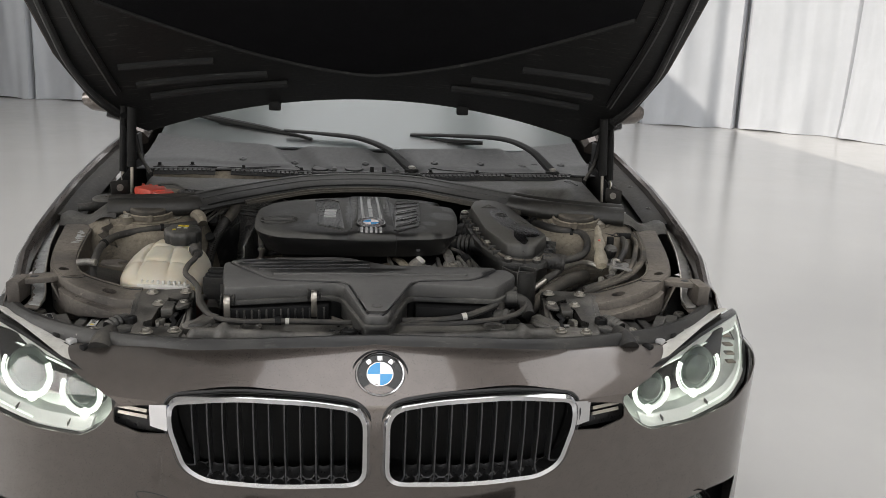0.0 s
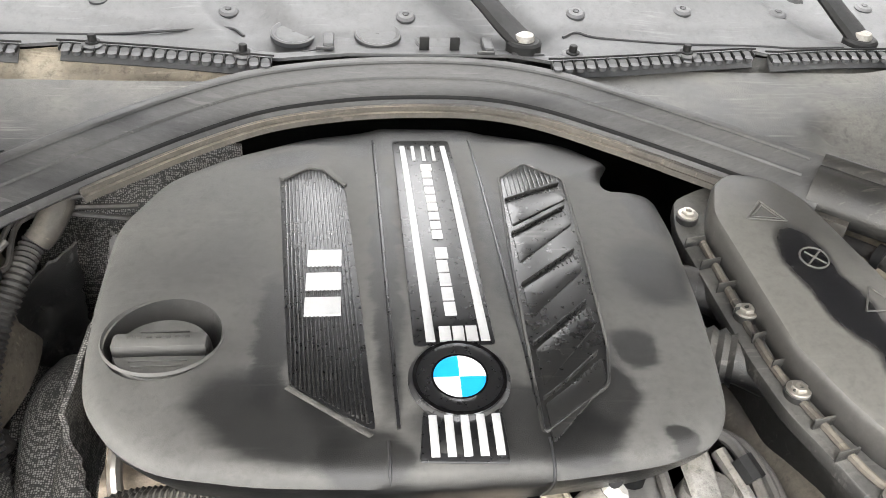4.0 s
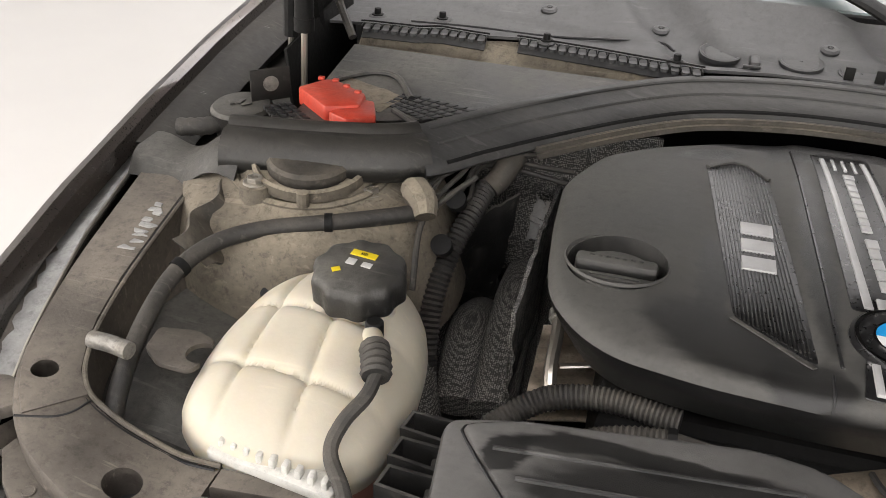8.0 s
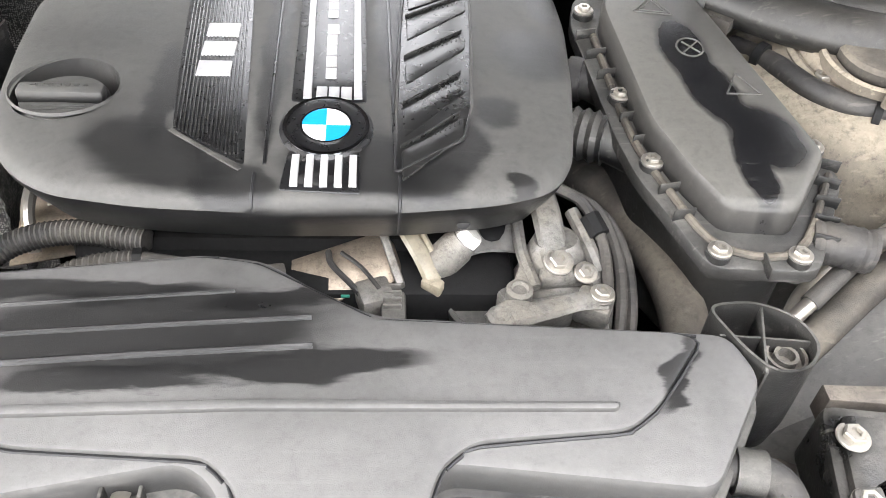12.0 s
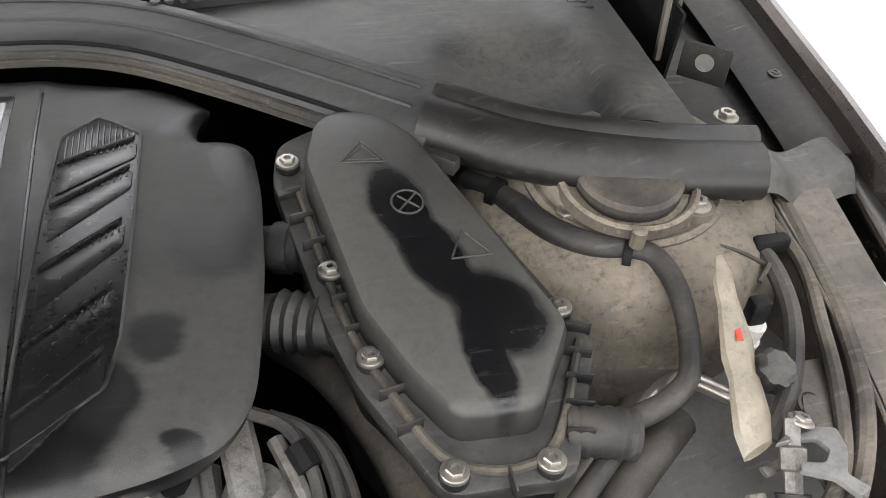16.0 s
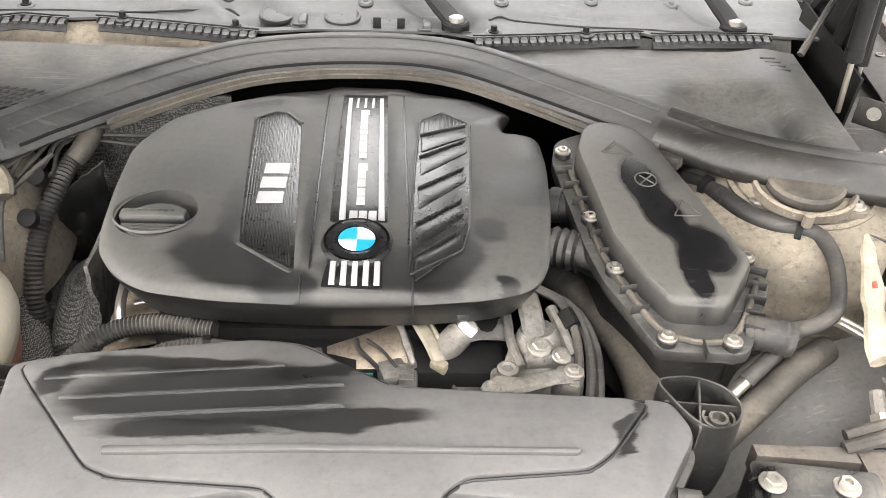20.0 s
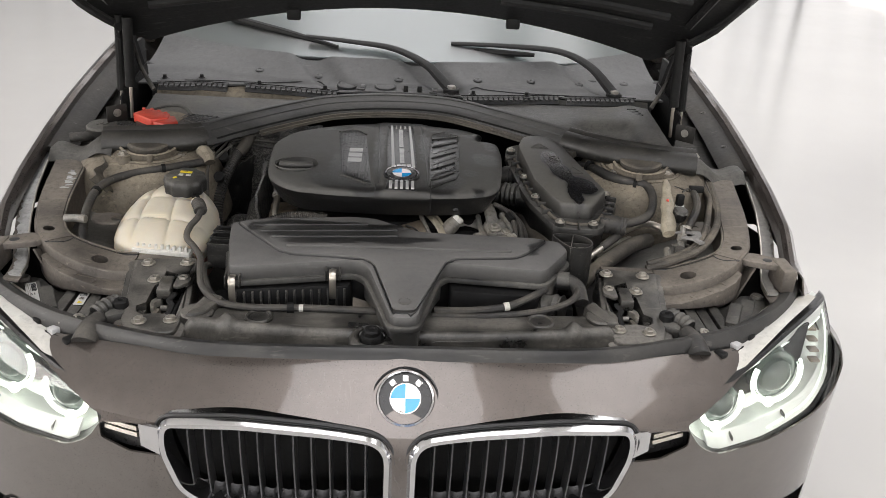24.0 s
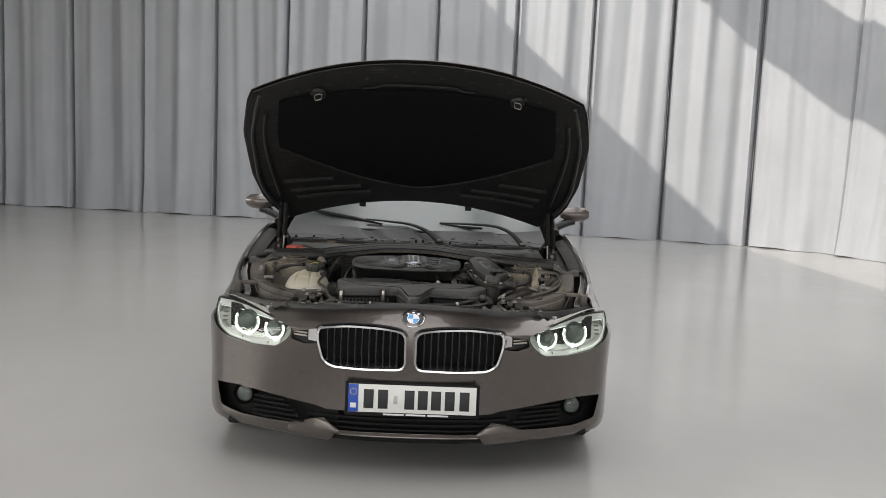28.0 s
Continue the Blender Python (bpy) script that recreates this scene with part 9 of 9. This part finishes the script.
part("torn_liner", sheet([[(-0.690 + 0.030 * v + 0.006 * math.sin(11 * u), 0.665 + 0.115 * u + 0.01 * v, 0.800 - 0.038 * v + 0.006 * math.sin(19 * u + 1) * v + 0.012 * u) for v in np.linspace(0, 1, 6)] for u in np.linspace(0, 1, 24)], 0.003), M_HOSEB, car, "torn edge of the sealing strip")
# two apron holes drawn only by their shade, as black discs
part("apron_hole", lathe([(0.008, 0), (0.007, 0.001)], (-0.600, 0.690, 0.736), tilt((0.5, -0.5, 0.7)), 14), M_INK_SHADE, car)
part("apron_hole", lathe([(0.008, 0), (0.007, 0.001)], (-0.66, 0.74, 0.77), tilt((0.3, -0.5, 0.7)), 14), M_INK_SHADE, car)

# more pipework by the wing
for pts, r, m_ in ((((0.602, 0.752, 0.792), (0.641, 0.765, 0.794), (0.664, 0.749, 0.792), (0.668, 0.708, 0.788), (0.656, 0.657, 0.780), (0.628, 0.605, 0.765), (0.60, 0.575, 0.735)), 0.0085, M_HOSE), (((0.699, 0.807, 0.790), (0.706, 0.725, 0.782), (0.680, 0.644, 0.775), (0.656, 0.582, 0.768), (0.622, 0.521, 0.756), (0.570, 0.487, 0.742), (0.505, 0.476, 0.725)), 0.0068, M_HOSEB), (((0.735, 0.850, 0.800), (0.722, 0.752, 0.786), (0.702, 0.649, 0.776), (0.668, 0.562, 0.766), (0.616, 0.496, 0.752), (0.560, 0.470, 0.738), (0.500, 0.462, 0.720)), 0.0080, M_HOSEB)):
    part("wing_pipe", tube(pts, r, 10, 10), m_, car, "dusty grey pipe along the wing")
part("pipe_clip", box((0.676, 0.735, 0.797), (0.036, 0.014, 0.016), 0.004), M_DEEP, car)
fit = part("pipe_fitting", lathe([(0.010, -0.045), (0.010, -0.020), (0.0075, -0.018), (0.0075, 0.000), (0.011, 0.002), (0.011, 0.018), (0.0065, 0.020), (0.0065, 0.040)], (0.590, 0.534, 0.750), tilt((0.22, 0.75, 0.6)), 6), M_CAST, car, "grey hexagonal pipe fitting")
part("fitting_sleeve", tube([(0.579, 0.503, 0.725), (0.583, 0.512, 0.732), (0.586, 0.522, 0.740)], 0.0125, 12, 4, ribs=0.0014, pitch=0.006), M_HOSE, fit)
fork = part("fork_holder", slab(rounded(P2(0.577, 0.549, 0.596, 0.558, 0.618, 0.558, 0.634, 0.553, 0.631, 0.533, 0.617, 0.514, 0.628, 0.499, 0.615, 0.494, 0.606, 0.512, 0.583, 0.524, 0.588, 0.531, 0.606, 0.526, 0.617, 0.536, 0.612, 0.547, 0.597, 0.549), 0.003, 2), 0.764, 0.769, 0.001), M_GALV, car, "dusty forked pipe holder")
bolt(0.606, 0.562, 0.772, fork, False, (0.3, 0.3, 0.9))
part("holder_stay", slab(rounded(P2(0.622, 0.575, 0.648, 0.626, 0.676, 0.626, 0.672, 0.585, 0.640, 0.535, 0.628, 0.545), 0.006, 2), 0.752, 0.762, 0.002), M_PAINTIN, fork)
part("return_hose", tube([(0.440, 0.590, 0.655), (0.478, 0.623, 0.664), (0.541, 0.673, 0.680), (0.600, 0.702, 0.690), (0.655, 0.716, 0.690)], 0.0125, 14, 10), M_HOSEB, car, "brown dusty return hose")
part("silver_pipe", tube([(0.420, 0.566, 0.690), (0.440, 0.592, 0.698), (0.470, 0.614, 0.704), (0.510, 0.641, 0.706)], 0.0085, 12, 6), M_ZINC, car, "bare silver pipe beside the hose")
knob = part("star_knob", lathe([(0.010, -0.022), (0.016, -0.012), (0.0165, 0.004), (0.012, 0.009), (0.004, 0.010)], (0.600, 0.600, 0.792), tilt((0.1, -0.3, 1)), 36, lobes=8, depth=0.07), M_PLAST, car, "black star-shaped valve knob")
part("knob_neck", lathe([(0.0085, -0.05), (0.0085, -0.012)], (0.600, 0.600, 0.792), tilt((0.1, -0.3, 1)), 14), M_CAST, knob)
plug = part("pressure_sensor", lathe([(0.012, -0.045), (0.012, -0.020), (0.010, -0.018), (0.010, 0.0)], (0.614, 0.652, 0.788), tilt((0, -0.15, 1)), 14), M_WHITE, car, "pressure sensor with a black plug")
part("plug_cap", box((0.614, 0.656, 0.800), (0.017, 0.014, 0.026), 0.003), M_DEEP, plug)
part("plug_wire", tube([(0.624, 0.676, 0.812), (0.640, 0.690, 0.815), (0.650, 0.705, 0.802), (0.640, 0.725, 0.800), (0.615, 0.740, 0.803)], 0.0022, 6, 6), M_HOSE, plug)
part("wing_post", lathe([(0.011, -0.06), (0.011, 0.004), (0.009, 0.006), (0.008, 0.0)], (0.634, 0.586, 0.756), tilt((0.1, -0.35, 1)), 18), M_PAINTIN, car, "grey post beside the wing")
